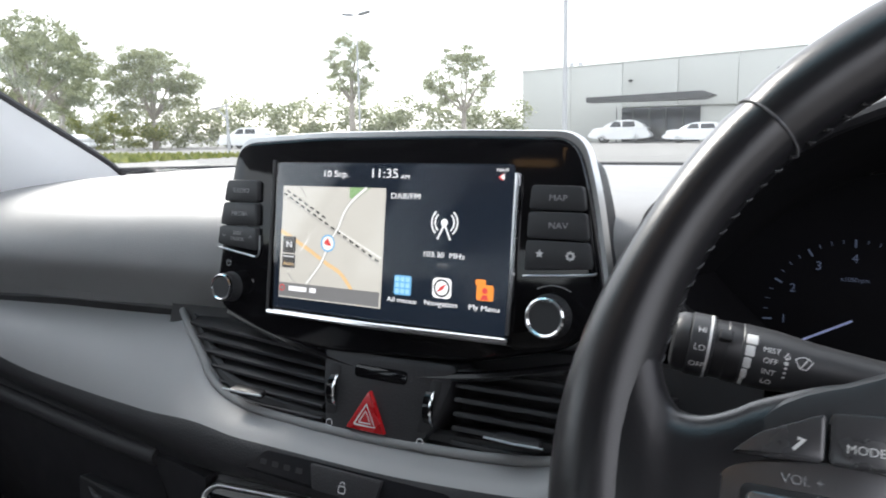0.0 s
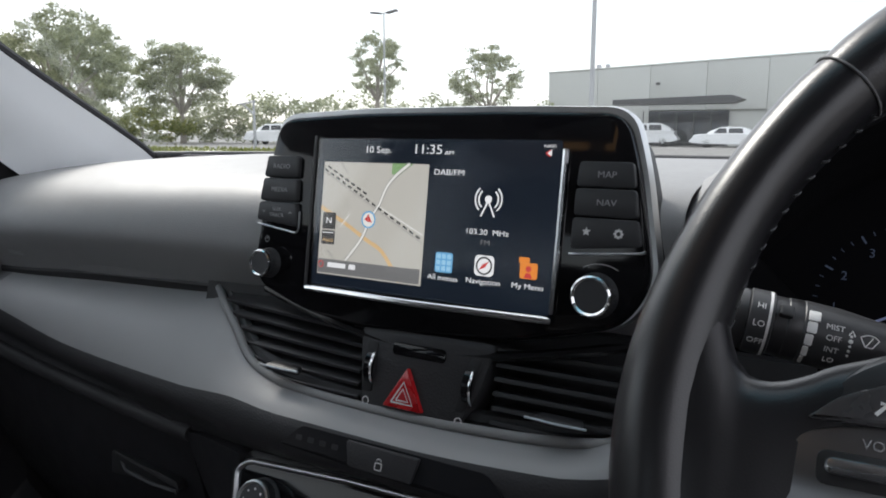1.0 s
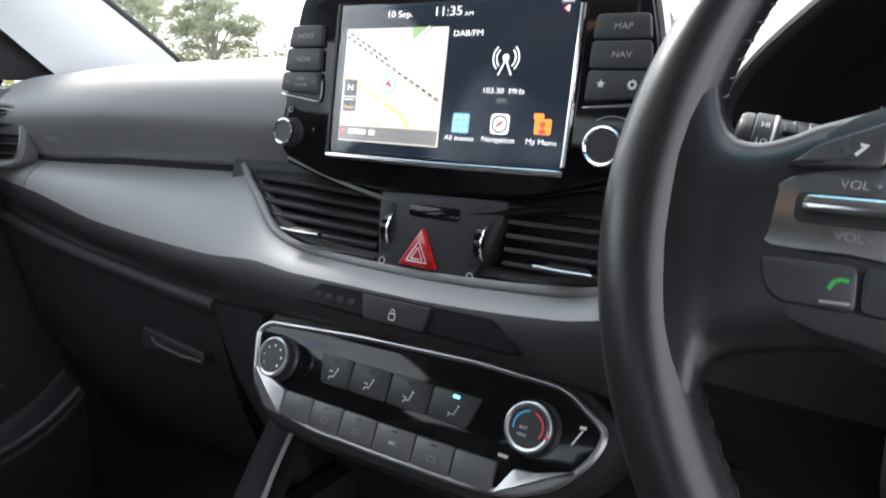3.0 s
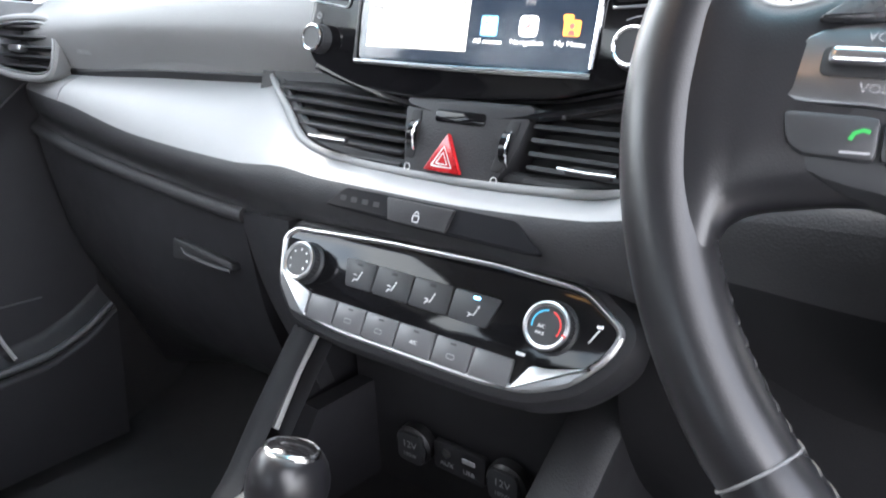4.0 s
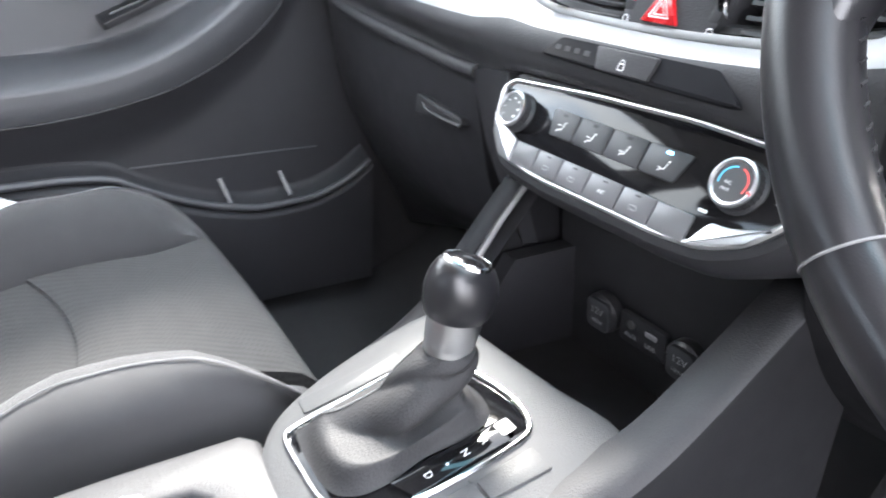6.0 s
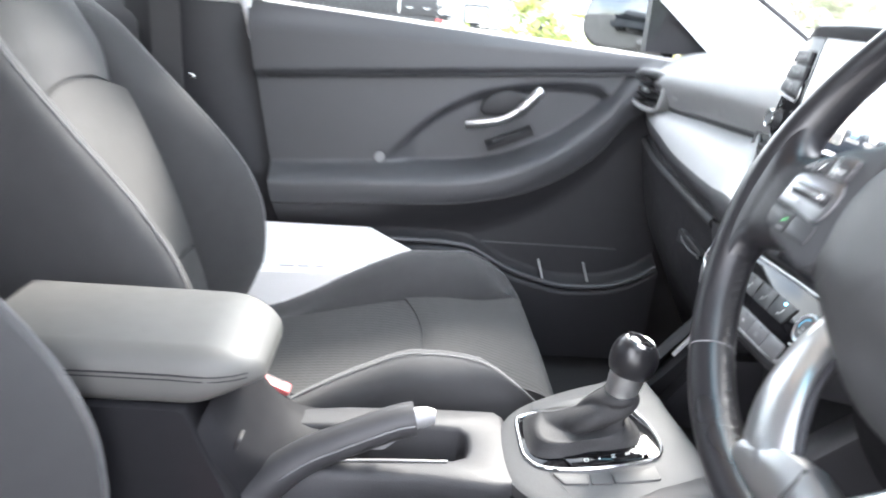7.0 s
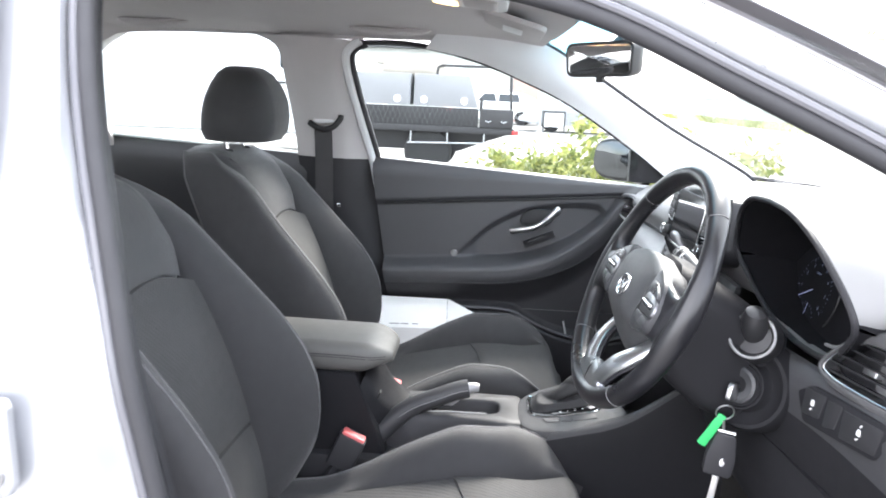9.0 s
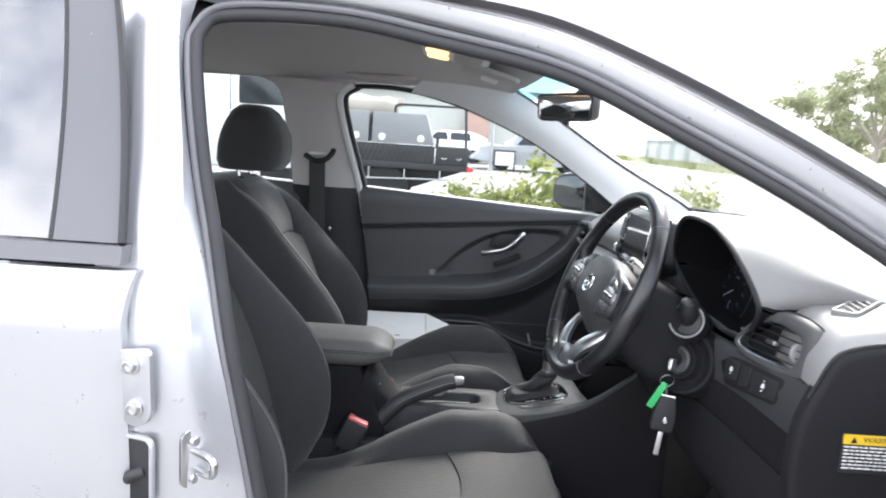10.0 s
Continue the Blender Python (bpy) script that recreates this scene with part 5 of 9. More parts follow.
for x, z in ((-0.11, 0.8565), (0.1150, 0.8605)):
    t = part("tab", prism(softened([(-0.017, -0.009), (0.017, -0.009), (0.014, 0.001), (-0.014, 0.001)], 0.003), 0.0040, Matrix.Translation(vp(x, z, 0.002)) @ Matrix.Rotation(radians(8), 4, "X"), 0.0015), SLAT, cv, "vent tab")
    part("tab_edge", tube([vp(x - 0.02, z - 0.0035, 0.0125), vp(x, z - 0.004, 0.0128), vp(x + 0.02, z - 0.0035, 0.0125)], 0.0009, 6), SATIN_METAL, t, "satin tab edge")
centre = softened([(-0.046, 0.029), (0.066, 0.031), (0.056, -0.004), (0.044, -0.026), (0.03, -0.031), (-0.028, -0.033), (-0.038, -0.026), (-0.043, 0.0)], 0.007)
part("switch_panel", prism(centre, 0.03, VM @ Matrix.Translation((0, 0, 0.0)), 0.003), DASH_MID, cv, "charcoal switch panel")
part("airbag_lamp", prism(rounded(0.044, 0.0095, 0.003, 3, 0.006, 0.0165), 0.004, VM @ Matrix.Translation((0, 0, 0.0008)), 0.0008), GLOSS, cv, "dark warning lamp window")
hz = part("hazard_switch", prism(softened([(-0.0175, -0.0245), (0.0160, -0.0245), (0.0, 0.0050)], 0.0022), 0.006, VM @ Matrix.Translation((0, 0, 0.0035)), 0.0012), RED, cv, "red triangular hazard switch")
for k, w in ((0.68, 0.0014), (0.38, 0.0012)):
    tri_pts = [(-0.0132 * k - 0.001, -0.0163 - 0.0064 * k), (0.0132 * k - 0.001, -0.0163 - 0.0064 * k), (-0.001, -0.0163 + 0.0158 * k)]
    part("hazard_line", stroke(tri_pts + tri_pts[:1], w, VM, 0.0037), WHITE, hz)
for x0, lean_x in ((-0.034, 0.0), (0.047, 0.004)):
    part("wheel_slot", prism(softened([(x0 - 0.0045 - lean_x, -0.018), (x0 + 0.0045 - lean_x, -0.018), (x0 + 0.0055 + lean_x, 0.019), (x0 - 0.0035 + lean_x, 0.019)], 0.003), 0.002, VM @ Matrix.Translation((0, 0, 0.0006)), 0.0004), SEAM, cv)
    wh = part("thumb_wheel", lathe([(0.0135, -0.0035), (0.015, -0.0025), (0.015, 0.0025), (0.0135, 0.0035)], VM @ Matrix.Translation((x0, 0.0, -0.010)) @ Matrix.Rotation(radians(90), 4, "Y"), 28), GLOSS, cv, "gloss thumb wheel")
    part("wheel_edge", tube([VM @ Vector((x0 + 0.0036, 0.0152 * math.sin(a), -0.010 + 0.0152 * math.cos(a))) for a in (radians(-62 + 124 * k / 12) for k in range(13))], 0.0009, 6), CHROME, wh)
    part("close_mark", stroke(circle(0.0026, 16, x0 - lean_x, -0.0245), 0.0007, VM, 0.0003, None, True), WHITE, cv)

# ---- lock bar below the vents ----
LM = face_frame(0.0, -0.0362, 0.8145, 20)
lb = thing("lock_switch_bar", "gloss black strip with grey door lock switch", "switch panel")
part("strip", prism(softened([(-0.09, -0.006), (-0.072, 0.0105), (0.0, 0.011), (0.078, 0.0115), (0.10, -0.0075), (0.09, -0.009), (0.0, -0.0085)], 0.004), 0.014, LM, 0.0012), VOID, lb, "black strip")
lk = part("lock_key", prism(softened([(-0.029, 0.0095), (0.031, 0.0098), (0.027, -0.0075), (-0.024, -0.0075)], 0.002), 0.006, LM @ Matrix.Translation((0, 0, 0.003)), 0.0012), DASH_MID, lb, "grey lock key")
part("lock_mark", stroke(rounded(0.0052, 0.0045, 0.0006, 2, 0.001, -0.002), 0.0007, LM, 0.0032, None, True), WHITE, lk)
part("lock_mark", stroke(circle(0.0018, 10, 0.001, 0.0012, 0, 180), 0.0006, LM, 0.0032), WHITE, lk)
for k in range(4):
    part("lamp_mark", patch(rounded(0.006, 0.004, 0.0005, 1, -0.072 + 0.011 * k, 0.002), LM, 0.0004), SEAM, lb)

# ---- heater control panel ----
CM = face_frame(0.0, -0.034, 0.755, 26.6)
cc = thing("climate_panel", "gloss black heater panel with silver frame, knobs and buttons", "climate controls")
co = math.cos(radians(26.6))
frame_pts = [(-0.150, 0.769), (-0.139, 0.779), (-0.044, 0.7855), (0.058, 0.789), (0.126, 0.787), (0.160, 0.768), (0.154, 0.750), (0.134, 0.729), (0.104, 0.7165), (0.069, 0.7135), (-0.059, 0.7125), (-0.114, 0.717), (-0.138, 0.735)]
cf = softened([(x, (z - 0.755) / co) for x, z in frame_pts], 0.012, 5)
big = inset(cf, -0.010)
rings = []
for grow, z in ((-0.0, 0.0), (-0.006, -0.002), (-0.011, -0.010), (-0.012, -0.03)):
    q = inset(cf, grow)
    rings.append([CM @ Vector((x, y, z - 0.003)) for x, y in q])
rings.append([CM @ Vector((x * 0.98, y * 0.9 + 0.01, -0.10)) for x, y in big])
part("pod", loft(rings), DASH_LOW, cc, "charcoal pod")
part("silver_frame", frame_ring(cf, 0.0048, 0.012, CM @ Matrix.Translation((0, 0, 0.0015)), 0.0018), SATIN_METAL, cc, "satin silver frame")
part("gloss_face", prism(inset(cf, 0.0045), 0.01, CM @ Matrix.Translation((0, 0, -0.0005)), 0.001), GLOSS, cc, "gloss black face")
# lower row: satin keys between two silver corners
def low_row(x0, x1, name, mat, label="", text=None):
    k = part(name, prism(softened([(x0 + 0.0004, -0.0235 - 0.000 * x0), (x1 - 0.0004, -0.0235), (x1 - 0.0004, -0.0435), (x0 + 0.0004, -0.0435)], 0.0015, 2), 0.008, CM @ Matrix.Translation((0, 0, 0.002)), 0.0012), mat, cc, label)
    return k


cuts = [-0.098, -0.068, -0.038, -0.006, 0.028, 0.060, 0.092]
for i, (a, b) in enumerate(zip(cuts, cuts[1:])):
    k = low_row(a, b, "satin_key", KEY_SATIN, "satin dark grey key")
    if 0 < i < 5:
        part("key_lamp", patch(rounded(0.005, 0.0012, 0.0003, 1, (a + b) / 2, -0.0265), CM, 0.0023), SEAM, k)
        if i == 3:
            lettering("key_text", "A/C", 0.0042, CM @ Matrix.Translation(((a + b) / 2, -0.0345, 0.0021)), WHITE, k)
        else:
            part("key_mark", stroke(rounded(0.0065, 0.0032, 0.001, 3, (a + b) / 2, -0.0355), 0.0005, CM, 0.0022, None, True), GREYPRINT, k)
part("silver_corner", prism(softened([(-0.0985, -0.0235), (-0.0985, -0.043), (-0.115, -0.0415), (-0.1345, -0.024), (-0.1385, -0.012), (-0.128, -0.014)], 0.003), 0.008, CM @ Matrix.Translation((0, 0, 0.0022)), 0.0016), SATIN_METAL, cc, "satin silver corner")
part("silver_corner", prism(softened([(0.0925, -0.043), (0.1, -0.0425), (0.131, -0.029), (0.146, -0.013), (0.118, -0.022), (0.104, -0.0235)], 0.003), 0.008, CM @ Matrix.Translation((0, 0, 0.0022)), 0.0016), SATIN_METAL, cc, "satin silver corner")
uk = [-0.074, -0.041, -0.005, 0.031, 0.071]
LAMP = glow("blue_lamp", (0.1, 0.45, 0.9), 1.5)
for i, (a, b) in enumerate(zip(uk, uk[1:])):
    pts = [(a + 0.0005, 0.0125), (b - 0.0005, 0.0125), (b - 0.0005 - (0.007 if i == 3 else 0), -0.0095), (a + 0.0005 + (0.006 if i == 0 else 0), -0.0095)]
    k = part("mode_key", prism(softened(pts, 0.0025, 3), 0.006, CM @ Matrix.Translation((0, 0, 0.0016)), 0.0008), BUTTON, cc, "dark grey mode key")
    cx = (a + b) / 2
    part("key_lamp", patch(rounded(0.0055, 0.0022, 0.0004, 1, cx, 0.0092), CM, 0.0019), LAMP if i == 3 else SEAM, k)
    part("seat_mark", stroke([(cx + 0.0028, 0.0018), (cx + 0.001, -0.003), (cx - 0.0022, -0.003), (cx - 0.0034, -0.0052)], 0.0010, CM, 0.0018), WHITE, k)
    part("seat_mark", patch(circle(0.0009, 10, cx + 0.0033, 0.0032), CM, 0.0018), WHITE, k)
    part("arrow_mark", stroke([(cx - 0.0042, 0.0008 - 0.001 * i), (cx - 0.0006, 0.0008 - 0.0013 * i)], 0.0008, CM, 0.0018), WHITE, k)
kl = rotary(cc, CM @ Matrix.Translation((-0.1135, -0.0015, 0.0)), 0.0160, 0.011, SATIN_METAL, VOID)
kr = rotary(cc, CM @ Matrix.Translation((0.1105, 0.0040, 0.0)), 0.0165, 0.011, SATIN_METAL, VOID)
T = CM @ Matrix.Translation((0.1105, 0.0040, 0.0109))
COLD = glow("cold_print", (0.05, 0.4, 0.7), 0.16)
HOT = glow("hot_print", (0.7, 0.05, 0.05), 0.16)
part("cold_scale", stroke(circle(0.0100, 12, 0, 0, 95, 195), 0.0011, T, 0.0002), COLD, kr)
part("hot_scale", stroke(circle(0.0100, 12, 0, 0, -30, 75), 0.0011, T, 0.0002), HOT, kr)
part("pointer", stroke([(0.0125, -0.003), (0.0155, -0.0038)], 0.0016, T, 0.0016), HOT, kr)
lettering("knob_text", "A/C", 0.0034, T @ Matrix.Translation((-0.003, -0.001, 0.0002)), WHITE, kr)
lettering("knob_text", "MAX", 0.0030, T @ Matrix.Translation((-0.003, -0.0055, 0.0002)), WHITE, kr)
T = CM @ Matrix.Translation((-0.1135, -0.0015, 0.0109))
for k in range(7):
    a = radians(220 - 43 * k)
    part("fan_mark", patch(circle(0.0006 + 0.0001 * k, 8, 0.0092 * math.cos(a), 0.0092 * math.sin(a)), T, 0.0002), WHITE, kl)
part("fan_slash", stroke([(0.137, 0.001), (0.142, 0.011)], 0.0012, CM, 0.0004), WHITE, cc)
part("fan_slash", stroke([(0.1395, 0.0125), (0.144, 0.013)], 0.0022, CM, 0.0004), WHITE, cc)
for x, y in ((-0.117, -0.0205), (0.094, -0.0185)):
    part("small_lamp", patch(rounded(0.007, 0.0022, 0.0004, 1, x, y), CM, 0.0004), WHITE, cc)

# ---- centre console ----
con = thing("centre_console", "charcoal centre console with bin, gear gate and cup holder", "centre console")
# storage bin under the heater panel
part("bin_back", sheet(lambda u, v: (-0.15 + 0.27 * u, 0.085 - 0.03 * v, 0.47 + 0.24 * v), 4, 4, (0, 0.02, 0)), SEAM, con, "dark bin back wall")
part("bin_floor", sheet(lambda u, v: (-0.14 + 0.25 * u, 0.09 - 0.20 * v, 0.485 + 0.012 * v), 4, 4, (0, 0, -0.02)), SEAM, con)
part("bin_side", sheet(lambda u, v: (-0.128, 0.09 - (0.10 + 0.08 * (1 - v)) * u, 0.48 + 0.12 * v), 4, 4, (-0.02, 0, 0)), DASH_LOW, con)
part("bin_side", sheet(lambda u, v: (0.098, 0.09 - (0.08 + 0.10 * (1 - v)) * u, 0.48 + 0.15 * v), 4, 4, (0.012, 0, 0)), DASH_LOW, con)
# slanting struts that run from the dash down to the gear plinth
STRUTS = (
    (0.012, [(0.094, -0.20, 0.542), (0.096, -0.15, 0.560), (0.099, -0.11, 0.574), (0.101, -0.08, 0.586), (0.103, -0.045, 0.609), (0.105, 0.012, 0.652), (0.108, 0.06, 0.69), (0.11, 0.10, 0.72)],
     [(0.118, -0.24, 0.535), (0.127, -0.18, 0.556), (0.133, -0.13, 0.573), (0.136, -0.09, 0.592), (0.138, -0.05, 0.62), (0.141, 0.006, 0.667), (0.144, 0.06, 0.712), (0.147, 0.10, 0.74)]),
    (-0.012, [(-0.106, -0.17, 0.548), (-0.110, -0.145, 0.558), (-0.115, -0.12, 0.569), (-0.121, -0.095, 0.584), (-0.128, -0.05, 0.632), (-0.134, 0.0, 0.685), (-0.140, 0.05, 0.735), (-0.145, 0.10, 0.76)],
     [(-0.124, -0.19, 0.542), (-0.130, -0.155, 0.553), (-0.136, -0.125, 0.565), (-0.142, -0.095, 0.583), (-0.149, -0.05, 0.633), (-0.154, 0.0, 0.688), (-0.159, 0.05, 0.738), (-0.163, 0.10, 0.762)]))
for flare, inner_l, outer_l in STRUTS:
    fi, fo = spline(inner_l, 6, False), spline(outer_l, 6, False)
    sg = 1 if flare > 0 else -1

    def strut_row(p, q):
        """One slice: across the top, round the shoulder, down the side."""
        top = [p.lerp(q, v) + Vector((0, 0, 0.003 * math.sin(math.pi * v))) for v in (0, 0.3, 0.6, 0.85)]
        turn = [q + Vector((sg * a, -0.5 * b, -b)) for a, b in ((0.0, 0.0012), (0.0045, 0.0045), (0.0075, 0.011), (0.009, 0.02))]
        down = [Vector((q.x + sg * 0.009 + flare * v, q.y - 0.01, q.z - 0.02 + (0.32 - q.z) * v)) for v in (0.15, 0.4, 0.7, 1.0)]
        return top + turn + down
    rows = [strut_row(a, b) for a, b in zip(fi, fo)]
    # sides and the whole left strut take the darker tone as painted shade
    for name, lo_k, hi_k, mat, lab in (("strut_top", 0, 7, DASH_MID if sg > 0 else SHADED_BLACK, "grained charcoal strut top"), ("console_strut", 6, 12, SHADED_BLACK, "charcoal console strut")):
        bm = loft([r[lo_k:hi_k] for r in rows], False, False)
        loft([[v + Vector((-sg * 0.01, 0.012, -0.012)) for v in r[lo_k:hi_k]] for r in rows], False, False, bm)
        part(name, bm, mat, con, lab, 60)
# glare on the left strut's edge, drawn as a pale tube
part("strut_glare", tube([(-0.138, 0.013, 0.688), (-0.136, -0.027, 0.643), (-0.131, -0.06, 0.603)], 0.0035, 6), SATIN, con)
# gear plinth: a raised plate with rounded rear end
GZ = 0.552
PM = Matrix.Translation((0, -0.2, GZ)) @ Matrix.Rotation(math.atan(0.25), 4, "X")


def on_plinth(pts):
    """Plan outline in the car's x and y, drawn on the sloping plinth."""
    return [(x, (y + 0.2) * 1.031) for x, y in pts]


plinth = spline(on_plinth([(-0.122, -0.105), (-0.09, -0.096), (-0.05, -0.094), (0.03, -0.088), (0.095, -0.082), (0.128, -0.11), (0.130, -0.16), (0.122, -0.22), (0.104, -0.268), (0.072, -0.295), (0.03, -0.308), (-0.03, -0.308), (-0.068, -0.296), (-0.096, -0.268), (-0.115, -0.215), (-0.124, -0.15)]), 5)
part("gear_plinth", prism(plinth, 0.11, PM, 0.012), PLINTH, con, "charcoal gear plinth")
# stepped skirt that the plinth stands on
skirt = inset(plinth, -0.006)
part("plinth_skirt", prism(skirt, 0.10, PM @ Matrix.Translation((0, 0, -0.016)), 0.005), DASH_MID, con, "charcoal plinth skirt")
wide = softened([(-0.14, 0.05), (0.14, 0.05), (0.145, -0.2), (0.125, -0.30), (0.115, -0.9), (-0.115, -0.9), (-0.125, -0.30), (-0.145, -0.2)], 0.01)
part("console_body", prism([(x, y) for x, y in wide], 0.24, Matrix.Translation((0, 0, 0.45)), 0.012), DASH_LOW, con, "charcoal console body")
# rear deck with the cup recess, built as a raised rim
deck_o = softened([(-0.094, -0.29), (0.070, -0.29), (0.054, -0.40), (0.056, -0.56), (0.05, -0.62), (-0.066, -0.62), (-0.088, -0.50), (-0.094, -0.40)], 0.014)
deck_i = softened([(-0.046, -0.344), (0.018, -0.344), (0.022, -0.40), (0.026, -0.47), (0.040, -0.60), (-0.030, -0.60), (-0.040, -0.47), (-0.044, -0.40)], 0.022)
c0 = (-0.01, -0.46)
def resample(pts, n=64):
    out = []
    for k in range(n):
        a = -math.pi + 2 * math.pi * k / n
        d = Vector((math.cos(a), math.sin(a)))
        best = 0
        for p, q in zip(pts, pts[1:] + pts[:1]):
            px, py, qx, qy = p[0] - c0[0], p[1] - c0[1], q[0] - c0[0], q[1] - c0[1]
            ex, ey = qx - px, qy - py
            den = d.x * ey - d.y * ex
            if abs(den) < 1e-9:
                continue
            s = (px * ey - py * ex) / den
            t = (px * d.y - py * d.x) / den
            if s > 0 and -1e-6 <= t <= 1 + 1e-6:
                best = max(best, s)
        out.append((c0[0] + d.x * best, c0[1] + d.y * best))
    return out


ro, ri = resample(deck_o), resample(deck_i)
def deck_z(x, y):
    """The right-hand wall falls away behind the lever."""
    return 0.06 * smooth(-0.525, -0.60, y) * smooth(0.0, 0.03, x)


rows = [[(x, y, z - deck_z(x, y)) for x, y in r] for r, z in ((inset(ro, -0.034), 0.42), (inset(ro, -0.014), 0.47), (inset(ro, -0.003), 0.505), (inset(ro, 0.0), 0.516), (inset(ro, 0.004), 0.5225), (inset(ro, 0.009), 0.525), (inset(ri, -0.007), 0.526), (inset(ri, -0.003), 0.5245), (ri, 0.520), (inset(ri, 0.004), 0.435))]
part("rear_deck", loft(rows, True, False), DASH_MID, con, "charcoal rear deck")
part("cup_floor", patch(ri, Matrix.Translation((0, 0, 0.440)), 0.002), SEAM, con)
part("deck_line", tube([(0.036, -0.53, 0.5262), (0.03, -0.45, 0.5275), (0.026, -0.37, 0.527)], 0.0016, 6), SATIN, con)
# side cheek that sweeps up to the armrest
cheek = softened([(-0.58, 0.44), (-0.592, 0.48), (-0.612, 0.535), (-0.635, 0.59), (-0.648, 0.628), (-0.86, 0.628), (-0.86, 0.35), (-0.57, 0.35)], 0.012, 5)
# pedestal and sweep are darker than the deck, shade put into the colour
part("armrest_pedestal", loft([[(x, -0.70 + (y + 0.70) * k, 0.5 + (z - 0.5) * k) for y, z in cheek] for x, k in ((-0.050, 0.97), (-0.045, 1.0), (0.088, 1.0), (0.094, 0.99), (0.097, 0.97))]), SHADED_BLACK, con, "charcoal armrest pedestal")
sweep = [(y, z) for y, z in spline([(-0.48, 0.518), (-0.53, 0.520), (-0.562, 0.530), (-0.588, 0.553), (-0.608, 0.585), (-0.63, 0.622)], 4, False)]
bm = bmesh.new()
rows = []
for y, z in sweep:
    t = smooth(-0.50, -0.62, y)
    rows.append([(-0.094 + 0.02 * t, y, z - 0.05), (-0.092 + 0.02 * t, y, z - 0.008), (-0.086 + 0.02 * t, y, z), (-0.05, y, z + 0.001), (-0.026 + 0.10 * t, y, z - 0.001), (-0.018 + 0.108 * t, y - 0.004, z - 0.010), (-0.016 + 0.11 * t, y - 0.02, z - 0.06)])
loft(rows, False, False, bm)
part("armrest_sweep", bm, SHADED_BLACK, con, "charcoal trim sweeping up to the armrest", 60)
part("pedestal_slot", prism(softened([(-0.011, 0.034), (0.011, 0.034), (0.011, -0.034), (-0.011, -0.034)], 0.005), 0.004, Matrix.Translation((0.066, -0.6135, 0.548)) @ Matrix.Rotation(radians(68), 4, "X"), 0.001), SEAM, con)

# armrest lid: flat-sided shell below the seam, domed cushion above, nose curving up
arm = thing("armrest", "charcoal vinyl padded armrest lid with stitched seam", "armrest")
def arm_ring(s):
    """A slice of the lid at depth s from front (0) to rear (1), domed across."""
    y = -0.574 - 0.29 * s
    end = math.sin(min(1.0, s / 0.22) * math.pi / 2) ** 0.62
    z0 = 0.648 - 0.022 * smooth(0.0, 0.26, s)
    z1 = 0.662 + 0.026 * end
    w = 0.090 * (0.55 + 0.45 * end)
    r = min(0.026, 0.45 * (z1 - z0))
    return [(x, y, z + 0.007 * end * (1 - ((x - 0.013) / w) ** 2) * (1 if z > 0.662 else 0)) for x, z in rounded(2 * w, z1 - z0, r, 7, 0.013, (z0 + z1) / 2)]


def arm_side(s, z):
    end = math.sin(min(1.0, s / 0.22) * math.pi / 2) ** 0.62
    return (0.013 + 0.090 * (0.55 + 0.45 * end) - 0.0006, -0.574 - 0.29 * s, z)


part("lid", loft([arm_ring(s) for s in (0.0, 0.006, 0.015, 0.03, 0.05, 0.075, 0.1, 0.14, 0.18, 0.22, 0.26, 0.4, 0.6, 0.8, 1.0)]), VINYL, arm, "padded vinyl lid")
part("lid_base", prism(rounded(0.15, 0.20, 0.03), 0.010, Matrix.Translation((0.013, -0.745, 0.6295)), 0.002), SEAM, arm, "dark lower shell")
for z in (0.668, 0.663):
    part("stitch", tube([arm_side(s, z - 0.004 * (1 - smooth(0.0, 0.3, s))) for s in (0.05, 0.09, 0.14, 0.2, 0.3, 0.5, 0.75, 0.98)], 0.0011, 6), SEAM, arm)

# gear selector
gs = thing("gear_selector", "automatic gear selector with chrome collar and leather gaiter", "gear lever")
gate = spline(on_plinth([(-0.058, -0.279), (-0.02, -0.281), (0.018, -0.279), (0.044, -0.263), (0.058, -0.228), (0.063, -0.19), (0.0635, -0.155), (0.060, -0.135), (0.044, -0.125), (0.015, -0.123), (-0.022, -0.129), (-0.05, -0.142), (-0.066, -0.170), (-0.067, -0.22), (-0.067, -0.265)]), 5)
part("gate_ring", frame_ring(gate, 0.0042, 0.008, PM @ Matrix.Translation((0, 0, 0.0035)), 0.0016), CHROME, gs, "bright gate ring")
part("gate_plate", prism(inset(gate, 0.004), 0.004, PM @ Matrix.Translation((0, 0, 0.0006)), 0.0005), GLOSS, gs, "gloss black gate plate")
base = spline(on_plinth([(-0.056, -0.269), (-0.02, -0.273), (0.012, -0.271), (0.028, -0.258), (0.033, -0.235), (0.030, -0.205), (0.034, -0.175), (0.030, -0.152), (0.012, -0.142), (-0.018, -0.143), (-0.042, -0.153), (-0.056, -0.18), (-0.059, -0.225), (-0.060, -0.258)]), 5)
base = [PM @ Vector((x, y, 0.002)) for x, y in base]
top_c = Vector((-0.002, -0.170, 0.619))
rings = []
nb = len(base)
bc = sum(base, Vector()) / nb
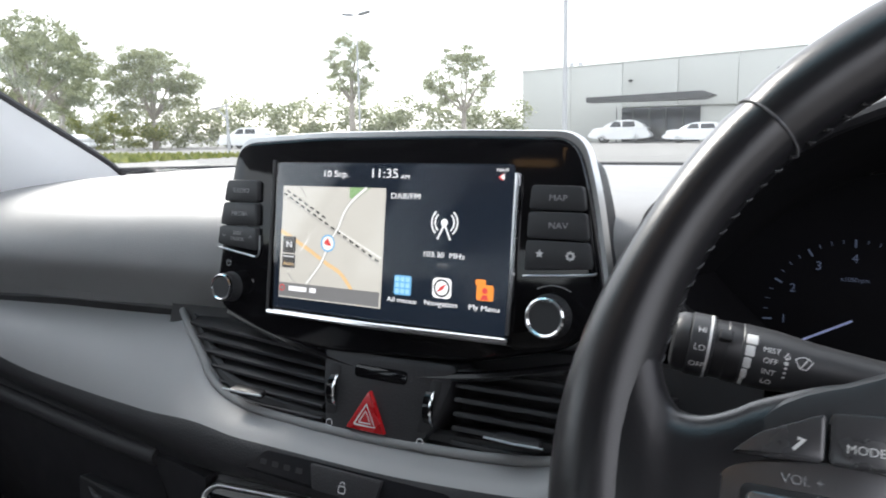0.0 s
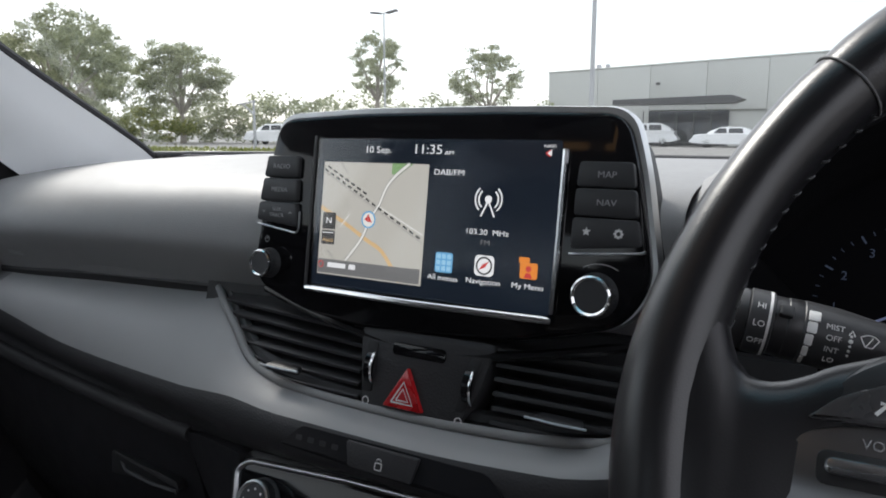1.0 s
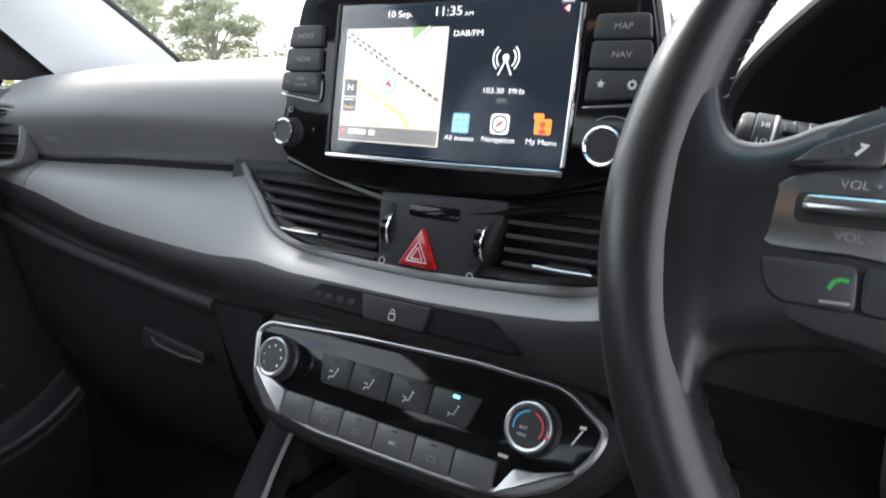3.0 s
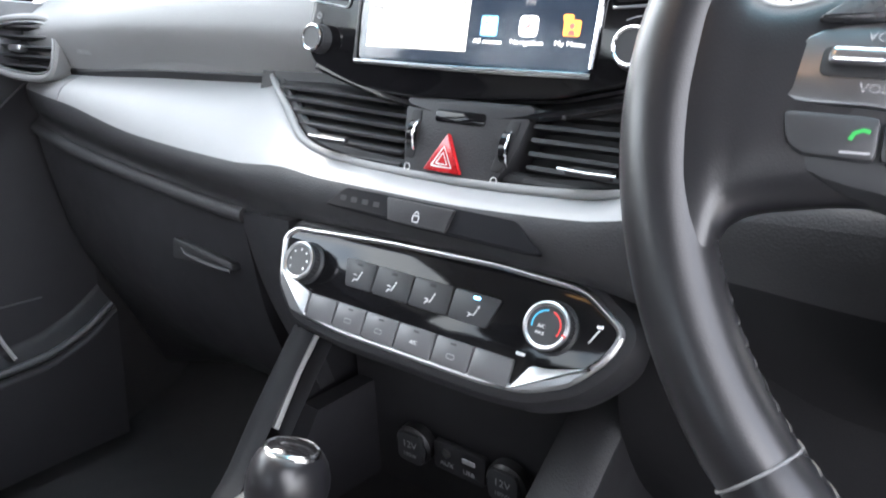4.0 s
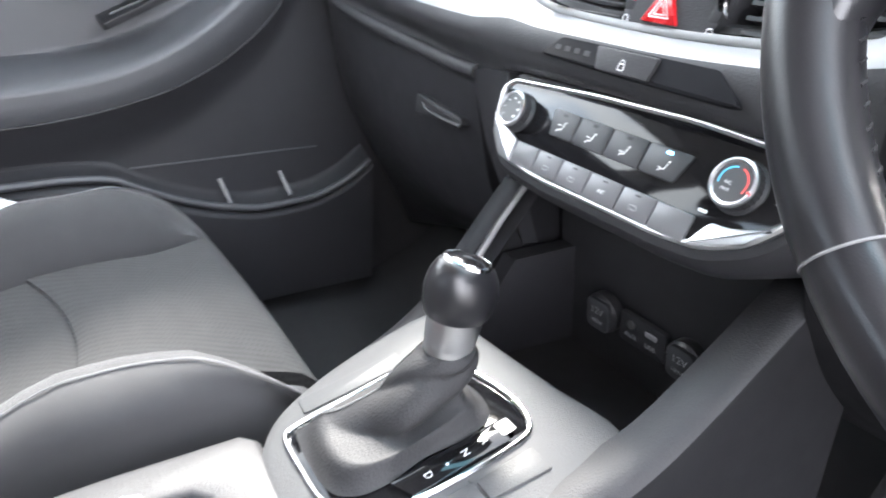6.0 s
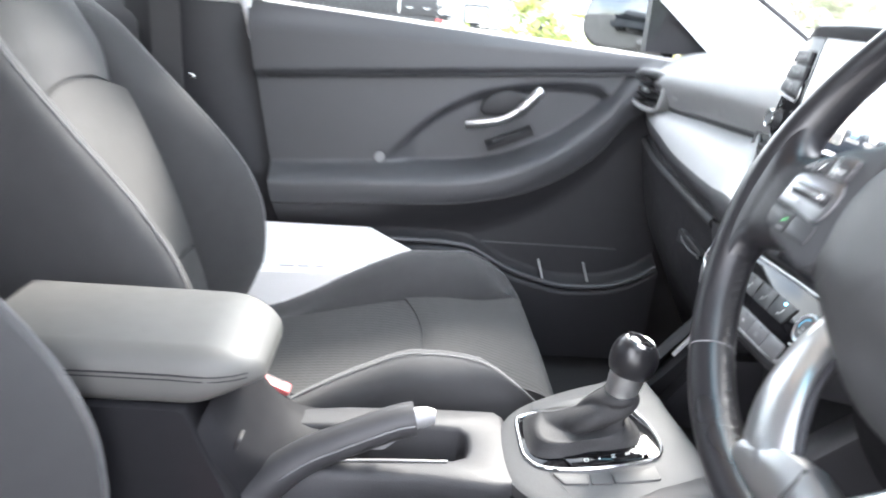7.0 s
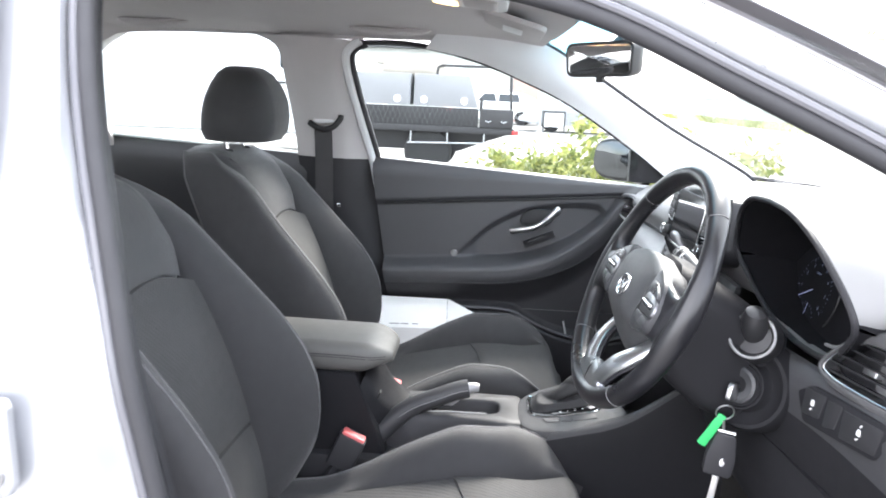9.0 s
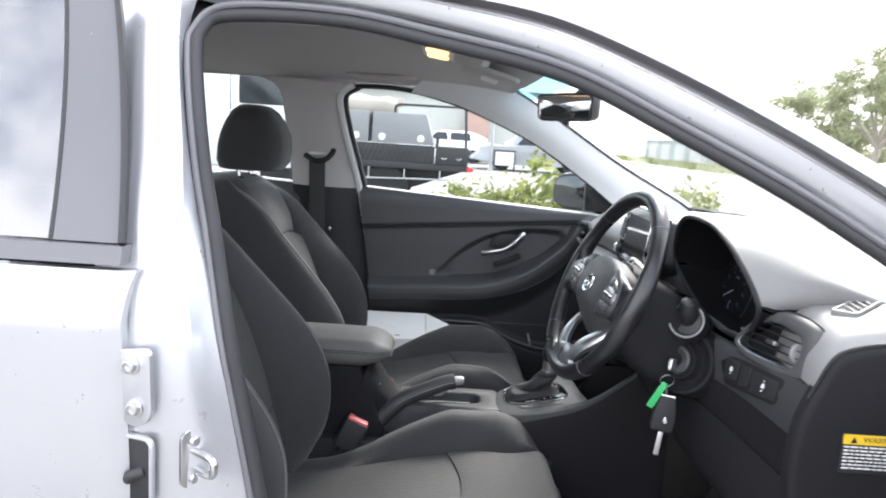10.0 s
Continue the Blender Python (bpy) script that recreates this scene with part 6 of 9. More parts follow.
for k in range(37):
    u = k / 36
    row = []
    for p in base:
        d = p - bc
        ang = math.atan2(d.y, d.x)
        # low skirt first, then a neck up to the collar
        reach = (1 - u) ** 1.35 * (1 - 0.3 * math.sin(math.pi * u))
        lift = 0.22 * smooth(0.0, 0.12, u) + 0.78 * smooth(0.05, 1.0, u) ** 1.15
        c = Vector((bc.x, bc.y, 0)).lerp(Vector((top_c.x, top_c.y, 0)), smooth(0.0, 0.9, u))
        neck = 0.0172 * smooth(0.0, 0.8, u)
        radial = Vector((math.cos(ang), math.sin(ang), 0))
        q = c + Vector((d.x, d.y, 0)) * reach + radial * neck
        z0 = p.z
        q.z = z0 + (top_c.z - z0) * lift
        # draped folds with pinched valleys, deepest on the driver's side
        env = math.sin(math.pi * min(1.0, u * 1.05)) ** 0.7 * (1.2 - 0.95 * u)
        near = 0.25 + 0.75 * smooth(-0.5, 0.8, math.cos(ang + 0.7))
        sweep = 2.7 * u - 0.30 * ang + 0.22 * math.sin(2 * ang + 1.0)
        fold = 2 * abs(math.sin(math.pi * sweep)) ** 0.8 - 1.1 + 0.25 * math.sin(9 * u + 3 * ang)
        q += radial * (0.0066 * env * near * fold)
        q.z += 0.0042 * env * near * math.cos(math.pi * sweep)
        row.append(q)
    rings.append(row)
part("gaiter", loft(rings), BOOT, gs, "black leather gaiter", 75)
ax = Vector((0.0, 0.016, 0.086)).normalized()
KM = Matrix.Translation(top_c) @ ax.to_track_quat("Z", "Y").to_matrix().to_4x4() @ Matrix.Scale(0.88, 4)
bms = bmesh.new()
for off in (-1, 1):
    col_ = [rings[k][(int(nb * 0.965) + off) % nb] + Vector((0, 0, 0.0012)) for k in range(37)]
    for a, b in zip(col_, col_[1:]):
        tube([a.lerp(b, 0.1), a.lerp(b, 0.75)], 0.0006, 5, bm=bms)
part("gaiter_stitching", bms, THREAD, gs, "pale double stitching")
part("collar", lathe([(0.0205, -0.006), (0.0215, -0.003), (0.0205, 0.0), (0.0215, 0.003), (0.0228, 0.014), (0.0236, 0.026), (0.0236, 0.028)], KM), SATIN_METAL, gs, "satin silver collar")
kn = []
for r, z in [(0.0262, 0.029), (0.0285, 0.032), (0.0318, 0.042), (0.0332, 0.053), (0.0328, 0.063), (0.0305, 0.073), (0.0265, 0.081), (0.0225, 0.0855), (0.0215, 0.086)]:
    kn.append([KM @ Vector((r * 0.92 * 0.95 * math.cos(a), r * 0.92 * 1.06 * math.sin(a), 0.027 + (z - 0.029) * 0.86 + 0.10 * r * math.sin(a) * (z - 0.03) / 0.056)) for a in (2 * math.pi * j / 32 for j in range(32))])
part("knob", loft(kn), LEATHER, gs, "black leather knob")
TM = KM @ Matrix.Translation((0, 0, 0.0758)) @ Matrix.Rotation(radians(6), 4, "X")
part("knob_ring", lathe([(0.0212, -0.003), (0.021, 0.001), (0.0195, 0.0024), (0.0178, 0.0018)], TM), CHROME, gs, "chrome ring")
part("knob_cap", lathe([(0.018, 0.0), (0.0177, 0.002), (0.0127, 0.0042), (0.006, 0.0052)], TM), GLOSS, gs, "gloss cap")
ind = part("indicator", prism(softened(on_plinth([(0.034, -0.236), (0.0545, -0.228), (0.0575, -0.150), (0.036, -0.148)]), 0.003), 0.004, PM @ Matrix.Translation((0, 0, 0.0042)), 0.0006), GLOSS, gs, "gear position strip")
part("indicator_window", patch(rounded(0.014, 0.012, 0.002, 2, 0.0455, 0.0545), PM, 0.0046), GREYPRINT, ind)
for t, yy in (("R", -0.166), ("N", -0.182), ("D", -0.212)):
    lettering("gear_letter", t, 0.0082, PM @ Matrix.Translation((0.047, (yy + 0.2) * 1.031, 0.0046)) @ Matrix.Rotation(radians(0), 4, "Z"), WHITE, ind)
part("gear_letter", stroke(on_plinth([(0.0465, -0.197), (0.0485, -0.197)]), 0.0022, PM, 0.0046), WHITE, ind)
cuts_ = [((0.056, -0.253), (0.0775, -0.243), (0.0845, -0.2165), (0.0672, -0.2145)), ((0.0676, -0.2125), (0.0850, -0.2145), (0.0885, -0.1915), (0.0694, -0.191)), ((0.0696, -0.189), (0.0889, -0.1895), (0.0945, -0.1425), (0.0705, -0.1425))]
for pts in cuts_:
    part("console_key", prism(softened(on_plinth(pts), 0.003), 0.006, PM @ Matrix.Translation((0, 0, 0.0022)), 0.0012), PLINTH, gs, "console key")
for yy in (-0.2515, -0.1895):
    part("key_groove", stroke(on_plinth([(0.0542 if yy < -0.2 else 0.066, yy - 0.003), (0.0905, yy + 0.010 if yy < -0.2 else yy)]), 0.0012, PM, 0.0012), SEAM, gs)
part("side_cover", prism(softened(on_plinth([(-0.092, -0.254), (-0.073, -0.256), (-0.069, -0.168), (-0.089, -0.166)]), 0.003), 0.006, PM @ Matrix.Translation((0, 0, 0.0016)), 0.001), PLINTH, gs)

# power sockets in the bin
BM_ = face_frame(0.0, 0.0625, 0.555, -7)
for x, z in ((-0.066, 0.0), (0.038, 0.002)):
    s = thing("power_socket", "round black 12 V power socket with cover", "power socket", "power sockets")
    part("surround", lathe([(0.021, -0.004), (0.021, 0.006), (0.0185, 0.009), (0.017, 0.009), (0.016, 0.004)], BM_ @ Matrix.Translation((x, z, 0.0)), 24), SLAT, s)
    c = part("cover", prism(rounded(0.031, 0.034, 0.008), 0.006, BM_ @ Matrix.Translation((x, z, 0.0125)), 0.002), BUTTON, s, "hinged cover")
    lettering("socket_text", "12V", 0.011, BM_ @ Matrix.Translation((x, z + 0.005, 0.0128)), GREYPRINT, c)
    lettering("socket_text", "180W", 0.0065, BM_ @ Matrix.Translation((x, z - 0.007, 0.0128)), GREYPRINT, c)
us = thing("media_sockets", "small black panel with AUX and USB sockets", "socket panel")
part("plate", prism(rounded(0.058, 0.032, 0.004), 0.006, BM_ @ Matrix.Translation((-0.014, 0.0, 0.004)), 0.001), SLAT, us)
part("aux_hole", lathe([(0.0045, 0), (0.0045, 0.0012), (0.0028, 0.0012)], BM_ @ Matrix.Translation((-0.028, 0.006, 0.004)), 16), STEEL, us)
part("usb_slot", prism(rounded(0.014, 0.0055, 0.0008), 0.002, BM_ @ Matrix.Translation((-0.003, 0.006, 0.0048)), 0.0003), GREYPRINT, us)
lettering("socket_text", "AUX", 0.0075, BM_ @ Matrix.Translation((-0.028, -0.007, 0.0043)), GREYPRINT, us)
lettering("socket_text", "USB", 0.0075, BM_ @ Matrix.Translation((-0.003, -0.007, 0.0043)), GREYPRINT, us)

# hand brake
hb = thing("hand_brake", "grey hand brake lever with silver button, pulled down", "hand brake")
HP = [(0.060, -0.655, 0.405), (0.058, -0.63, 0.440), (0.054, -0.60, 0.480), (0.048, -0.565, 0.514), (0.041, -0.53, 0.538), (0.034, -0.48, 0.560), (0.027, -0.435, 0.577), (0.024, -0.412, 0.582)]
hf = spline(HP, 5, False)
part("grip", tube(hf, [0.0265 - 0.0065 * smooth(0.0, 0.75, k / (len(hf) - 1)) for k in range(len(hf))], 18, flat=0.98), GRIP, hb, "dark vinyl grip")
part("lever_bracket", prism(softened([(-0.462, 0.552), (-0.432, 0.562), (-0.430, 0.555), (-0.445, 0.541), (-0.464, 0.540)], 0.003), 0.006, Matrix.Translation((0.030, 0, 0)) @ Matrix.Rotation(radians(90), 4, "Z") @ Matrix.Rotation(radians(90), 4, "X"), 0.002), DULL_METAL, hb, "grey lever bracket")
part("button", tube([(0.024, -0.414, 0.582), (0.022, -0.398, 0.5845), (0.021, -0.390, 0.584)], [0.0125, 0.0115, 0.009], 14), DULL_METAL, hb, "satin silver release button")
part("grip_seam", tube([(p[0] + 0.0205, p[1], p[2] + 0.003) for p in hf[8:]], 0.0012, 6), THREAD, hb)

# cheeks that join the heater pod to the glovebox and knee panel
for top_l, bot_l in (([(-0.25, 0.008, 0.764), (-0.20, -0.008, 0.774), (-0.145, -0.026, 0.782)], [(-0.215, 0.07, 0.58), (-0.185, 0.045, 0.58), (-0.155, 0.02, 0.60)]),):
    ta, ba = spline(top_l, 6, False), spline(bot_l, 6, False)
    k_ = len(ta) - 1
    part("console_cheek", sheet(lambda u, v: ta[round(u * k_)].lerp(ba[round(u * k_)], v) + Vector((0, -0.012 * math.sin(math.pi * v), 0)), k_, 10, (0, 0.02, 0)), DASH_LOW, con, "charcoal console cheek")
part("kick_panel", sheet(lambda u, v: (-0.738, 0.085 + 0.4 * u, 0.27 + 0.56 * v), 4, 4, (-0.02, 0, 0)), CARPET, shell, "dark carpeted kick panel")
part("kick_panel", sheet(lambda u, v: (0.745, 0.12 + 0.38 * u, 0.27 + 0.5 * v), 4, 4, (0.012, 0, 0)), CARPET, shell, "dark carpeted kick panel")


# ---- steering wheel ----
sw = thing("steering_wheel", "black leather steering wheel with silver lower spoke and grey hub", "steering wheel")
WM = face_frame(0.3975, -0.150, 0.940, 25.8, 2.5)
# the rim leans a little less than the hub
RIM = face_frame(0.3953, -0.1475, 0.9327, 22.5, 5.75)
WR = 0.1847


def wheel(u, v, w):
    """A point of the wheel: on the hub's plane in the middle, on the rim's plane further out."""
    k = smooth(0.12, 0.17, math.hypot(u, v))
    return (WM @ Vector((u, v, w))).lerp(RIM @ Vector((u, v, w)), k)


def rim_point(deg, r=WR, w=0.0):
    a = radians(deg)
    return RIM @ Vector((r * math.cos(a), r * math.sin(a), w))


# leather rim in four stitched sections; thumb swells where the spokes meet it
def rim_radius(deg):
    d = deg % 360
    swell = 0.0
    for c in (150, 30):
        swell -= 0.0022 * math.exp(-((d - c) / 17.0) ** 2)
    for c in (180, 0, 360):
        swell += 0.0012 * math.exp(-((d - c) / 16.0) ** 2)
    return 0.0150 + swell


for a0, a1 in ((-52, 46), (46, 137), (137, 224), (224, 308)):
    n = 30
    path = [rim_point(a0 + (a1 - a0) * k / n) for k in range(n + 1)]
    rad = [rim_radius(a0 + (a1 - a0) * k / n) * (0.965 if k in (0, n) else 1.0) for k in range(n + 1)]
    nrm = RIM.to_3x3() @ Vector((0, 0, 1))
    part("rim_section", tube(path, rad, 20, flat=1.14, up=nrm), LEATHER, sw, "black leather rim section")
for a in (46, 137, 224, 308):
    ring = [rim_point(a, WR + rim_radius(a) * 0.99 * math.cos(b), 1.14 * rim_radius(a) * 0.99 * math.sin(b)) for b in (2 * math.pi * k / 28 for k in range(28))]
    part("rim_joint", tube(ring, 0.0005, 6, True), THREAD, sw, "pale seam between rim sections")
# stitches along the inside of the rim
bms = bmesh.new()
for k in range(150):
    a = 2.4 * k
    r_in = WR - rim_radius(a) * 0.965
    tube([rim_point(a, r_in, -0.0035), rim_point(a + 0.7, r_in - 0.0004, 0.0), rim_point(a + 1.4, r_in, 0.0035)], 0.0007, 5, bm=bms)
part("rim_stitching", bms, SEAM, sw, "black stitching inside the rim")["kind"] = "stuff"
# hub
HC = (-0.004, -0.012)
hub_o = spline([(-0.078, 0.046), (0.0, 0.061), (0.078, 0.046), (0.097, 0.018), (0.090, -0.028), (0.066, -0.066), (0.034, -0.096), (-0.034, -0.096), (-0.066, -0.066), (-0.090, -0.028), (-0.097, 0.018)], 5)
hub_o = [(p[0] + HC[0], p[1] + HC[1]) for p in hub_o]
hub_rows = []
for k, w in ((0.9, -0.042), (0.985, -0.036), (1.0, -0.028), (1.0, -0.004), (0.985, 0.004), (0.95, 0.009), (0.85, 0.0135), (0.7, 0.017), (0.55, 0.0192), (0.35, 0.0204), (0.12, 0.021)):
    row = []
    for x, y in hub_o:
        x, y = HC[0] + (x - HC[0]) * k, HC[1] + (y - HC[1]) * k
        fall = max(0.0, -0.046 - y)
        row.append(WM @ Vector((x, y, w - 0.86 * fall * fall / (fall + 0.005))))
    hub_rows.append(row)
part("airbag_cover", loft(hub_rows), HUB, sw, "grey airbag cover")
EM = WM @ Matrix.Translation((0.004, -0.017, 0.0205))
part("emblem_ring", tube([EM @ Vector((0.0215 * math.cos(a), 0.0155 * math.sin(a), 0.001)) for a in (2 * math.pi * k / 40 for k in range(40))], 0.0021, 8, True), CHROME, sw, "chrome oval emblem")
part("emblem_bar", tube([EM @ Vector(p) for p in ((-0.010, -0.009, 0.001), (-0.0075, 0.004, 0.0022), (-0.004, 0.008, 0.0022))], 0.002, 8), CHROME, sw)
part("emblem_bar", tube([EM @ Vector(p) for p in ((0.004, -0.008, 0.0022), (0.0075, -0.004, 0.0022), (0.010, 0.009, 0.001))], 0.002, 8), CHROME, sw)
part("emblem_bar", tube([EM @ Vector(p) for p in ((-0.007, -0.001, 0.0022), (0.0, 0.0012, 0.0026), (0.007, 0.001, 0.0022))], 0.0017, 8), CHROME, sw)
# side spokes with button pods
for s in (-1, 1):
    def side(p):
        return (s * p[0], p[1])
    SPOKE = [(0.086, 0.034, -0.050, 0.010, 0.000), (0.110, 0.031, -0.050, 0.012, 0.001), (0.130, 0.026, -0.049, 0.0128, 0.001), (0.137, 0.0245, -0.049, 0.0134, 0.001), (0.1435, 0.022, -0.049, 0.0138, 0.001), (0.151, 0.0208, -0.050, 0.0142, 0.001), (0.158, 0.0225, -0.053, 0.0148, 0.0005), (0.163, 0.0275, -0.057, 0.0152, 0.0), (0.168, 0.037, -0.066, 0.0156, 0.0), (0.176, 0.056, -0.084, 0.0154, 0.0), (0.184, 0.078, -0.100, 0.0138, 0.0)]
    rings = []
    for k in range(29):
        u = 0.086 + (0.184 - 0.086) * k / 28
        hi, lo_, th, off = lerp_table(SPOKE, u)
        row = []
        for j in range(28):
            a = 2 * math.pi * j / 28
            ca, sa = math.cos(a), math.sin(a)
            v = (hi + lo_) / 2 + (hi - lo_) / 2 * math.copysign(abs(ca) ** 0.62, ca)
            # the far end follows the curve of the rim
            ub = u if u < 0.15 else u - (1 - math.sqrt(max(0.0, 1 - (v / 0.19) ** 2))) * 0.18 * smooth(0.15, 0.175, u)
            row.append(wheel(s * ub, v, off + th * math.copysign(abs(sa) ** 0.75, sa)))
        rings.append(row)
    part("side_spoke", loft(rings), LEATHER, sw, "black leather side spoke", 60)
    plate = spline([side(p) for p in [(0.080, 0.034), (0.112, 0.030), (0.134, 0.019), (0.147, -0.002), (0.150, -0.022), (0.144, -0.042), (0.118, -0.050), (0.080, -0.048)]], 4)
    pod = part("switch_pod", prism(plate, 0.016, WM @ Matrix.Translation((0, 0, 0.0135)), 0.006), BUTTON, sw, "charcoal switch pod")
    PW = WM @ Matrix.Translation((s * 0.001, 0.003, 0.0030))
    PV = WM @ Matrix.Translation((s * 0.004, 0.003, 0.0030))
    PU = WM @ Matrix.Translation((s * 0.004, 0.001, 0.0030))
    inner = spline([side(p) for p in [(0.094, 0.0), (0.132, -0.001), (0.146, -0.011), (0.145, -0.025), (0.12, -0.0265), (0.094, -0.0265)]], 4)
    part("pod_inlay", prism(inner, 0.004, PV @ Matrix.Translation((0, 0, 0.0125)), 0.001), SATIN_BUTTON, pod, "satin grey inlay")
    for pts in ([(0.094, 0.020), (0.1125, 0.0185), (0.1125, 0.003), (0.094, 0.003)], [(0.1135, 0.0183), (0.132, 0.0095), (0.140, 0.002), (0.1135, 0.003)]):
        part("upper_key", prism(softened([side(p) for p in pts], 0.002, 2), 0.005, PU @ Matrix.Translation((0, 0, 0.0145)), 0.0012), KEY_GREY, pod, "dark upper key")
    for pts in ([(0.094, -0.0295), (0.1185, -0.0295), (0.1180, -0.0435), (0.094, -0.0440)], [(0.1195, -0.0295), (0.1465, -0.0295), (0.1435, -0.0400), (0.1390, -0.0430), (0.1188, -0.0435)]):
        part("lower_key", prism(softened([side(p) for p in pts], 0.0025, 2), 0.005, PW @ Matrix.Translation((0, 0, 0.0128)), 0.0012), BUTTON, pod, "dark grey lower key")
    part("roller_slot", prism(softened([side(p) for p in [(0.096, -0.008), (0.136, -0.008), (0.136, -0.018), (0.096, -0.018)]], 0.003), 0.002, PV @ Matrix.Translation((0, 0, 0.0129)), 0.0004), SEAM, pod)
    part("roller", block((0.034, 0.0052, 0.008), PV @ Matrix.Translation((*side((0.117, -0.0125)), 0.0140)), 0.002), CHROME, pod, "bright roller bar")
    if s < 0:
        lettering("pod_text", "VOL +", 0.0042, PV @ Matrix.Translation((-0.119, -0.0048, 0.0127)), GREYPRINT, pod)
        lettering("pod_text", "VOL -", 0.0042, PV @ Matrix.Translation((-0.119, -0.0212, 0.0127)), GREYPRINT, pod)
        PHONE = glow("phone_green", (0.05, 0.5, 0.12), 0.14)
        part("phone_mark", stroke([(-0.1265, -0.0375), (-0.1255, -0.0352), (-0.1235, -0.0342), (-0.1215, -0.0346)], 0.0013, PW, 0.0130), PHONE, pod, "green call mark")
        part("phone_bar", stroke([(-0.1285, -0.0415), (-0.1205, -0.0412)], 0.0008, PW, 0.0130), GREYPRINT, pod)
        part("voice_mark", stroke([(-0.122, 0.006), (-0.119, 0.0095), (-0.121, 0.0095)], 0.0011, PU, 0.0147), WHITE, pod)
        lettering("pod_text", "MODE", 0.0036, PU @ Matrix.Translation((-0.103, 0.0085, 0.0147)), WHITE, pod)
# silver lower spoke: a split V from the rim up to the hub
nrm = WM.to_3x3() @ Vector((0, 0, 1))
part("silver_foot", prism(spline([(-0.050, -0.168), (0.0, -0.176), (0.050, -0.168), (0.050, -0.150), (0.0, -0.134), (-0.050, -0.150)], 4), 0.014, RIM @ Matrix.Translation((0, 0, 0.011)), 0.006), SATIN_METAL, sw, "satin silver spoke foot")
part("foot_split", tube([RIM @ Vector(p) for p in ((0.0, -0.176, 0.0095), (0.0, -0.155, 0.0122), (0.0, -0.136, 0.0095))], 0.0012, 6), SEAM, sw)
for s in (-1, 1):
    arm_p = [wheel(*p) for p in ((s * 0.024, -0.164, 0.002), (s * 0.040, -0.146, -0.001), (s * 0.058, -0.122, -0.010), (s * 0.073, -0.098, -0.022), (s * 0.082, -0.072, -0.034), (s * 0.086, -0.052, -0.042))]
    fine = spline(arm_p, 6, False)
    k_ = len(fine) - 1
    part("silver_arm", tube(fine, [0.0205 - 0.005 * i / k_ for i in range(k_ + 1)], 16, flat=0.42, up=nrm), SATIN_METAL, sw, "satin silver arm")
    part("arm_liner", tube([v + nrm * -0.007 for v in fine], [0.0215 - 0.005 * i / k_ for i in range(k_ + 1)], 12, flat=0.4, up=nrm), DASH_LOW, sw, "black spoke backing")

# ---- steering column with stalks and ignition ----
col = thing("steering_column", "charcoal steering column shroud with ignition barrel", "steering column")
axis = WM.to_3x3() @ Vector((0, 0, -1))
up_v = WM.to_3x3() @ Vector((0, 1, 0))
rings = []
for d, wx, hz_, dz in ((0.022, 0.046, 0.046, -0.004), (0.030, 0.066, 0.062, -0.008), (0.06, 0.084, 0.074, -0.018), (0.10, 0.09, 0.08, -0.028), (0.15, 0.092, 0.084, -0.036), (0.21, 0.086, 0.08, -0.04)):
    c = WM @ Vector((-0.005, dz, -d))
    rings.append([c + Vector((p[0], 0, 0)) + up_v * p[1] for p in rounded(2 * wx, 2 * hz_, 0.035, 6)])
part("shroud", loft(rings), SHADED_BLACK, col, "charcoal shroud")
IG = Matrix.Translation((0.476, -0.012, 0.814)) @ (Vector((0.62, -0.70, 0.22))).to_track_quat("Z", "Y").to_matrix().to_4x4()
part("ignition_cone", lathe([(0.070, -0.05), (0.066, -0.018), (0.063, -0.0125), (0.058, -0.012), (0.052, -0.018), (0.040, -0.021), (0.036, -0.016), (0.034, -0.003), (0.031, 0.001), (0.028, 0.0)], IG, 40), SHADED_BLACK, col, "charcoal ignition surround")
part("ignition_ring", tube([IG @ Vector((0.0345 * math.cos(a), 0.0345 * math.sin(a), -0.0015)) for a in (2 * math.pi * k / 36 for k in range(36))], 0.0020, 8, True), SHADED_BLACK, col, "dark ignition ring")
part("ignition_barrel", lathe([(0.027, -0.004), (0.0265, 0.0045), (0.022, 0.0065), (0.012, 0.004), (0.011, -0.002)], IG, 28), BUTTON, col, "black ignition ring")
rim_knob = Matrix.Translation((0.490, -0.0095, 0.8925)) @ (Vector((0.75, -0.52, 0.32))).to_track_quat("Z", "Y").to_matrix().to_4x4()
part("stalk_boot", lathe([(0.036, -0.03), (0.0325, -0.002), (0.0285, -0.002), (0.024, -0.010)], rim_knob, 32), SLAT, col, "dark stalk collar")
part("stalk_ring", tube([rim_knob @ Vector((0.0305 * math.cos(a), 0.0305 * math.sin(a), 0.0)) for a in (2 * math.pi * k / 36 for k in range(36))], 0.0024, 8, True), DASH, col, "grey ring round the stalk")
part("dark_lever", tube([(0.470, 0.002, 0.884), (0.480, -0.004, 0.904), (0.488, -0.008, 0.918), (0.493, -0.009, 0.928), (0.495, -0.009, 0.932)], [0.016, 0.0185, 0.0185, 0.014, 0.005], 18), SLAT, col, "black indicator stalk end")
part("tilt_lever", tube([(0.452, -0.125, 0.842), (0.466, -0.118, 0.843), (0.476, -0.108, 0.846)], 0.0035, 8), CHROME, col)

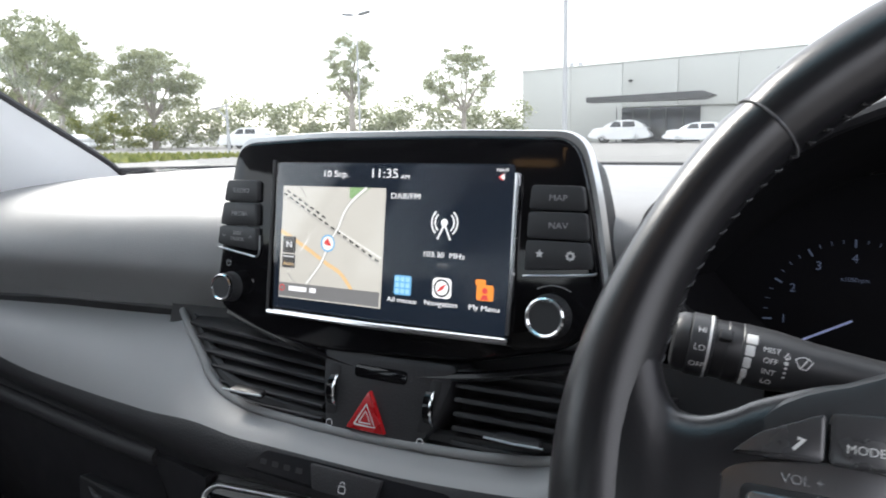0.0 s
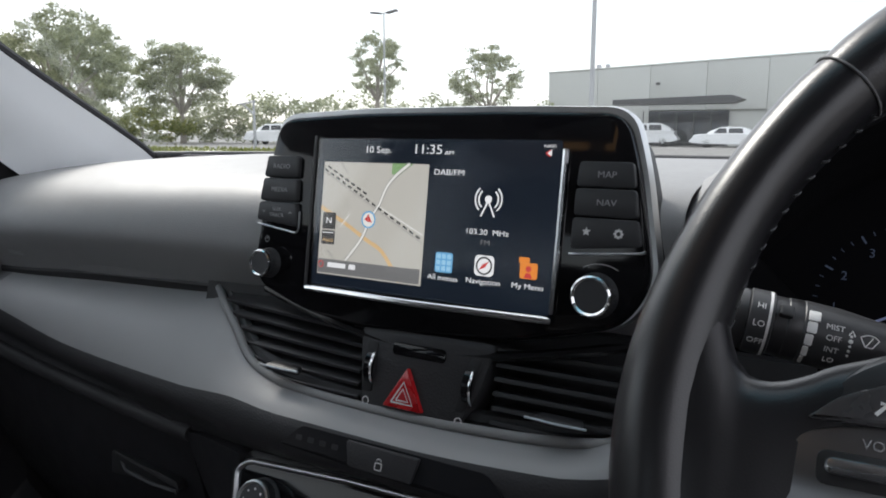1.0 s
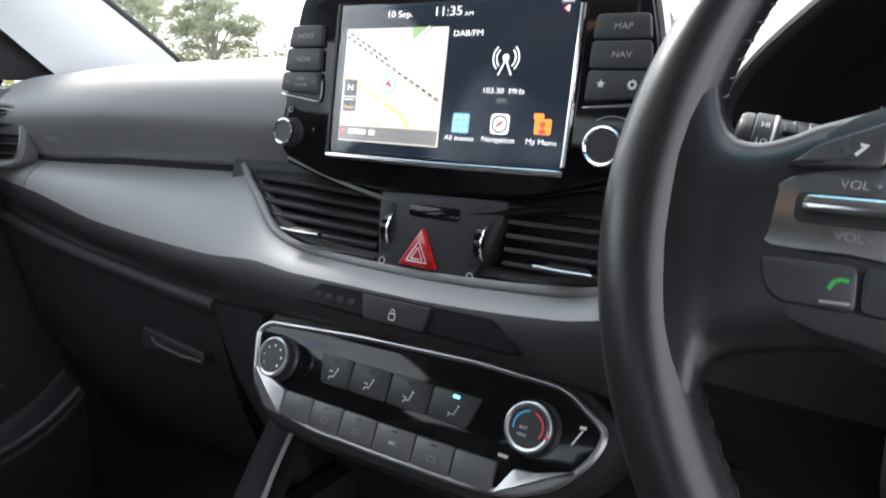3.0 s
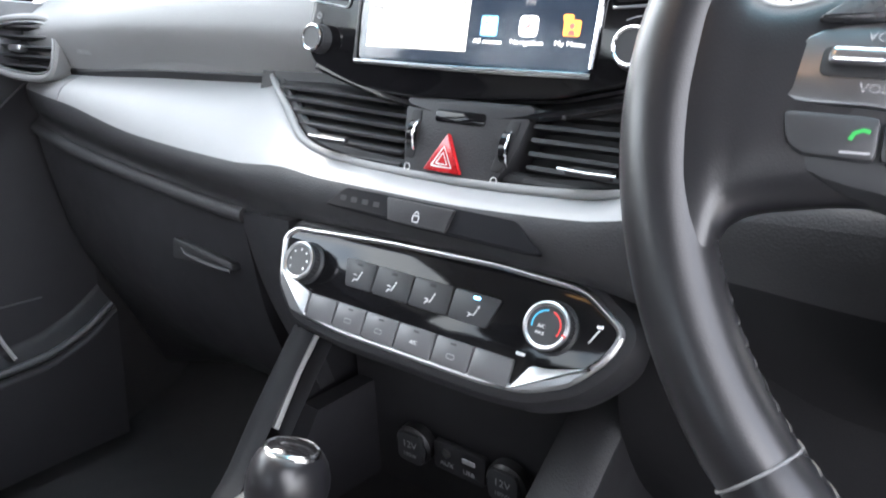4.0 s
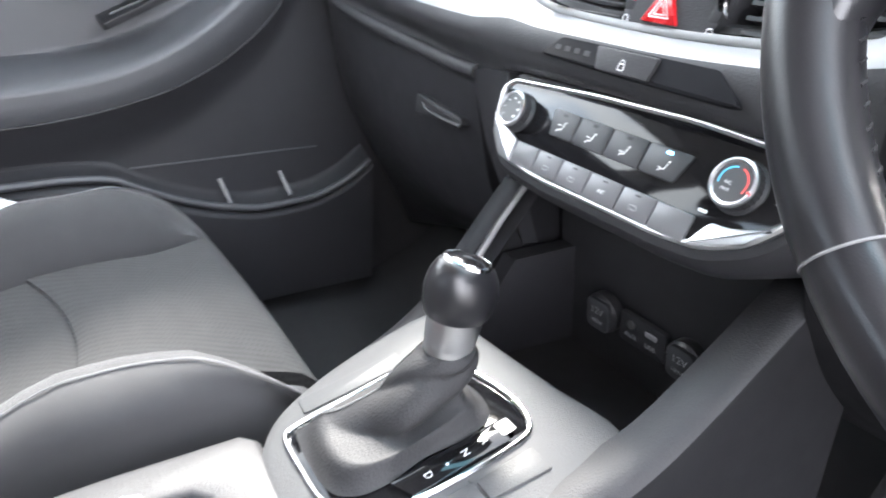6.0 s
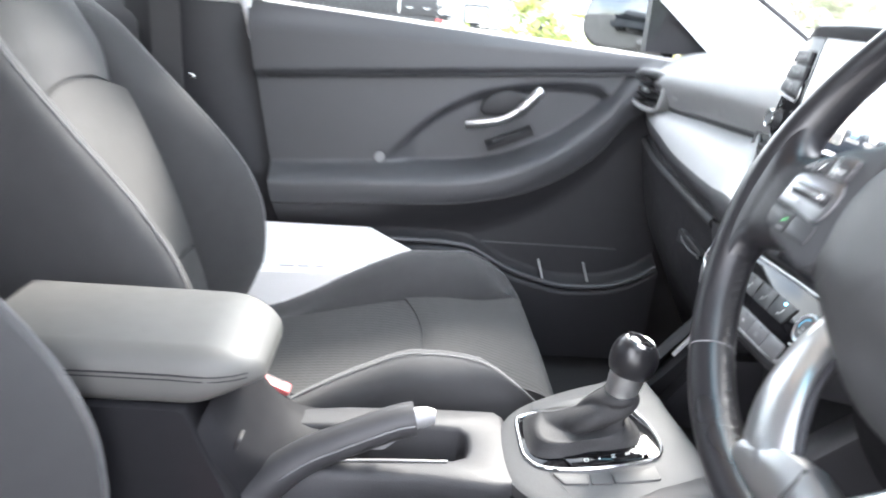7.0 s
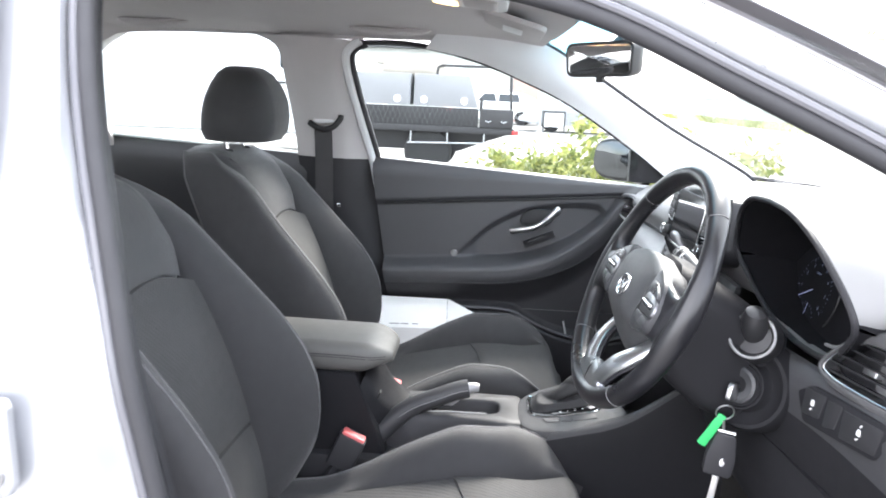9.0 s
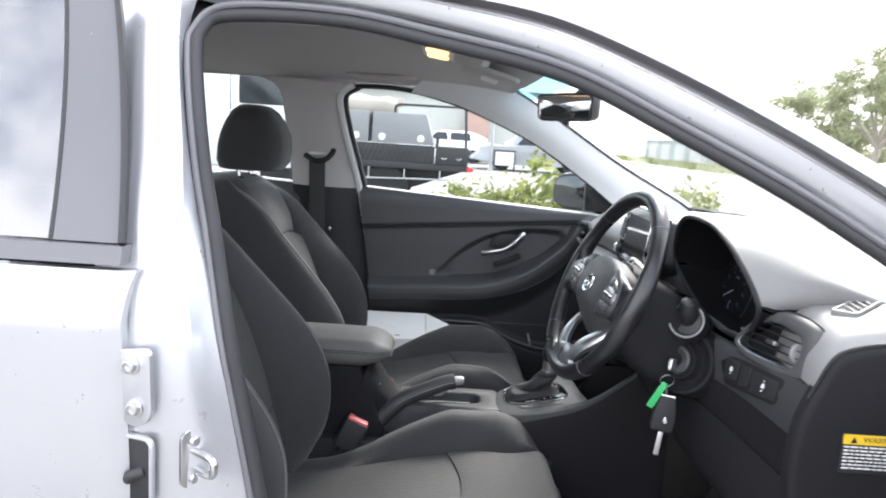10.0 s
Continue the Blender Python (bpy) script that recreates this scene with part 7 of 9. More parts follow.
# wiper stalk on the inboard side
st = thing("wiper_stalk", "black wiper stalk with white markings", "stalk")
SM = Matrix.Translation((0.2287, -0.0463, 0.9465)) @ (Vector((-1.0, -0.16, 0.16))).to_track_quat("Z", "X").to_matrix().to_4x4()
prof = [(0.010, -0.11), (0.0108, -0.07), (0.0122, -0.046), (0.0142, -0.030), (0.0146, -0.0155), (0.0142, -0.015)]
part("stalk_body", lathe(prof, SM, 32), BUTTON, st, "black stalk")
part("slider_drum", lathe([(0.0140, -0.0155), (0.0143, -0.0150), (0.0143, -0.0090), (0.0139, -0.0085), (0.0139, -0.0030)], SM, 32), SLAT, st, "black slider drum")
part("end_collar", lathe([(0.0142, -0.0030), (0.0151, -0.0026), (0.0151, 0.0072), (0.0143, 0.0078)], SM, 32), BUTTON, st, "black turning collar")
part("end_knob", lathe([(0.0138, 0.0076), (0.0144, 0.0084), (0.0143, 0.0118), (0.0130, 0.0142), (0.0095, 0.0152)], SM, 32), SLAT, st, "black end knob")
part("white_band", lathe([(0.01518, -0.0016), (0.01518, -0.0004)], SM, 32), WHITE, st)
view = Vector((0.265, -0.40, 1.02)) - SM.translation
loc = SM.to_3x3().inverted() @ view
face_deg = math.degrees(math.atan2(loc.y, loc.x))
inv = SM.to_3x3().inverted()
up_sign = 1 if math.sin(math.atan2((inv @ Vector((0, 0, 1))).y, (inv @ Vector((0, 0, 1))).x) - radians(face_deg)) > 0 else -1


def on_stalk(along, round_deg, r):
    """A frame on the stalk's skin: x along it towards the column, y up round it, z out."""
    m = SM @ Matrix.Rotation(radians(face_deg + round_deg * up_sign), 4, "Z") @ Matrix.Translation((r, 0, along))
    right = -(SM.to_3x3() @ Vector((0, 0, 1))).normalized()
    out = (m.to_3x3() @ Vector((1, 0, 0))).normalized()
    f = Matrix((right, out.cross(right).normalized(), out)).transposed().to_4x4()
    f.translation = m.translation
    return f


for t, d in (("HI", 32), ("LO", 0), ("OFF", -32)):
    lettering("stalk_text", t, 0.0040, on_stalk(0.0030, d, 0.0152), WHITE, st)
for t, d in (("MIST", 22), ("OFF", 3), ("INT", -17), ("LO", -37)):
    lettering("stalk_text", t, 0.0036, on_stalk(-0.0275, d, 0.0148), WHITE, st)
for k in range(5):
    wide = 0.0048 - 0.0008 * k
    part("step_bar", block((wide, 0.0050, 0.0005), on_stalk(-0.0165 - wide / 2, 36 - 22 * k, 0.0147), 0.0001), WHITE, st, "white stepped mark")
part("arrow_mark", stroke([(-0.0012, -0.002), (0.0, 0.0005), (0.0012, -0.002)], 0.0006, on_stalk(-0.0342, 22, 0.0142), 0.0004), WHITE, st)
for d in (14, 5, -4, -13, -22):
    part("dot_mark", prism(circle(0.0006 if d != 5 else 0.001, 8), 0.0004, on_stalk(-0.0342, d, 0.0142), 0.0001), WHITE, st)
wiper = on_stalk(-0.0412, 12, 0.0135)
part("wiper_mark", stroke([(-0.0036, 0.0012), (-0.0018, 0.0024), (0.0, 0.0028), (0.0018, 0.0024), (0.0036, 0.0012), (0.0014, -0.0026), (-0.0014, -0.0026), (-0.0036, 0.0012)], 0.0005, wiper, 0.0006), WHITE, st, "white wiper mark")
part("wiper_mark", stroke([(-0.001, -0.0022), (0.0012, 0.0018)], 0.0005, wiper, 0.0006), WHITE, st)
part("slider", block((0.0060, 0.0060, 0.0030), on_stalk(-0.0075, 33, 0.0148), 0.0012), SLAT, st, "black slider tab")

# ---- key and fob hanging from the ignition ----
kf = thing("car_key", "key in the ignition with fob and green tag hanging", "key")
KB = IG.copy()
KB.translation = Vector((0.479, -0.014, 0.803))
part("key_bow", prism(rounded(0.020, 0.026, 0.006), 0.007, KB @ Matrix.Rotation(radians(90), 4, "Y") @ Matrix.Translation((-0.014, 0, 0.0035)), 0.0015), STEEL, kf, "bright key bow")
part("split_ring", tube([(0.497 + 0.004 * math.sin(a), -0.034 + 0.0125 * math.cos(a), 0.778 + 0.0125 * math.sin(a)) for a in (2 * math.pi * k / 24 for k in range(24))], 0.0011, 6, True), STEEL, kf, "steel split ring")
part("chain", tube([(0.497, -0.034, 0.766), (0.498, -0.033, 0.757), (0.497, -0.033, 0.749)], 0.0022, 6), STEEL, kf)
fm = Matrix.Translation((0.498, -0.032, 0.713)) @ Matrix.Rotation(radians(78), 4, "Z") @ Matrix.Rotation(radians(90), 4, "X") @ Matrix.Rotation(radians(-6), 4, "Z")
part("fob", prism(softened([(-0.014, 0.035), (0.014, 0.035), (0.021, 0.0), (0.020, -0.033), (-0.020, -0.033), (-0.021, 0.0)], 0.007), 0.013, fm @ Matrix.Translation((0, 0, 0.0065)), 0.004), DASH_LOW, kf, "dark key fob")
part("fob_badge", prism(circle(0.0055, 16), 0.001, fm @ Matrix.Translation((0.003, -0.009, 0.0071)) @ Matrix.Diagonal((0.7, 1.2, 1, 1)), 0.0003), CHROME, kf)
part("fob_top", tube([fm @ Vector((-0.012, 0.036, 0)), fm @ Vector((0.012, 0.036, 0))], 0.0028, 8), STEEL, kf)
part("blade", prism(rounded(0.009, 0.046, 0.001), 0.0025, fm @ Matrix.Translation((0.001, -0.058, 0.001)), 0.0004), STEEL, kf, "steel key blade")
part("green_tag", prism(softened([(-0.006, 0.028), (0.006, 0.028), (0.0065, -0.028), (-0.0065, -0.028)], 0.003), 0.003, Matrix.Translation((0.494, -0.048, 0.748)) @ Matrix.Rotation(radians(78), 4, "Z") @ Matrix.Rotation(radians(90), 4, "X") @ Matrix.Rotation(radians(-26), 4, "Z"), 0.0008), GREEN, kf, "green plastic tag")

# ---- switch bank under the driver's vent ----
sb = thing("switch_bank", "black switch bank with two white symbols", "switch panel")
SBM = face_frame(0.608, 0.066, 0.827, 8, 13)
part("bezel", prism(softened([(-0.085, 0.004), (-0.06, 0.022), (0.075, 0.026), (0.08, 0.0), (0.065, -0.02), (-0.06, -0.03)], 0.006), 0.012, SBM, 0.002), SHADED_BLACK, sb, "black bezel")
for x0, x1 in ((-0.07, -0.03), (-0.027, 0.0), (0.003, 0.068)):
    part("key", prism(softened([(x0, 0.016), (x1, 0.019), (x1 - 0.003, -0.014), (x0 + 0.003, -0.02)], 0.003), 0.004, SBM @ Matrix.Translation((0, 0, 0.0010)), 0.0008), SEAM, sb)
for x in (-0.05, 0.035):
    part("symbol", prism(softened([(x - 0.0035, -0.003), (x + 0.0035, -0.003), (x + 0.0025, 0.005), (x - 0.0025, 0.005)], 0.0015, 2), 0.0006, SBM @ Matrix.Translation((0, 0, 0.0016)), 0.0001), WHITE, sb, "white symbol")
    part("symbol", stroke([(x - 0.002, -0.009), (x + 0.002, -0.006)], 0.0016, SBM, 0.0016), WHITE, sb)
part("symbol", stroke([(0.035, 0.008), (0.0375, 0.0115)], 0.0018, SBM, 0.0016), WHITE, sb)

# airbag label on the dash end
wl = thing("warning_label", "yellow and black airbag warning label", "label")
YELLOW = material("label_yellow", (0.75, 0.5, 0.03), 0.5, spread=0.0)
LBL = Matrix.Translation((0.7605, 0.195, 0.774)) @ Matrix.Rotation(radians(90), 4, "Z") @ Matrix.Rotation(radians(90), 4, "X")
part("backing", prism(rounded(0.106, 0.062, 0.003), 0.001, LBL @ Matrix.Translation((0, 0, 0.0035)), 0.0003), SEAM, wl, "black label")
part("yellow_band", patch(rounded(0.104, 0.0155, 0.002, 2, 0, 0.022), LBL, 0.004), YELLOW, wl, "yellow heading")
lettering("heading", "WARNING", 0.0125, LBL @ Matrix.Translation((0.008, 0.022, 0.0042)), SEAM, wl)
part("triangle", patch([(-0.0415, 0.0165), (-0.031, 0.0165), (-0.036, 0.0265)], LBL, 0.0043), SEAM, wl)
for k in range(7):
    y = 0.009 - 0.0055 * k
    x = -0.049
    random.seed(40 + k)
    while x < 0.044:
        w = random.uniform(0.004, 0.012)
        part("text_bar", patch([(x, y), (min(x + w, 0.049), y), (min(x + w, 0.049), y + 0.0026), (x, y + 0.0026)], LBL, 0.004), WHITE, wl)
        x += w + 0.002

# ---- passenger door ----
pd = thing("passenger_door", "charcoal front passenger door lining with curved armrest and silver handle", "car door")
ARM = [(-0.80, 0.672), (-0.69, 0.675), (-0.50, 0.688), (-0.40, 0.693), (-0.316, 0.702), (-0.23, 0.725), (-0.16, 0.758), (-0.09, 0.806), (-0.04, 0.853), (0.0, 0.91), (0.12, 1.0)]
BOWL = [(-0.52, 0.69), (-0.463, 0.737), (-0.42, 0.78), (-0.369, 0.821), (-0.30, 0.858), (-0.229, 0.877), (-0.17, 0.886), (-0.112, 0.89), (-0.06, 0.888), (-0.035, 0.87), (0.12, 0.80)]
POCK = [(-0.80, 0.42), (-0.60, 0.51), (-0.483, 0.550), (-0.385, 0.551), (-0.305, 0.544), (-0.26, 0.522), (-0.21, 0.498), (-0.144, 0.477), (-0.08, 0.466), (-0.005, 0.470), (0.06, 0.490), (0.12, 0.530)]


def curve_at(table, y):
    return lerp_table(table, y)[0]


def door_x(y, z):
    """Inner face of the door lining."""
    za, zb, zp = curve_at(ARM, y), curve_at(BOWL, y), curve_at(POCK, y)
    zs = 0.866 + (y + 0.73) * 0.082
    x = -0.742
    x += 0.016 * smooth(zs - 0.011, zs + 0.011, z) - 0.022 * smooth(0.95, 1.0, z)
    reach = 1 - 0.45 * smooth(-0.25, 0.0, y)
    x += 0.062 * reach * smooth(za + 0.017, za - 0.02, z) * (1 - 0.8 * smooth(za - 0.035, za - 0.15, z))
    if y > -0.50:
        deep = smooth(-0.50, -0.42, y) * smooth(0.0, -0.05, y)
        x -= 0.024 * deep * smooth(za - 0.006, za + 0.016, z) * smooth(zb + 0.007, zb - 0.018, z)
    x += 0.05 * smooth(zp + 0.016, zp - 0.016, z)
    return x


NU = 160


def door_fn(u, v):
    z = 0.30 + 0.70 * v
    rear = -0.772 + 0.14 * max(0, (1.0 - z) / 0.62) ** 1.15 * 0.72
    y = rear + (0.115 - rear) * u
    top = 1.004 - 0.052 * (y + 0.77) / 0.87
    z = 0.30 + (top - 0.30) * v
    return (door_x(y, z), y, z)


def pocket_v(u):
    """Height share at which the map pocket's lip crosses the lining."""
    v = 0.35
    for _ in range(6):
        q = door_fn(u, v)
        v += (curve_at(POCK, q[1]) + 0.017 - q[2]) / 0.70
    return min(0.6, max(0.05, v))


SPLIT = [pocket_v(k / NU) for k in range(NU + 1)]
def under_arm_v(u):
    """Height share of the seam under the armrest."""
    v = 0.5
    for _ in range(8):
        q = door_fn(u, v)
        v += (curve_at(ARM, q[1]) - 0.062 - 0.03 * smooth(-0.3, 0.0, q[1]) - q[2]) / 0.70
    return min(0.9, max(0.2, v))


SPLIT2 = [max(under_arm_v(k / NU), SPLIT[k] + 0.02) for k in range(NU + 1)]
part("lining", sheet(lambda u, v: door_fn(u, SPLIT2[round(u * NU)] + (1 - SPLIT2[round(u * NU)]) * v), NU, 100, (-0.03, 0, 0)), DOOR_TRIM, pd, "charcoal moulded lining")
# lining and pocket below the armrest are coloured darker to stand for shade
part("lower_lining", sheet(lambda u, v: door_fn(u, SPLIT[round(u * NU)] + (SPLIT2[round(u * NU)] - SPLIT[round(u * NU)]) * v), NU, 40, (-0.03, 0, 0)), DOOR_SHADED, pd, "charcoal lower lining, armrest shade put into its colour")
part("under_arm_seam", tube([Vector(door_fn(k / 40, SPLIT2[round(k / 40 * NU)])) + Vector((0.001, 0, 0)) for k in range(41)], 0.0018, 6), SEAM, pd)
part("door_pocket", sheet(lambda u, v: door_fn(u, SPLIT[round(u * NU)] * v), NU, 60, (-0.03, 0, 0)), DASH_LOW, pd, "moulded door pocket in a dark shaded tone")
part("sill_strip", tube([(-0.775, -0.77 + 0.88 * k / 12, 1.0 - 0.052 * k / 12) for k in range(13)], 0.0075, 8), PILLAR, pd, "pale window sill strip")
part("lining_seam", tube([(door_x(y, 0.866 + (y + 0.73) * 0.082) + 0.002, y, 0.862 + (y + 0.73) * 0.082) for y in (-0.73 + 0.76 * k / 20 for k in range(21))], 0.0025, 6), SEAM, pd)
h = part("handle_bowl", prism(softened([(-0.05, -0.022), (0.045, -0.03), (0.065, 0.02), (0.0, 0.03), (-0.04, 0.01)], 0.02), 0.01, Matrix.Translation((-0.748, -0.25, 0.84)) @ Matrix.Rotation(radians(90), 4, "Z") @ Matrix.Rotation(radians(90), 4, "X"), 0.004), SEAM, pd, "dark handle recess")
part("handle", tube(spline([(-0.722, -0.325, 0.797), (-0.714, -0.30, 0.802), (-0.710, -0.25, 0.815), (-0.708, -0.215, 0.84), (-0.710, -0.19, 0.866), (-0.72, -0.18, 0.874)], 5, False), [0.011] * 5 + [0.0105] * 10 + [0.013] * 5 + [0.0145, 0.0145, 0.014, 0.013, 0.011, 0.008], 12, flat=0.75), SATIN_METAL, pd, "satin silver door handle")
part("pull_end", prism(circle(0.011, 18), 0.006, Matrix.Translation((-0.692, -0.498, 0.722)) @ Matrix.Rotation(radians(90), 4, "Y"), 0.002), DASH, pd)
part("window_switch", block((0.03, 0.10, 0.01), Matrix.Translation((-0.728, -0.235, 0.775)) @ Matrix.Rotation(radians(24), 4, "X") @ Matrix.Rotation(radians(20), 4, "Y"), 0.003), SLAT, pd, "dark window switch plate")
part("switch_edge", tube([(-0.71, -0.27, 0.768), (-0.71, -0.215, 0.79)], 0.0018, 6), BUTTON, pd)
part("pocket_lip", tube([(-0.690 + 0.006 * smooth(-0.3, -0.5, y), y, curve_at(POCK, y) + 0.001) for y in (-0.49 + 0.60 * k / 30 for k in range(31))], 0.0058, 10), DOOR_TRIM, pd, "rounded map pocket lip")
# map-pocket line and hooks
part("pocket_line", tube([(door_x(y, 0.545) + 0.0005, y, 0.545) for y in (-0.27 + 0.3 * k / 10 for k in range(11))], 0.0014, 6), DOOR_TRIM, pd)
for y in (-0.135, -0.035):
    part("pocket_rib", tube([(-0.728, y - 0.004, 0.512), (-0.722, y, 0.497), (-0.700, y + 0.004, 0.478)], 0.0032, 6), SATIN, pd)

# rear passenger door lining
rp = thing("rear_passenger_door", "dark rear passenger door lining", "car door")


def rear_x(y, z):
    return -0.735 + 0.03 * smooth(0.72, 0.69, z) * (1 - 0.6 * smooth(0.62, 0.5, z)) - 0.02 * smooth(0.95, 1.0, z)


part("lining", sheet(lambda u, v: (rear_x(0, 0.35 + 0.65 * v), -0.98 - 0.65 * u, 0.35 + (0.65 + 0.03 * u) * v), 8, 50, (-0.03, 0, 0)), DOOR_TRIM, rp, "charcoal lining")
part("sill_strip", tube([(-0.772, -1.0, 1.0), (-0.765, -1.3, 1.018), (-0.755, -1.62, 1.036)], 0.0075, 8), PILLAR, rp)
part("handle", tube([(-0.70, -1.42, 0.72), (-0.69, -1.38, 0.725), (-0.695, -1.33, 0.735)], 0.008, 8), SATIN_METAL, rp)

# ---- seats ----
def seat(x0, mirror, label, head_back):
    """A front seat: cushion, backrest, bolsters, headrest. Local x points to the door side when mirror is 1."""
    s = thing("front_seat", label, "car seat", "front seats")
    X = lambda x: x0 + mirror * x

    def top_z(y):
        return 0.395 + 0.084 * smooth(-0.82, -0.32, y) - 0.10 * smooth(-0.225, -0.15, y) ** 2
    def bolster_z(y):
        return lerp_table([(-0.82, 0.40), (-0.70, 0.42), (-0.62, 0.455), (-0.555, 0.494), (-0.48, 0.534), (-0.41, 0.560), (-0.325, 0.561), (-0.264, 0.536), (-0.215, 0.492), (-0.18, 0.44), (-0.165, 0.40)], y)[0]
    # cushion insert, in two panels with a seam
    def cush(y_a, y_b, arch, name, mat):
        def fn(u, v):
            px = (u - 0.5) * 2
            hw = 0.148
            y = y_a + (y_b - y_a) * v
            if arch:
                y += arch * (1 - px * px) * (1 if v > 0.5 else 0) * (2 * v - 1)
            z = top_z(y) + 0.012 * px * px + 0.010 * (1 - px * px) * math.sin(math.pi * min(1, max(0, v))) ** 0.5
            return (X(px * hw), y, z)
        return part(name, sheet(fn, 14, 22, (0, 0, -0.06)), mat, s)
    cush(-0.80, -0.4275, 0.035, "cushion_rear_insert", CLOTH)
    def front_fn(u, v):
        px = (u - 0.5) * 2
        y0 = -0.428 + 0.035 * (1 - px * px)
        y = y0 + (-0.15 - y0) * v
        z = top_z(y) + 0.012 * px * px * (1 - v) + 0.010 * (1 - px * px) * math.sin(math.pi * v) ** 0.5 + 0.004
        return (X(px * (0.150 + 0.05 * smooth(0.45, 1.0, v))), y, z)
    part("cushion_front_insert", sheet(front_fn, 16, 24, (0, 0, -0.06)), CLOTH, s, "grey woven front panel")
    part("cushion_front", sheet(lambda u, v: (X((u - 0.5) * (0.42 - 0.03 * v)), -0.149 + 0.006 * math.sin(math.pi * v) - 0.035 * v * v, top_z(-0.151) - 0.002 - 0.10 * v), 12, 8, (0, -0.04, 0)), BOLSTER, s, "dark front edge")
    for side in (-1, 1):
        rings = []
        ys = [-0.82, -0.81] + [-0.80 + 0.61 * k / 24 for k in range(25)] + [-0.18, -0.172]
        for y in ys:
            e = smooth(-0.165, -0.27, y) * smooth(-0.83, -0.78, y)
            hi = bolster_z(y)
            inner = 0.150 + 0.045 * smooth(-0.38, -0.21, y)
            outer = 0.150 + 0.105 * (0.75 + 0.25 * e)
            lo_ = 0.33 + 0.02 * (1 - e)
            pts = spline([(side * inner, top_z(y) - 0.004), (side * (inner + 0.028), hi - 0.016), (side * (inner + 0.062), hi), (side * (outer - 0.006), hi - 0.018), (side * outer, hi - 0.06), (side * (outer - 0.004), lo_), (side * (inner + 0.03), lo_), (side * inner, lo_ + 0.03)], 3)
            rings.append([(X(p[0]), y, p[1]) for p in pts])
        part("cushion_bolster", loft(rings), BOLSTER, s, "dark cloth side bolster")
        line_ = []
        for y in ys[1:-1]:
            hi = bolster_z(y)
            line_.append((X(side * (0.150 + 0.045 * smooth(-0.38, -0.21, y) + 0.064)), y, hi + 0.0008))
        part("bolster_stitch", tube(spline(line_, 4, False), 0.0009, 5), THREAD, s, "pale stitching")
    part("cushion_base", prism(rounded(0.46, 0.60, 0.05), 0.13, Matrix.Translation((x0, -0.52, 0.345)), 0.01), BOLSTER, s)
    part("seat_rail", block((0.40, 0.50, 0.04), Matrix.Translation((x0, -0.52, 0.285)), 0.01), DASH_LOW, s)

    # backrest: path up the middle of its face
    def spine(t):
        """Height along the back, t from 0 to 1: y, z of the face."""
        return (-0.812 - 0.105 * t - 0.125 * t * t, 0.47 + 0.575 * t)

    def half_width(t):
        return 0.150 - 0.012 * t

    def back_fn(t0, t1, arch):
        def fn(u, v):
            px = (u - 0.5) * 2
            t = t0 + (t1 - t0) * v
            t += arch * (1 - px * px) * (v if arch > 0 else v)
            y, z = spine(t)
            return (X(px * half_width(t)), y + 0.012 * math.sin(math.pi * v) ** 0.6 * (1 - 0.7 * px * px) + 0.006 * px * px, z)
        return fn
    part("lumbar_insert", sheet(back_fn(-0.13, 0.16, 0.0), 12, 10, (0, -0.05, 0)), CLOTH, s, "grey woven lumbar panel")
    part("back_insert", sheet(back_fn(0.172, 0.655, 0.05), 14, 24, (0, -0.05, 0)), CLOTH, s, "grey woven back panel")

    # shoulders: one rounded block that closes the top of the backrest
    SH = [(0.58, 0.150, -0.03, 0.13), (0.70, 0.168, -0.006, 0.145), (0.80, 0.176, 0.008, 0.15), (0.88, 0.178, 0.008, 0.15), (0.935, 0.170, 0.0, 0.14), (0.972, 0.152, -0.014, 0.122), (0.995, 0.13, -0.032, 0.095), (1.003, 0.095, -0.046, 0.07)]
    rings = []
    for k in range(25):
        t = 0.58 + (1.003 - 0.58) * k / 24
        hw, f, d = lerp_table(SH, t)
        y, z = spine(t)
        rings.append([(X(px), y + f - d / 2 + py - 0.25 * max(0, abs(px) - 0.07) ** 1.5, z) for px, py in rounded(2 * hw, d, min(0.05, 0.48 * d), 8)])
    part("shoulder_block", loft(rings), BOLSTER, s, "dark cloth shoulders")

    def shoulder(u, v):
        px = (u - 0.5) * 2
        t = 0.665 + 0.05 * (1 - px * px)
        t += (0.965 - t) * v
        y, z = spine(t)
        hw = half_width(t) * (1 - 0.10 * smooth(0.6, 1.0, v))
        f = lerp_table(SH, t)[1]
        return (X(px * hw), y + f + 0.006 * (1 - px ** 4) * (1 - smooth(0.85, 1.0, v)) - 0.25 * max(0, abs(px * hw) - 0.07) ** 1.5, z)
    part("shoulder_panel", sheet(shoulder, 18, 20, (0, -0.03, 0)), BOLSTER, s, "dark cloth shoulder panel")
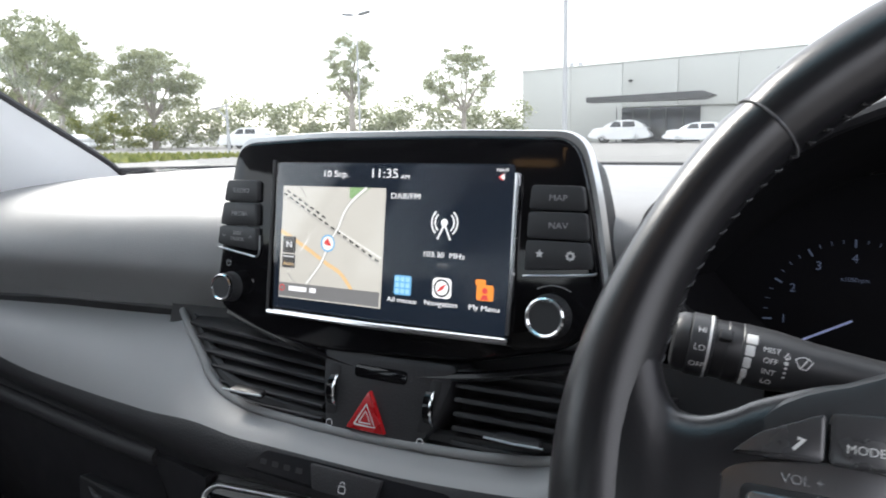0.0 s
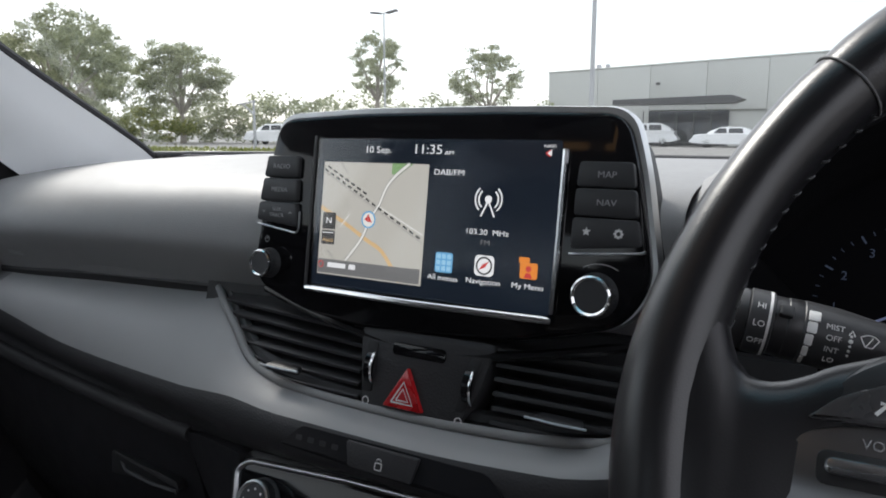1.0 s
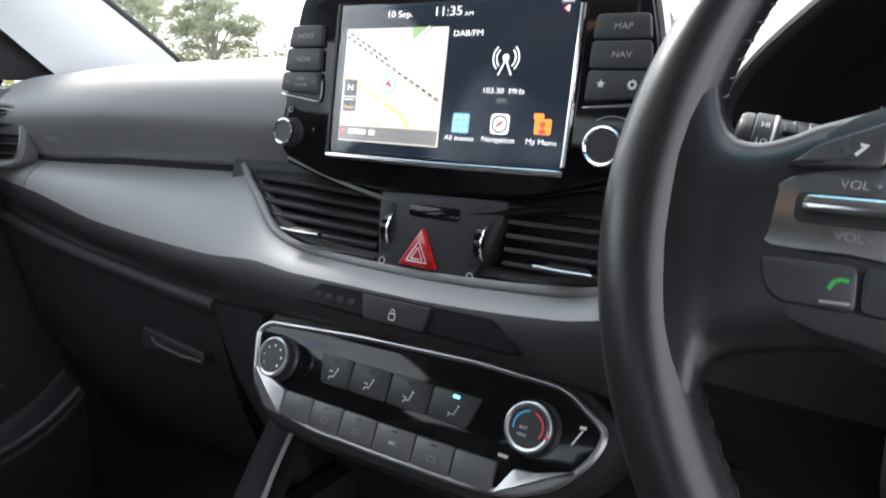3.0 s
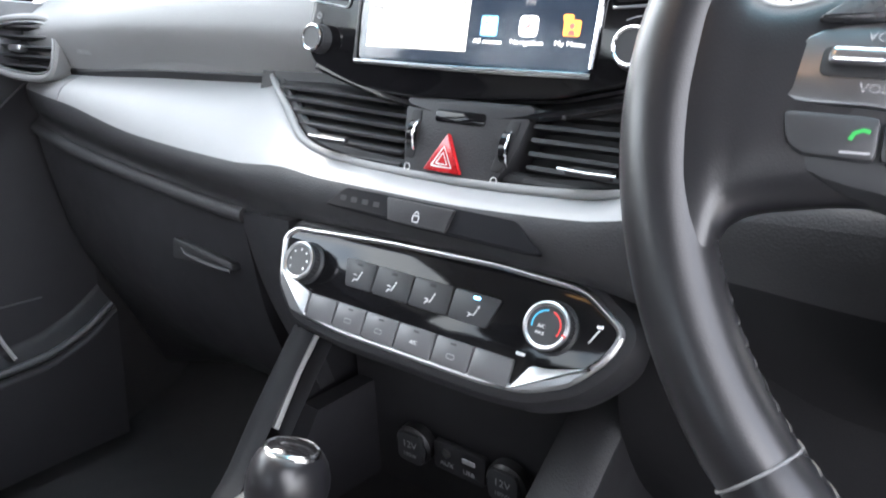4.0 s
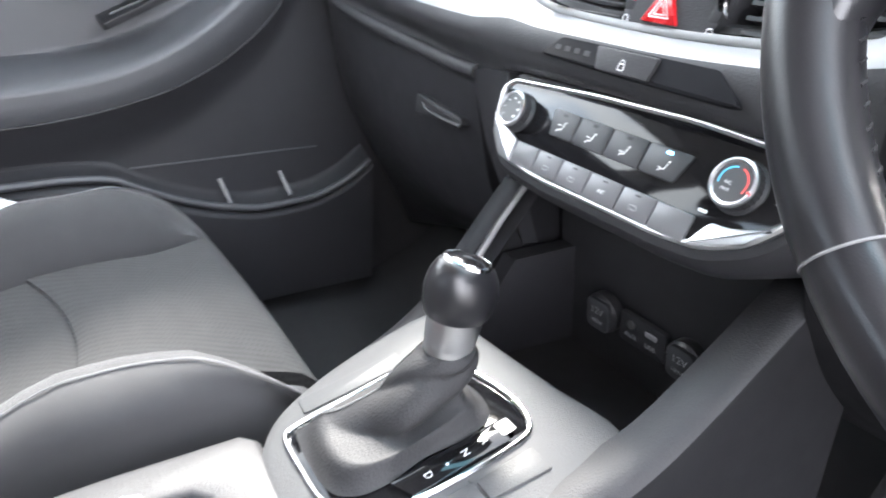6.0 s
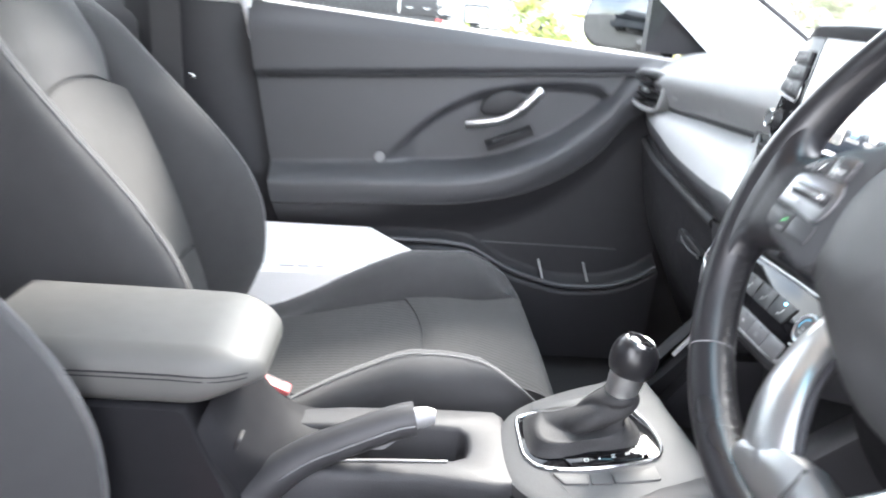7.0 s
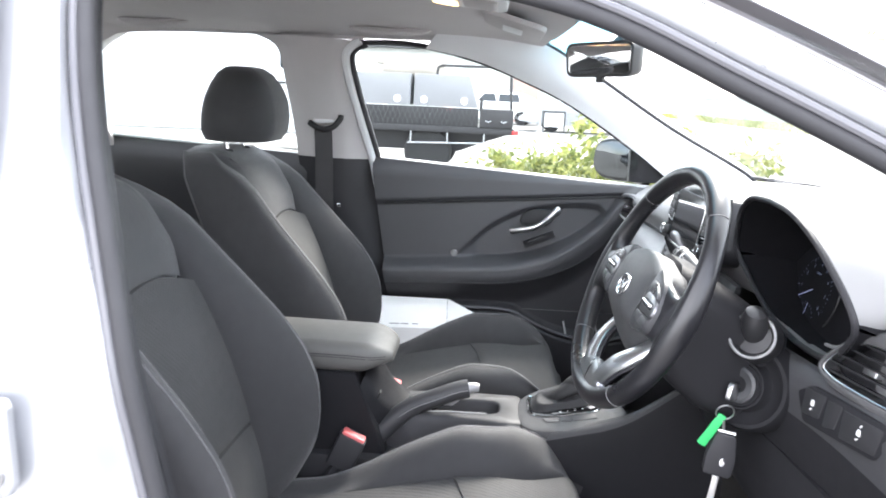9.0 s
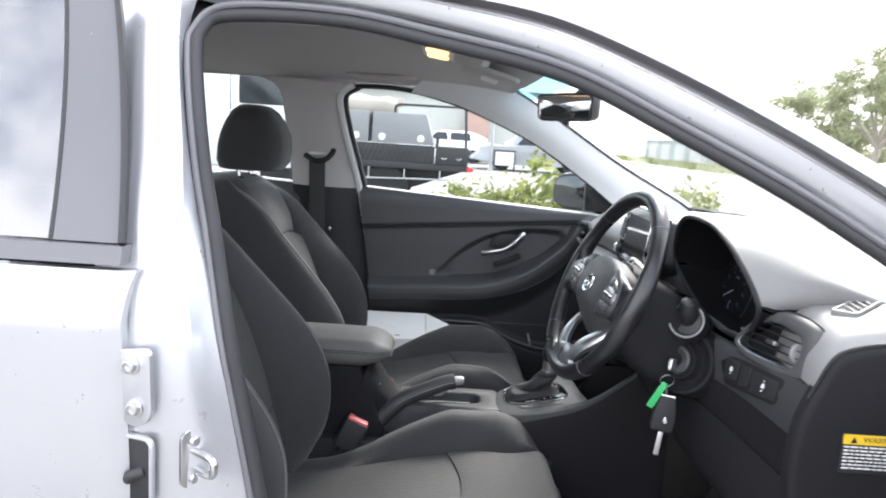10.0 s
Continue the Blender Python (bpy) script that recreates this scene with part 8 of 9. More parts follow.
    for side in (-1, 1):
        rings = []
        crest = []
        for k in range(24):
            t = -0.14 + 1.13 * k / 23
            y, z = spine(t)
            out = lerp_table([(-0.14, 0.03), (-0.06, 0.06), (0.05, 0.10), (0.19, 0.127), (0.30, 0.137), (0.38, 0.134), (0.49, 0.116), (0.62, 0.082), (0.75, 0.05), (0.88, 0.024), (0.99, -0.02)], t)[0]
            inner = half_width(t) - 0.03 * smooth(0.75, 0.99, t)
            outer = lerp_table([(-0.14, 0.262), (0.40, 0.262), (0.55, 0.254), (0.70, 0.238), (0.82, 0.222), (0.91, 0.204), (0.96, 0.180), (0.99, 0.150)], t)[0]
            mid_ = inner + (outer - inner) * 0.62
            depth = 0.15 - 0.03 * t - 0.04 * smooth(0.85, 0.99, t)
            y -= 0.03 * smooth(0.84, 0.99, t)
            pts = spline([(inner, y - 0.004), (inner + (outer - inner) * 0.25, y + out * 0.55), (mid_, y + out), (outer - 0.004, y + out * 0.72), (outer, y + out * 0.1 - 0.02), (outer - 0.01, y - depth), (inner + 0.02, y - depth - 0.01), (inner, y - 0.05)], 3)
            rings.append([(X(side * p[0]), p[1], z + 0.02 * (p[1] - y) * 0) for p in pts])
            crest.append((X(side * (mid_ + 0.012)), y + out * 0.985 + 0.001, z))
        part("back_bolster", loft(rings), BOLSTER, s, "dark cloth back bolster")
        part("bolster_stitch", tube(spline(crest[1:-3], 3, False), 0.001, 5), THREAD, s, "pale stitching")
    part("back_shell", sheet(lambda u, v: (X((u - 0.5) * (0.46 - 0.12 * smooth(0.5, 1, v))), spine(0.85 * v)[0] - 0.125 + 0.02 * v - 0.03 * math.sin(math.pi * u), spine(0.85 * v)[1] - 0.01), 10, 10, (0, 0.03, 0)), DASH_LOW, s, "charcoal back shell")
    # headrest on two bright posts
    for px in (-0.062, 0.062):
        part("headrest_post", tube([(X(px), -1.075 - head_back * 0.6, 1.0), (X(px), -1.082 - head_back, 1.10)], 0.0062, 10), CHROME, s, "chrome post")
        part("post_sleeve", lathe([(0.014, 0), (0.014, 0.01), (0.011, 0.014), (0.008, 0.014)], Matrix.Translation((X(px), -1.075, 1.03)), 16), DASH_LOW, s)
    rings = []
    for k, (z, hw, yf, yb) in enumerate(((1.062, 0.095, -0.985, -1.125), (1.066, 0.115, -0.962, -1.138), (1.09, 0.128, -0.945, -1.142), (1.13, 0.132, -0.94, -1.138), (1.17, 0.130, -0.945, -1.130), (1.205, 0.122, -0.96, -1.118), (1.235, 0.105, -0.985, -1.10), (1.25, 0.078, -1.01, -1.082), (1.253, 0.05, -1.025, -1.07))):
        yc, hd = (yf + yb) / 2, (yf - yb) / 2
        rings.append([(X(p[0]), yc + p[1] - head_back - 0.02 * abs(p[0] / 0.13) ** 2.5, z) for p in rounded(1.8 * hw, 1.9 * hd, min(hd * 0.85, 0.06), 6)])
    part("headrest", loft(rings), BOLSTER, s, "dark cloth headrest")
    return s


seat(-0.385, -1, "dark charcoal cloth front passenger seat with grey woven insert", 0.0)
seat(0.375, 1, "dark charcoal cloth driver's seat with grey woven insert", 0.09)

# rear bench
rb = thing("rear_bench", "dark charcoal cloth rear bench", "rear seat")
part("bench_cushion", prism(rounded(1.30, 0.48, 0.08), 0.16, Matrix.Translation((0, -1.52, 0.50)) @ Matrix.Rotation(radians(5), 4, "X"), 0.04, None, 0.01), BOLSTER, rb)
part("bench_back", prism(rounded(1.30, 0.60, 0.08), 0.14, Matrix.Translation((0, -1.80, 0.78)) @ Matrix.Rotation(radians(66), 4, "X"), 0.04), BOLSTER, rb)
for x in (-0.36, 0.36):
    part("bench_headrest", prism(rounded(0.26, 0.13, 0.05), 0.09, Matrix.Translation((x, -1.86, 1.10)) @ Matrix.Rotation(radians(72), 4, "X"), 0.03), BOLSTER, rb)

# ---- belts ----
def buckle(x, y, z, yaw, label):
    b = thing("belt_buckle", label, "seat belt buckle", "seat belt buckles")
    m = Matrix.Translation((x, y, z)) @ Matrix.Rotation(radians(yaw), 4, "Z") @ Matrix.Rotation(radians(-24), 4, "X")
    part("housing", prism(rounded(0.030, 0.058, 0.006), 0.075, m, 0.005), DASH_LOW, b, "black buckle housing")
    part("release", prism(rounded(0.024, 0.050, 0.004), 0.008, m @ Matrix.Translation((0, 0, 0.006)), 0.003), BUCKLE, b, "red release button")
    part("slot", prism(rounded(0.004, 0.026, 0.001), 0.001, m @ Matrix.Translation((-0.008, 0, 0.0064)), 0.0003), SEAM, b)
    part("stalk", tube([m @ Vector((0, 0, -0.07)), m @ Vector((0, -0.01, -0.13)), m @ Vector((0, -0.03, -0.20))], 0.013, 8), DASH_LOW, b)


buckle(0.133, -0.642, 0.505, 0, "red and black driver's seat belt buckle")
buckle(-0.132, -0.604, 0.522, 0, "red and black passenger's seat belt buckle")
bt = thing("seat_belt", "dark grey seat belt hanging from the centre pillar", "seat belt")
part("webbing", sheet(lambda u, v: (-0.686 - 0.004 * math.sin(6 * u), -0.945 + 0.055 * v + 0.012 * u, 1.118 - 0.36 * u), 14, 2, (-0.0025, 0, 0)), BELT, bt, "grey webbing")
part("guide_cover", prism(softened([(-0.034, -0.022), (0.034, -0.022), (0.036, 0.012), (0.016, 0.034), (-0.016, 0.034), (-0.034, 0.014)], 0.01), 0.02, Matrix.Translation((-0.676, -0.912, 1.128)) @ Matrix.Rotation(radians(90), 4, "Z") @ Matrix.Rotation(radians(76), 4, "X"), 0.006), PILLAR, bt, "pale guide cover")
part("guide_loop", tube(spline([(-0.672, -0.955, 1.105), (-0.664, -0.92, 1.088), (-0.664, -0.885, 1.092), (-0.672, -0.862, 1.115), (-0.676, -0.858, 1.13)], 4, False), 0.009, 10), SEAM, bt, "black guide loop")
part("stop_button", lathe([(0.006, 0), (0.006, 0.003), (0.004, 0.005), (0.002, 0.005)], Matrix.Translation((-0.683, -0.905, 0.83)) @ Matrix.Rotation(radians(90), 4, "Y"), 12), CHROME, bt)
part("stop_button", lathe([(0.006, 0), (0.006, 0.003), (0.004, 0.005), (0.002, 0.005)], Matrix.Translation((-0.69, -0.865, 0.855)) @ Matrix.Rotation(radians(90), 4, "Y"), 12), CHROME, bt)

# ---- white carton wedged between passenger seat and door ----
bx = thing("white_carton", "white cardboard carton between the passenger seat and door", "box")
A, B, C, D = Vector((-0.70, -0.76, 0.566)), Vector((-0.70, -0.512, 0.569)), Vector((-0.60, -0.39, 0.545)), Vector((-0.60, -0.76, 0.492))
M_ = Vector((-0.60, -0.505, 0.503))
top = [A, B, M_, D]
part("carton", loft([top, [p + Vector((0, 0, -0.16)) for p in top]]), CARD, bx, "white carton", 20)
flap = [B + Vector((0.001, 0.001, 0.001)), C, M_ + Vector((0.001, 0.001, 0.001))]
part("flap", loft([flap, [p + Vector((0, 0.002, -0.006)) for p in flap]]), CARD, bx, "open white flap", 20)
part("print_mark", prism(circle(0.003, 10), 0.001, Matrix.Translation((-0.618, -0.425, 0.5475)), 0.0002), SEAM, bx)
for k in range(3):
    a = D.lerp(M_, 0.30 + 0.14 * k)
    d = (M_ - D).normalized() * (0.03 - 0.006 * k)
    n_ = (A - D).normalized()
    part("print_bar", loft([[a + n_ * 0.012 + Vector((0, 0, 0.001)), a + d + n_ * 0.012 + Vector((0, 0, 0.001)), a + d + n_ * 0.016 + Vector((0, 0, 0.001)), a + n_ * 0.016 + Vector((0, 0, 0.001))], [a + n_ * 0.012 + Vector((0, 0, 0.0014)), a + d + n_ * 0.012 + Vector((0, 0, 0.0014)), a + d + n_ * 0.016 + Vector((0, 0, 0.0014)), a + n_ * 0.016 + Vector((0, 0, 0.0014))]]), GREYPRINT, bx)

# ---- roof fittings ----
mirror = thing("rear_view_mirror", "black interior rear-view mirror on the windscreen", "mirror")
MM = Matrix.Translation((0.045, -0.20, 1.283)) @ Matrix.Rotation(radians(33), 4, "Z") @ Matrix.Rotation(radians(94), 4, "X")
mo = softened([(-0.098, 0.024), (-0.084, 0.033), (0.084, 0.033), (0.098, 0.024), (0.094, -0.027), (0.076, -0.033), (-0.076, -0.033), (-0.094, -0.027)], 0.014)
part("case", loft([[MM @ Vector((x * k, y * k, z)) for x, y in mo] for k, z in ((1.0, 0.0), (1.0, -0.014), (0.94, -0.03), (0.78, -0.044), (0.45, -0.052))]), SLAT, mirror, "black mirror case")
part("mirror_glass", prism(inset(mo, 0.006), 0.002, MM @ Matrix.Translation((0, 0, 0.0008)), 0.0005), MIRROR, mirror, "mirror glass")
part("stem", tube([MM @ Vector((0, 0.01, -0.02)), MM @ Vector((0, 0.03, -0.05)), (0.02, -0.13, 1.345)], 0.012, 10), SLAT, mirror)
part("dimming_tab", block((0.018, 0.012, 0.008), MM @ Matrix.Translation((0, -0.037, -0.008)), 0.002), SLAT, mirror)
AMBER = glow("warm_lamp", (1.0, 0.58, 0.25), 0.55)
rl = thing("roof_console", "grey roof console with two warm reading lamps lit", "reading lamp")
RC = Matrix.Translation((0.0, -0.46, 1.402)) @ Matrix.Rotation(radians(180), 4, "X") @ Matrix.Rotation(radians(-7), 4, "X")
part("panel", prism(rounded(0.21, 0.17, 0.03), 0.03, RC @ Matrix.Translation((0, 0, 0.016)), 0.006), PILLAR, rl, "grey panel")
for x in (-0.055, 0.055):
    part("lens", prism(rounded(0.08, 0.055, 0.012), 0.006, RC @ Matrix.Translation((x, 0.045, 0.0185)), 0.002), AMBER, rl, "lit warm lens")
part("glasses_flap", prism(rounded(0.15, 0.07, 0.012), 0.006, RC @ Matrix.Translation((0, -0.03, 0.0185)), 0.002), LINER, rl)
for k, (x, w) in enumerate(((0.34, 1), (-0.34, 1))):
    v = thing("sun_visor", "grey folded sun visor under the roof lining", "sun visor", "sun visors")
    part("flap", prism(rounded(0.36, 0.15, 0.03), 0.012, Matrix.Translation((x, -0.36, 1.374)) @ Matrix.Rotation(radians(180 - 15), 4, "X") @ Matrix.Translation((0, 0, 0.008)), 0.005), LINER, v, "grey visor flap")
    part("label_plate", patch(rounded(0.14, 0.05, 0.006, 3), Matrix.Translation((x, -0.36, 1.374)) @ Matrix.Rotation(radians(180 - 15), 4, "X"), 0.0095), PILLAR, v)
for y0, y1 in ((-0.80, -0.58), (-1.45, -1.25)):
    g = thing("grab_handle", "grey fold-up grab handle on the roof side", "grab handle", "grab handles")
    part("grip", tube(spline([(-0.515, y0, 1.385), (-0.495, y0 + 0.02, 1.37), (-0.485, (y0 + y1) / 2, 1.362), (-0.495, y1 - 0.02, 1.37), (-0.515, y1, 1.385)], 5, False), 0.0105, 10), LINER, g)
    for y in (y0, y1):
        part("mount", block((0.03, 0.035, 0.025), Matrix.Translation((-0.52, y, 1.39)), 0.006), LINER, g)

# ---- door mirror, passenger side ----
dmr = thing("door_mirror", "black passenger door mirror", "door mirror")
DM = Matrix.Translation((-0.925, 0.004, 1.018)) @ Matrix.Rotation(radians(35), 4, "Z") @ Matrix.Rotation(radians(92), 4, "X") @ Matrix.Scale(1.08, 4)
do = spline([(-0.09, -0.035), (-0.095, 0.01), (-0.075, 0.05), (-0.02, 0.068), (0.07, 0.066), (0.09, 0.05), (0.092, -0.045), (0.06, -0.06), (-0.04, -0.062)], 5)
part("case", prism(do, 0.08, DM, 0.012), GLOSS, dmr, "black mirror case")
# the glass is coloured dark in place of the dark scene it reflects
part("mirror_glass", prism(inset(do, 0.012), 0.003, DM @ Matrix.Translation((0, 0, 0.001)), 0.0008), DIM_MIRROR, dmr, "mirror glass")
part("arm", tube([(-0.88, 0.06, 0.975), (-0.80, 0.09, 0.972)], 0.022, 10), GLOSS, dmr)

# ---- pedals ----
pl = thing("accelerator_pedal", "black ribbed accelerator pedal", "pedal")
PMx = Matrix.Translation((0.19, 0.23, 0.42)) @ Matrix.Rotation(radians(58), 4, "X")
part("pad", prism(rounded(0.075, 0.17, 0.01), 0.02, PMx, 0.003), RUBBER, pl, "black pad")
for k in range(9):
    part("rib", block((0.003, 0.14, 0.003), PMx @ Matrix.Translation((-0.028 + 0.007 * k, 0, 0.001)), 0.0008), SLAT, pl)


# ---- outside: trees, building, parked vehicles ----
def leafy(name, dark, light):
    """Leaf surface with a lighter tone per leaf and some light coming through."""
    m = bpy.data.materials.new(name)
    m.use_nodes = True
    nodes, link = m.node_tree.nodes, m.node_tree.links.new
    b = nodes["Principled BSDF"]
    g = nodes.new("ShaderNodeNewGeometry")
    mix = nodes.new("ShaderNodeMix")
    mix.data_type = "RGBA"
    mix.inputs[6].default_value, mix.inputs[7].default_value = (*dark, 1), (*light, 1)
    link(g.outputs["Random Per Island"], mix.inputs[0])
    link(mix.outputs[2], b.inputs["Base Color"])
    b.inputs["Roughness"].default_value = 0.55
    through_leaf = nodes.new("ShaderNodeBsdfTranslucent")
    link(mix.outputs[2], through_leaf.inputs[0])
    both = nodes.new("ShaderNodeMixShader")
    both.inputs[0].default_value = 0.45
    link(b.outputs[0], both.inputs[1])
    link(through_leaf.outputs[0], both.inputs[2])
    link(both.outputs[0], nodes["Material Output"].inputs[0])
    return m


GUM_LEAF = leafy("gum_leaf", (0.19, 0.215, 0.135), (0.38, 0.405, 0.25))
SHRUB_LEAF = leafy("shrub_leaf", (0.09, 0.12, 0.04), (0.34, 0.35, 0.12))
BARK = material("pale_bark", (0.34, 0.31, 0.27), 0.9, grain=0.8, size=8, spread=0.3, blotch=2)
GALV = material("galvanised_pole", (0.42, 0.43, 0.44), 0.5, metal=0.6, spread=0.1, blotch=1)
TILT_SLAB = material("painted_concrete_wall", (0.5, 0.51, 0.485), 0.85, grain=0.3, size=20, spread=0.06, blotch=0.3)
DARK_STEEL = material("dark_painted_steel", (0.06, 0.062, 0.065), 0.5, spread=0.1, blotch=2)
OUT_GLASS = material("dark_shop_glass", (0.03, 0.035, 0.04), 0.08, spread=0.05)
TRUCK_BLACK = material("black_tray_paint", (0.03, 0.03, 0.033), 0.55, spread=0.2, blotch=3)
CANOPY_GREY = material("grey_canopy_paint", (0.23, 0.235, 0.25), 0.45, spread=0.08, blotch=2)
VAN_WHITE = material("white_vehicle_paint", (0.78, 0.79, 0.8), 0.3, spread=0.03, coat=0.8)
TYRE = material("tyre_rubber", (0.025, 0.025, 0.026), 0.85, spread=0.15)
TAIL = material("red_lens", (0.5, 0.02, 0.02), 0.2, spread=0.03)
BRICK = material("weathered_red_brick", (0.42, 0.28, 0.24), 0.9, spread=0.2, blotch=6)
GRASS = leafy("grass_blade", (0.1, 0.13, 0.03), (0.26, 0.27, 0.09))
POST_YELLOW = material("yellow_post_paint", (0.7, 0.5, 0.05), 0.5, spread=0.08)


def leaves(rng, blobs, count, size, droop=0.4, slim=0.45):
    """Many small leaf blades scattered in ellipsoid clumps (x, y, z, rx, ry, rz)."""
    verts, faces = [], []
    fine = []
    for b in blobs:
        for k in range(9):
            d = Vector((rng.gauss(0, 1), rng.gauss(0, 1), rng.gauss(0, 1))).normalized() * rng.uniform(0.25, 1.2)
            q = rng.uniform(0.22, 0.5)
            fine.append((b[0] + d.x * b[3], b[1] + d.y * b[4], b[2] + d.z * b[5], b[3] * q, b[4] * q, b[5] * q * 0.8))
    blobs = fine
    weights = [b[3] * b[4] * b[5] for b in blobs]
    for b in rng.choices(blobs, weights, k=count):
        p = Vector((rng.gauss(0, 0.52), rng.gauss(0, 0.52), rng.gauss(0, 0.52)))
        c = Vector((b[0] + p.x * b[3], b[1] + p.y * b[4], b[2] + p.z * b[5]))
        a = Vector((rng.gauss(0, 1), rng.gauss(0, 1), rng.gauss(-droop, 0.8))).normalized()
        w = a.orthogonal().normalized()
        w.rotate(Matrix.Rotation(rng.uniform(0, 6.28), 3, a))
        s = size * rng.uniform(0.6, 1.4)
        n = a.cross(w) * s * 0.12
        i = len(verts)
        verts += [c - a * s * 0.5, c + w * s * slim * 0.5 + n, c + a * s * 0.5, c - w * s * slim * 0.5 + n]
        faces += [(i, i + 1, i + 2), (i, i + 2, i + 3)]
    return verts, faces


def leaf_mesh(name, verts, faces, mat, parent=None, label=""):
    me = bpy.data.meshes.new(name)
    me.from_pydata([tuple(v) for v in verts], [], faces)
    me.materials.append(mat)
    ob = new(name, me)
    if parent:
        ob.parent = parent
    if label:
        ob["label"] = label
    return ob


def gum_tree(seed, x, y, height, spread_r, clear, label, clumps=16, count=4200, size=0.34, lean=0.0):
    """A eucalypt: a pale forked trunk, limbs to each leaf clump, an open crown."""
    rng = random.Random(seed)
    tree = thing("tree", label, "tree", "eucalypts beyond the car park")
    fork = Vector((x + lean * 0.4, y, clear))
    r0 = 0.022 * height + 0.06
    bm = tube(spline([(x, y, -0.2), (x + rng.uniform(-0.1, 0.2), y, clear * 0.5), fork], 4, False), [r0 * (1.15 - 0.35 * k / 8) for k in range(9)], 8)
    blobs = []
    for k in range(clumps):
        a = 2.4 * k + rng.uniform(-0.4, 0.4)
        h = (k + 0.6) / clumps
        rad = spread_r * (0.35 + 0.65 * math.sin(math.pi * min(1, h * 0.8 + 0.2)) ** 0.7) * rng.uniform(0.45, 0.9)
        c = Vector((x + lean * h + rad * math.cos(a), y + rad * math.sin(a), clear + (height - clear) * (0.12 + 0.8 * h)))
        s = spread_r * rng.uniform(0.24, 0.42)
        blobs.append((c.x, c.y, c.z, s, s, s * rng.uniform(0.55, 0.8)))
        if k % 2 == 0 or clumps < 10:
            mid = fork.lerp(c, 0.5) + Vector((rng.uniform(-0.3, 0.3), rng.uniform(-0.3, 0.3), 0.12 * spread_r))
            limb = spline([fork, mid, c], 3, False)
            tube(limb, [r0 * 0.5 * (1 - 0.8 * i / (len(limb) - 1)) for i in range(len(limb))], 6, bm=bm)
    part("trunk", bm, BARK, tree, "pale bark trunk with limbs")
    v, f = leaves(rng, blobs, count, size, 0.7, 0.4)
    leaf_mesh("crown", v, f, GUM_LEAF, tree, "sparse grey-green leaf clumps")


gum_tree(1, -70, 46, 12.4, 4.9, 3.6, "tall wide grey-green eucalypt at the car park's edge", 26, 21000, 0.27)
gum_tree(2, -55, 45, 9.4, 4.2, 2.6, "round dense eucalypt behind a clipped hedge", 26, 20000, 0.24)
gum_tree(3, -33.2, 46, 8.9, 2.4, 3.4, "thin ragged young eucalypt above the hedge", 18, 7500, 0.2)
gum_tree(4, -22.8, 45, 6.9, 2.5, 2.4, "small eucalypt with an open airy crown", 16, 7000, 0.19)
gum_tree(5, -58, 30, 7.4, 4.6, 1.8, "wide eucalypt with a low leafy crown", 18, 12480, 0.27, -1.0)
gum_tree(6, -50, 30, 9.6, 4.4, 2.2, "tall eucalypt with a forked pale trunk", 20, 12480, 0.27, 1.0)

# far woods behind the trees
rng = random.Random(20)
blobs = []
for k in range(44):
    u = k / 43
    xx = -96 + 74 * u
    top = 5.6 - 1.9 * u + rng.uniform(-0.7, 0.6)
    blobs.append((xx, 50 + rng.uniform(-1, 2), top - 1.3, 1.8, 1.2, 1.3))
    blobs.append((xx + 0.8, 50, 1.6, 2.0, 1.2, 1.7))
v, f = leaves(rng, blobs, 26000, 0.32, 0.2, 0.55)
woods = leaf_mesh("woods", v, f, GUM_LEAF)
tagged(woods, "band of dull green scrub and low trees", "woods", kind="stuff")
rng = random.Random(21)
for xx, yy, w, h in ((-61.5, 42, 2.6, 2.4), (-56.8, 42, 2.9, 2.9), (-51.6, 42, 3.2, 2.3)):
    v, f = leaves(rng, [(xx, yy, h * 0.5, w * 0.75, 1.2, h * 0.52)], 1700, 0.22, 0.0, 0.6)
    shrub = thing("shrub", "rounded bright green shrub below the trees", "shrub", "shrubs below the trees")
    leaf_mesh("foliage", v, f, SHRUB_LEAF, shrub)
    part("stem", tube([(xx, yy, -0.1), (xx + 0.1, yy, h * 0.5)], 0.08, 6), BARK, shrub)

# garden bed beside the car
rng = random.Random(22)
blobs = [(-4.1 + rng.uniform(-0.35, 0.35), -0.75 + 0.115 * k, 0.3 + 0.055 * math.sin(k * 1.7) + min(0.34, 0.045 * k), 0.42, 0.24, 0.34) for k in range(20)]
v, f = leaves(rng, blobs, 9000, 0.062, 0.1, 0.5)
hedge = thing("garden_shrub", "leafy yellow-green shrub in a garden bed", "shrub")
leaf_mesh("foliage", v, f, SHRUB_LEAF, hedge)
bm = bmesh.new()
for b in blobs[::2]:
    tube([(-4.1 + rng.uniform(-0.1, 0.1), b[1], -0.02), (b[0], b[1] + rng.uniform(-0.1, 0.1), b[2] + 0.15)], [0.012, 0.004], 5, bm=bm)
part("twigs", bm, BARK, hedge)["kind"] = "stuff"

# grass verge ahead
rng = random.Random(23)
verts, faces = [], []
for k in range(9000):
    px, py = rng.uniform(-95, -26), rng.uniform(16, 29)
    h, a = rng.uniform(0.1, 0.3), rng.uniform(0, 6.28)
    w = 0.16
    i = len(verts)
    verts += [(px - w * math.cos(a), py - w * math.sin(a), -0.01), (px + w * math.cos(a), py + w * math.sin(a), -0.01), (px + rng.uniform(-0.1, 0.1), py, h)]
    faces.append((i, i + 1, i + 2))
tagged(leaf_mesh("grass", verts, faces, GRASS), "dry yellow-green grass verge beyond the kerb", "grass", kind="stuff")

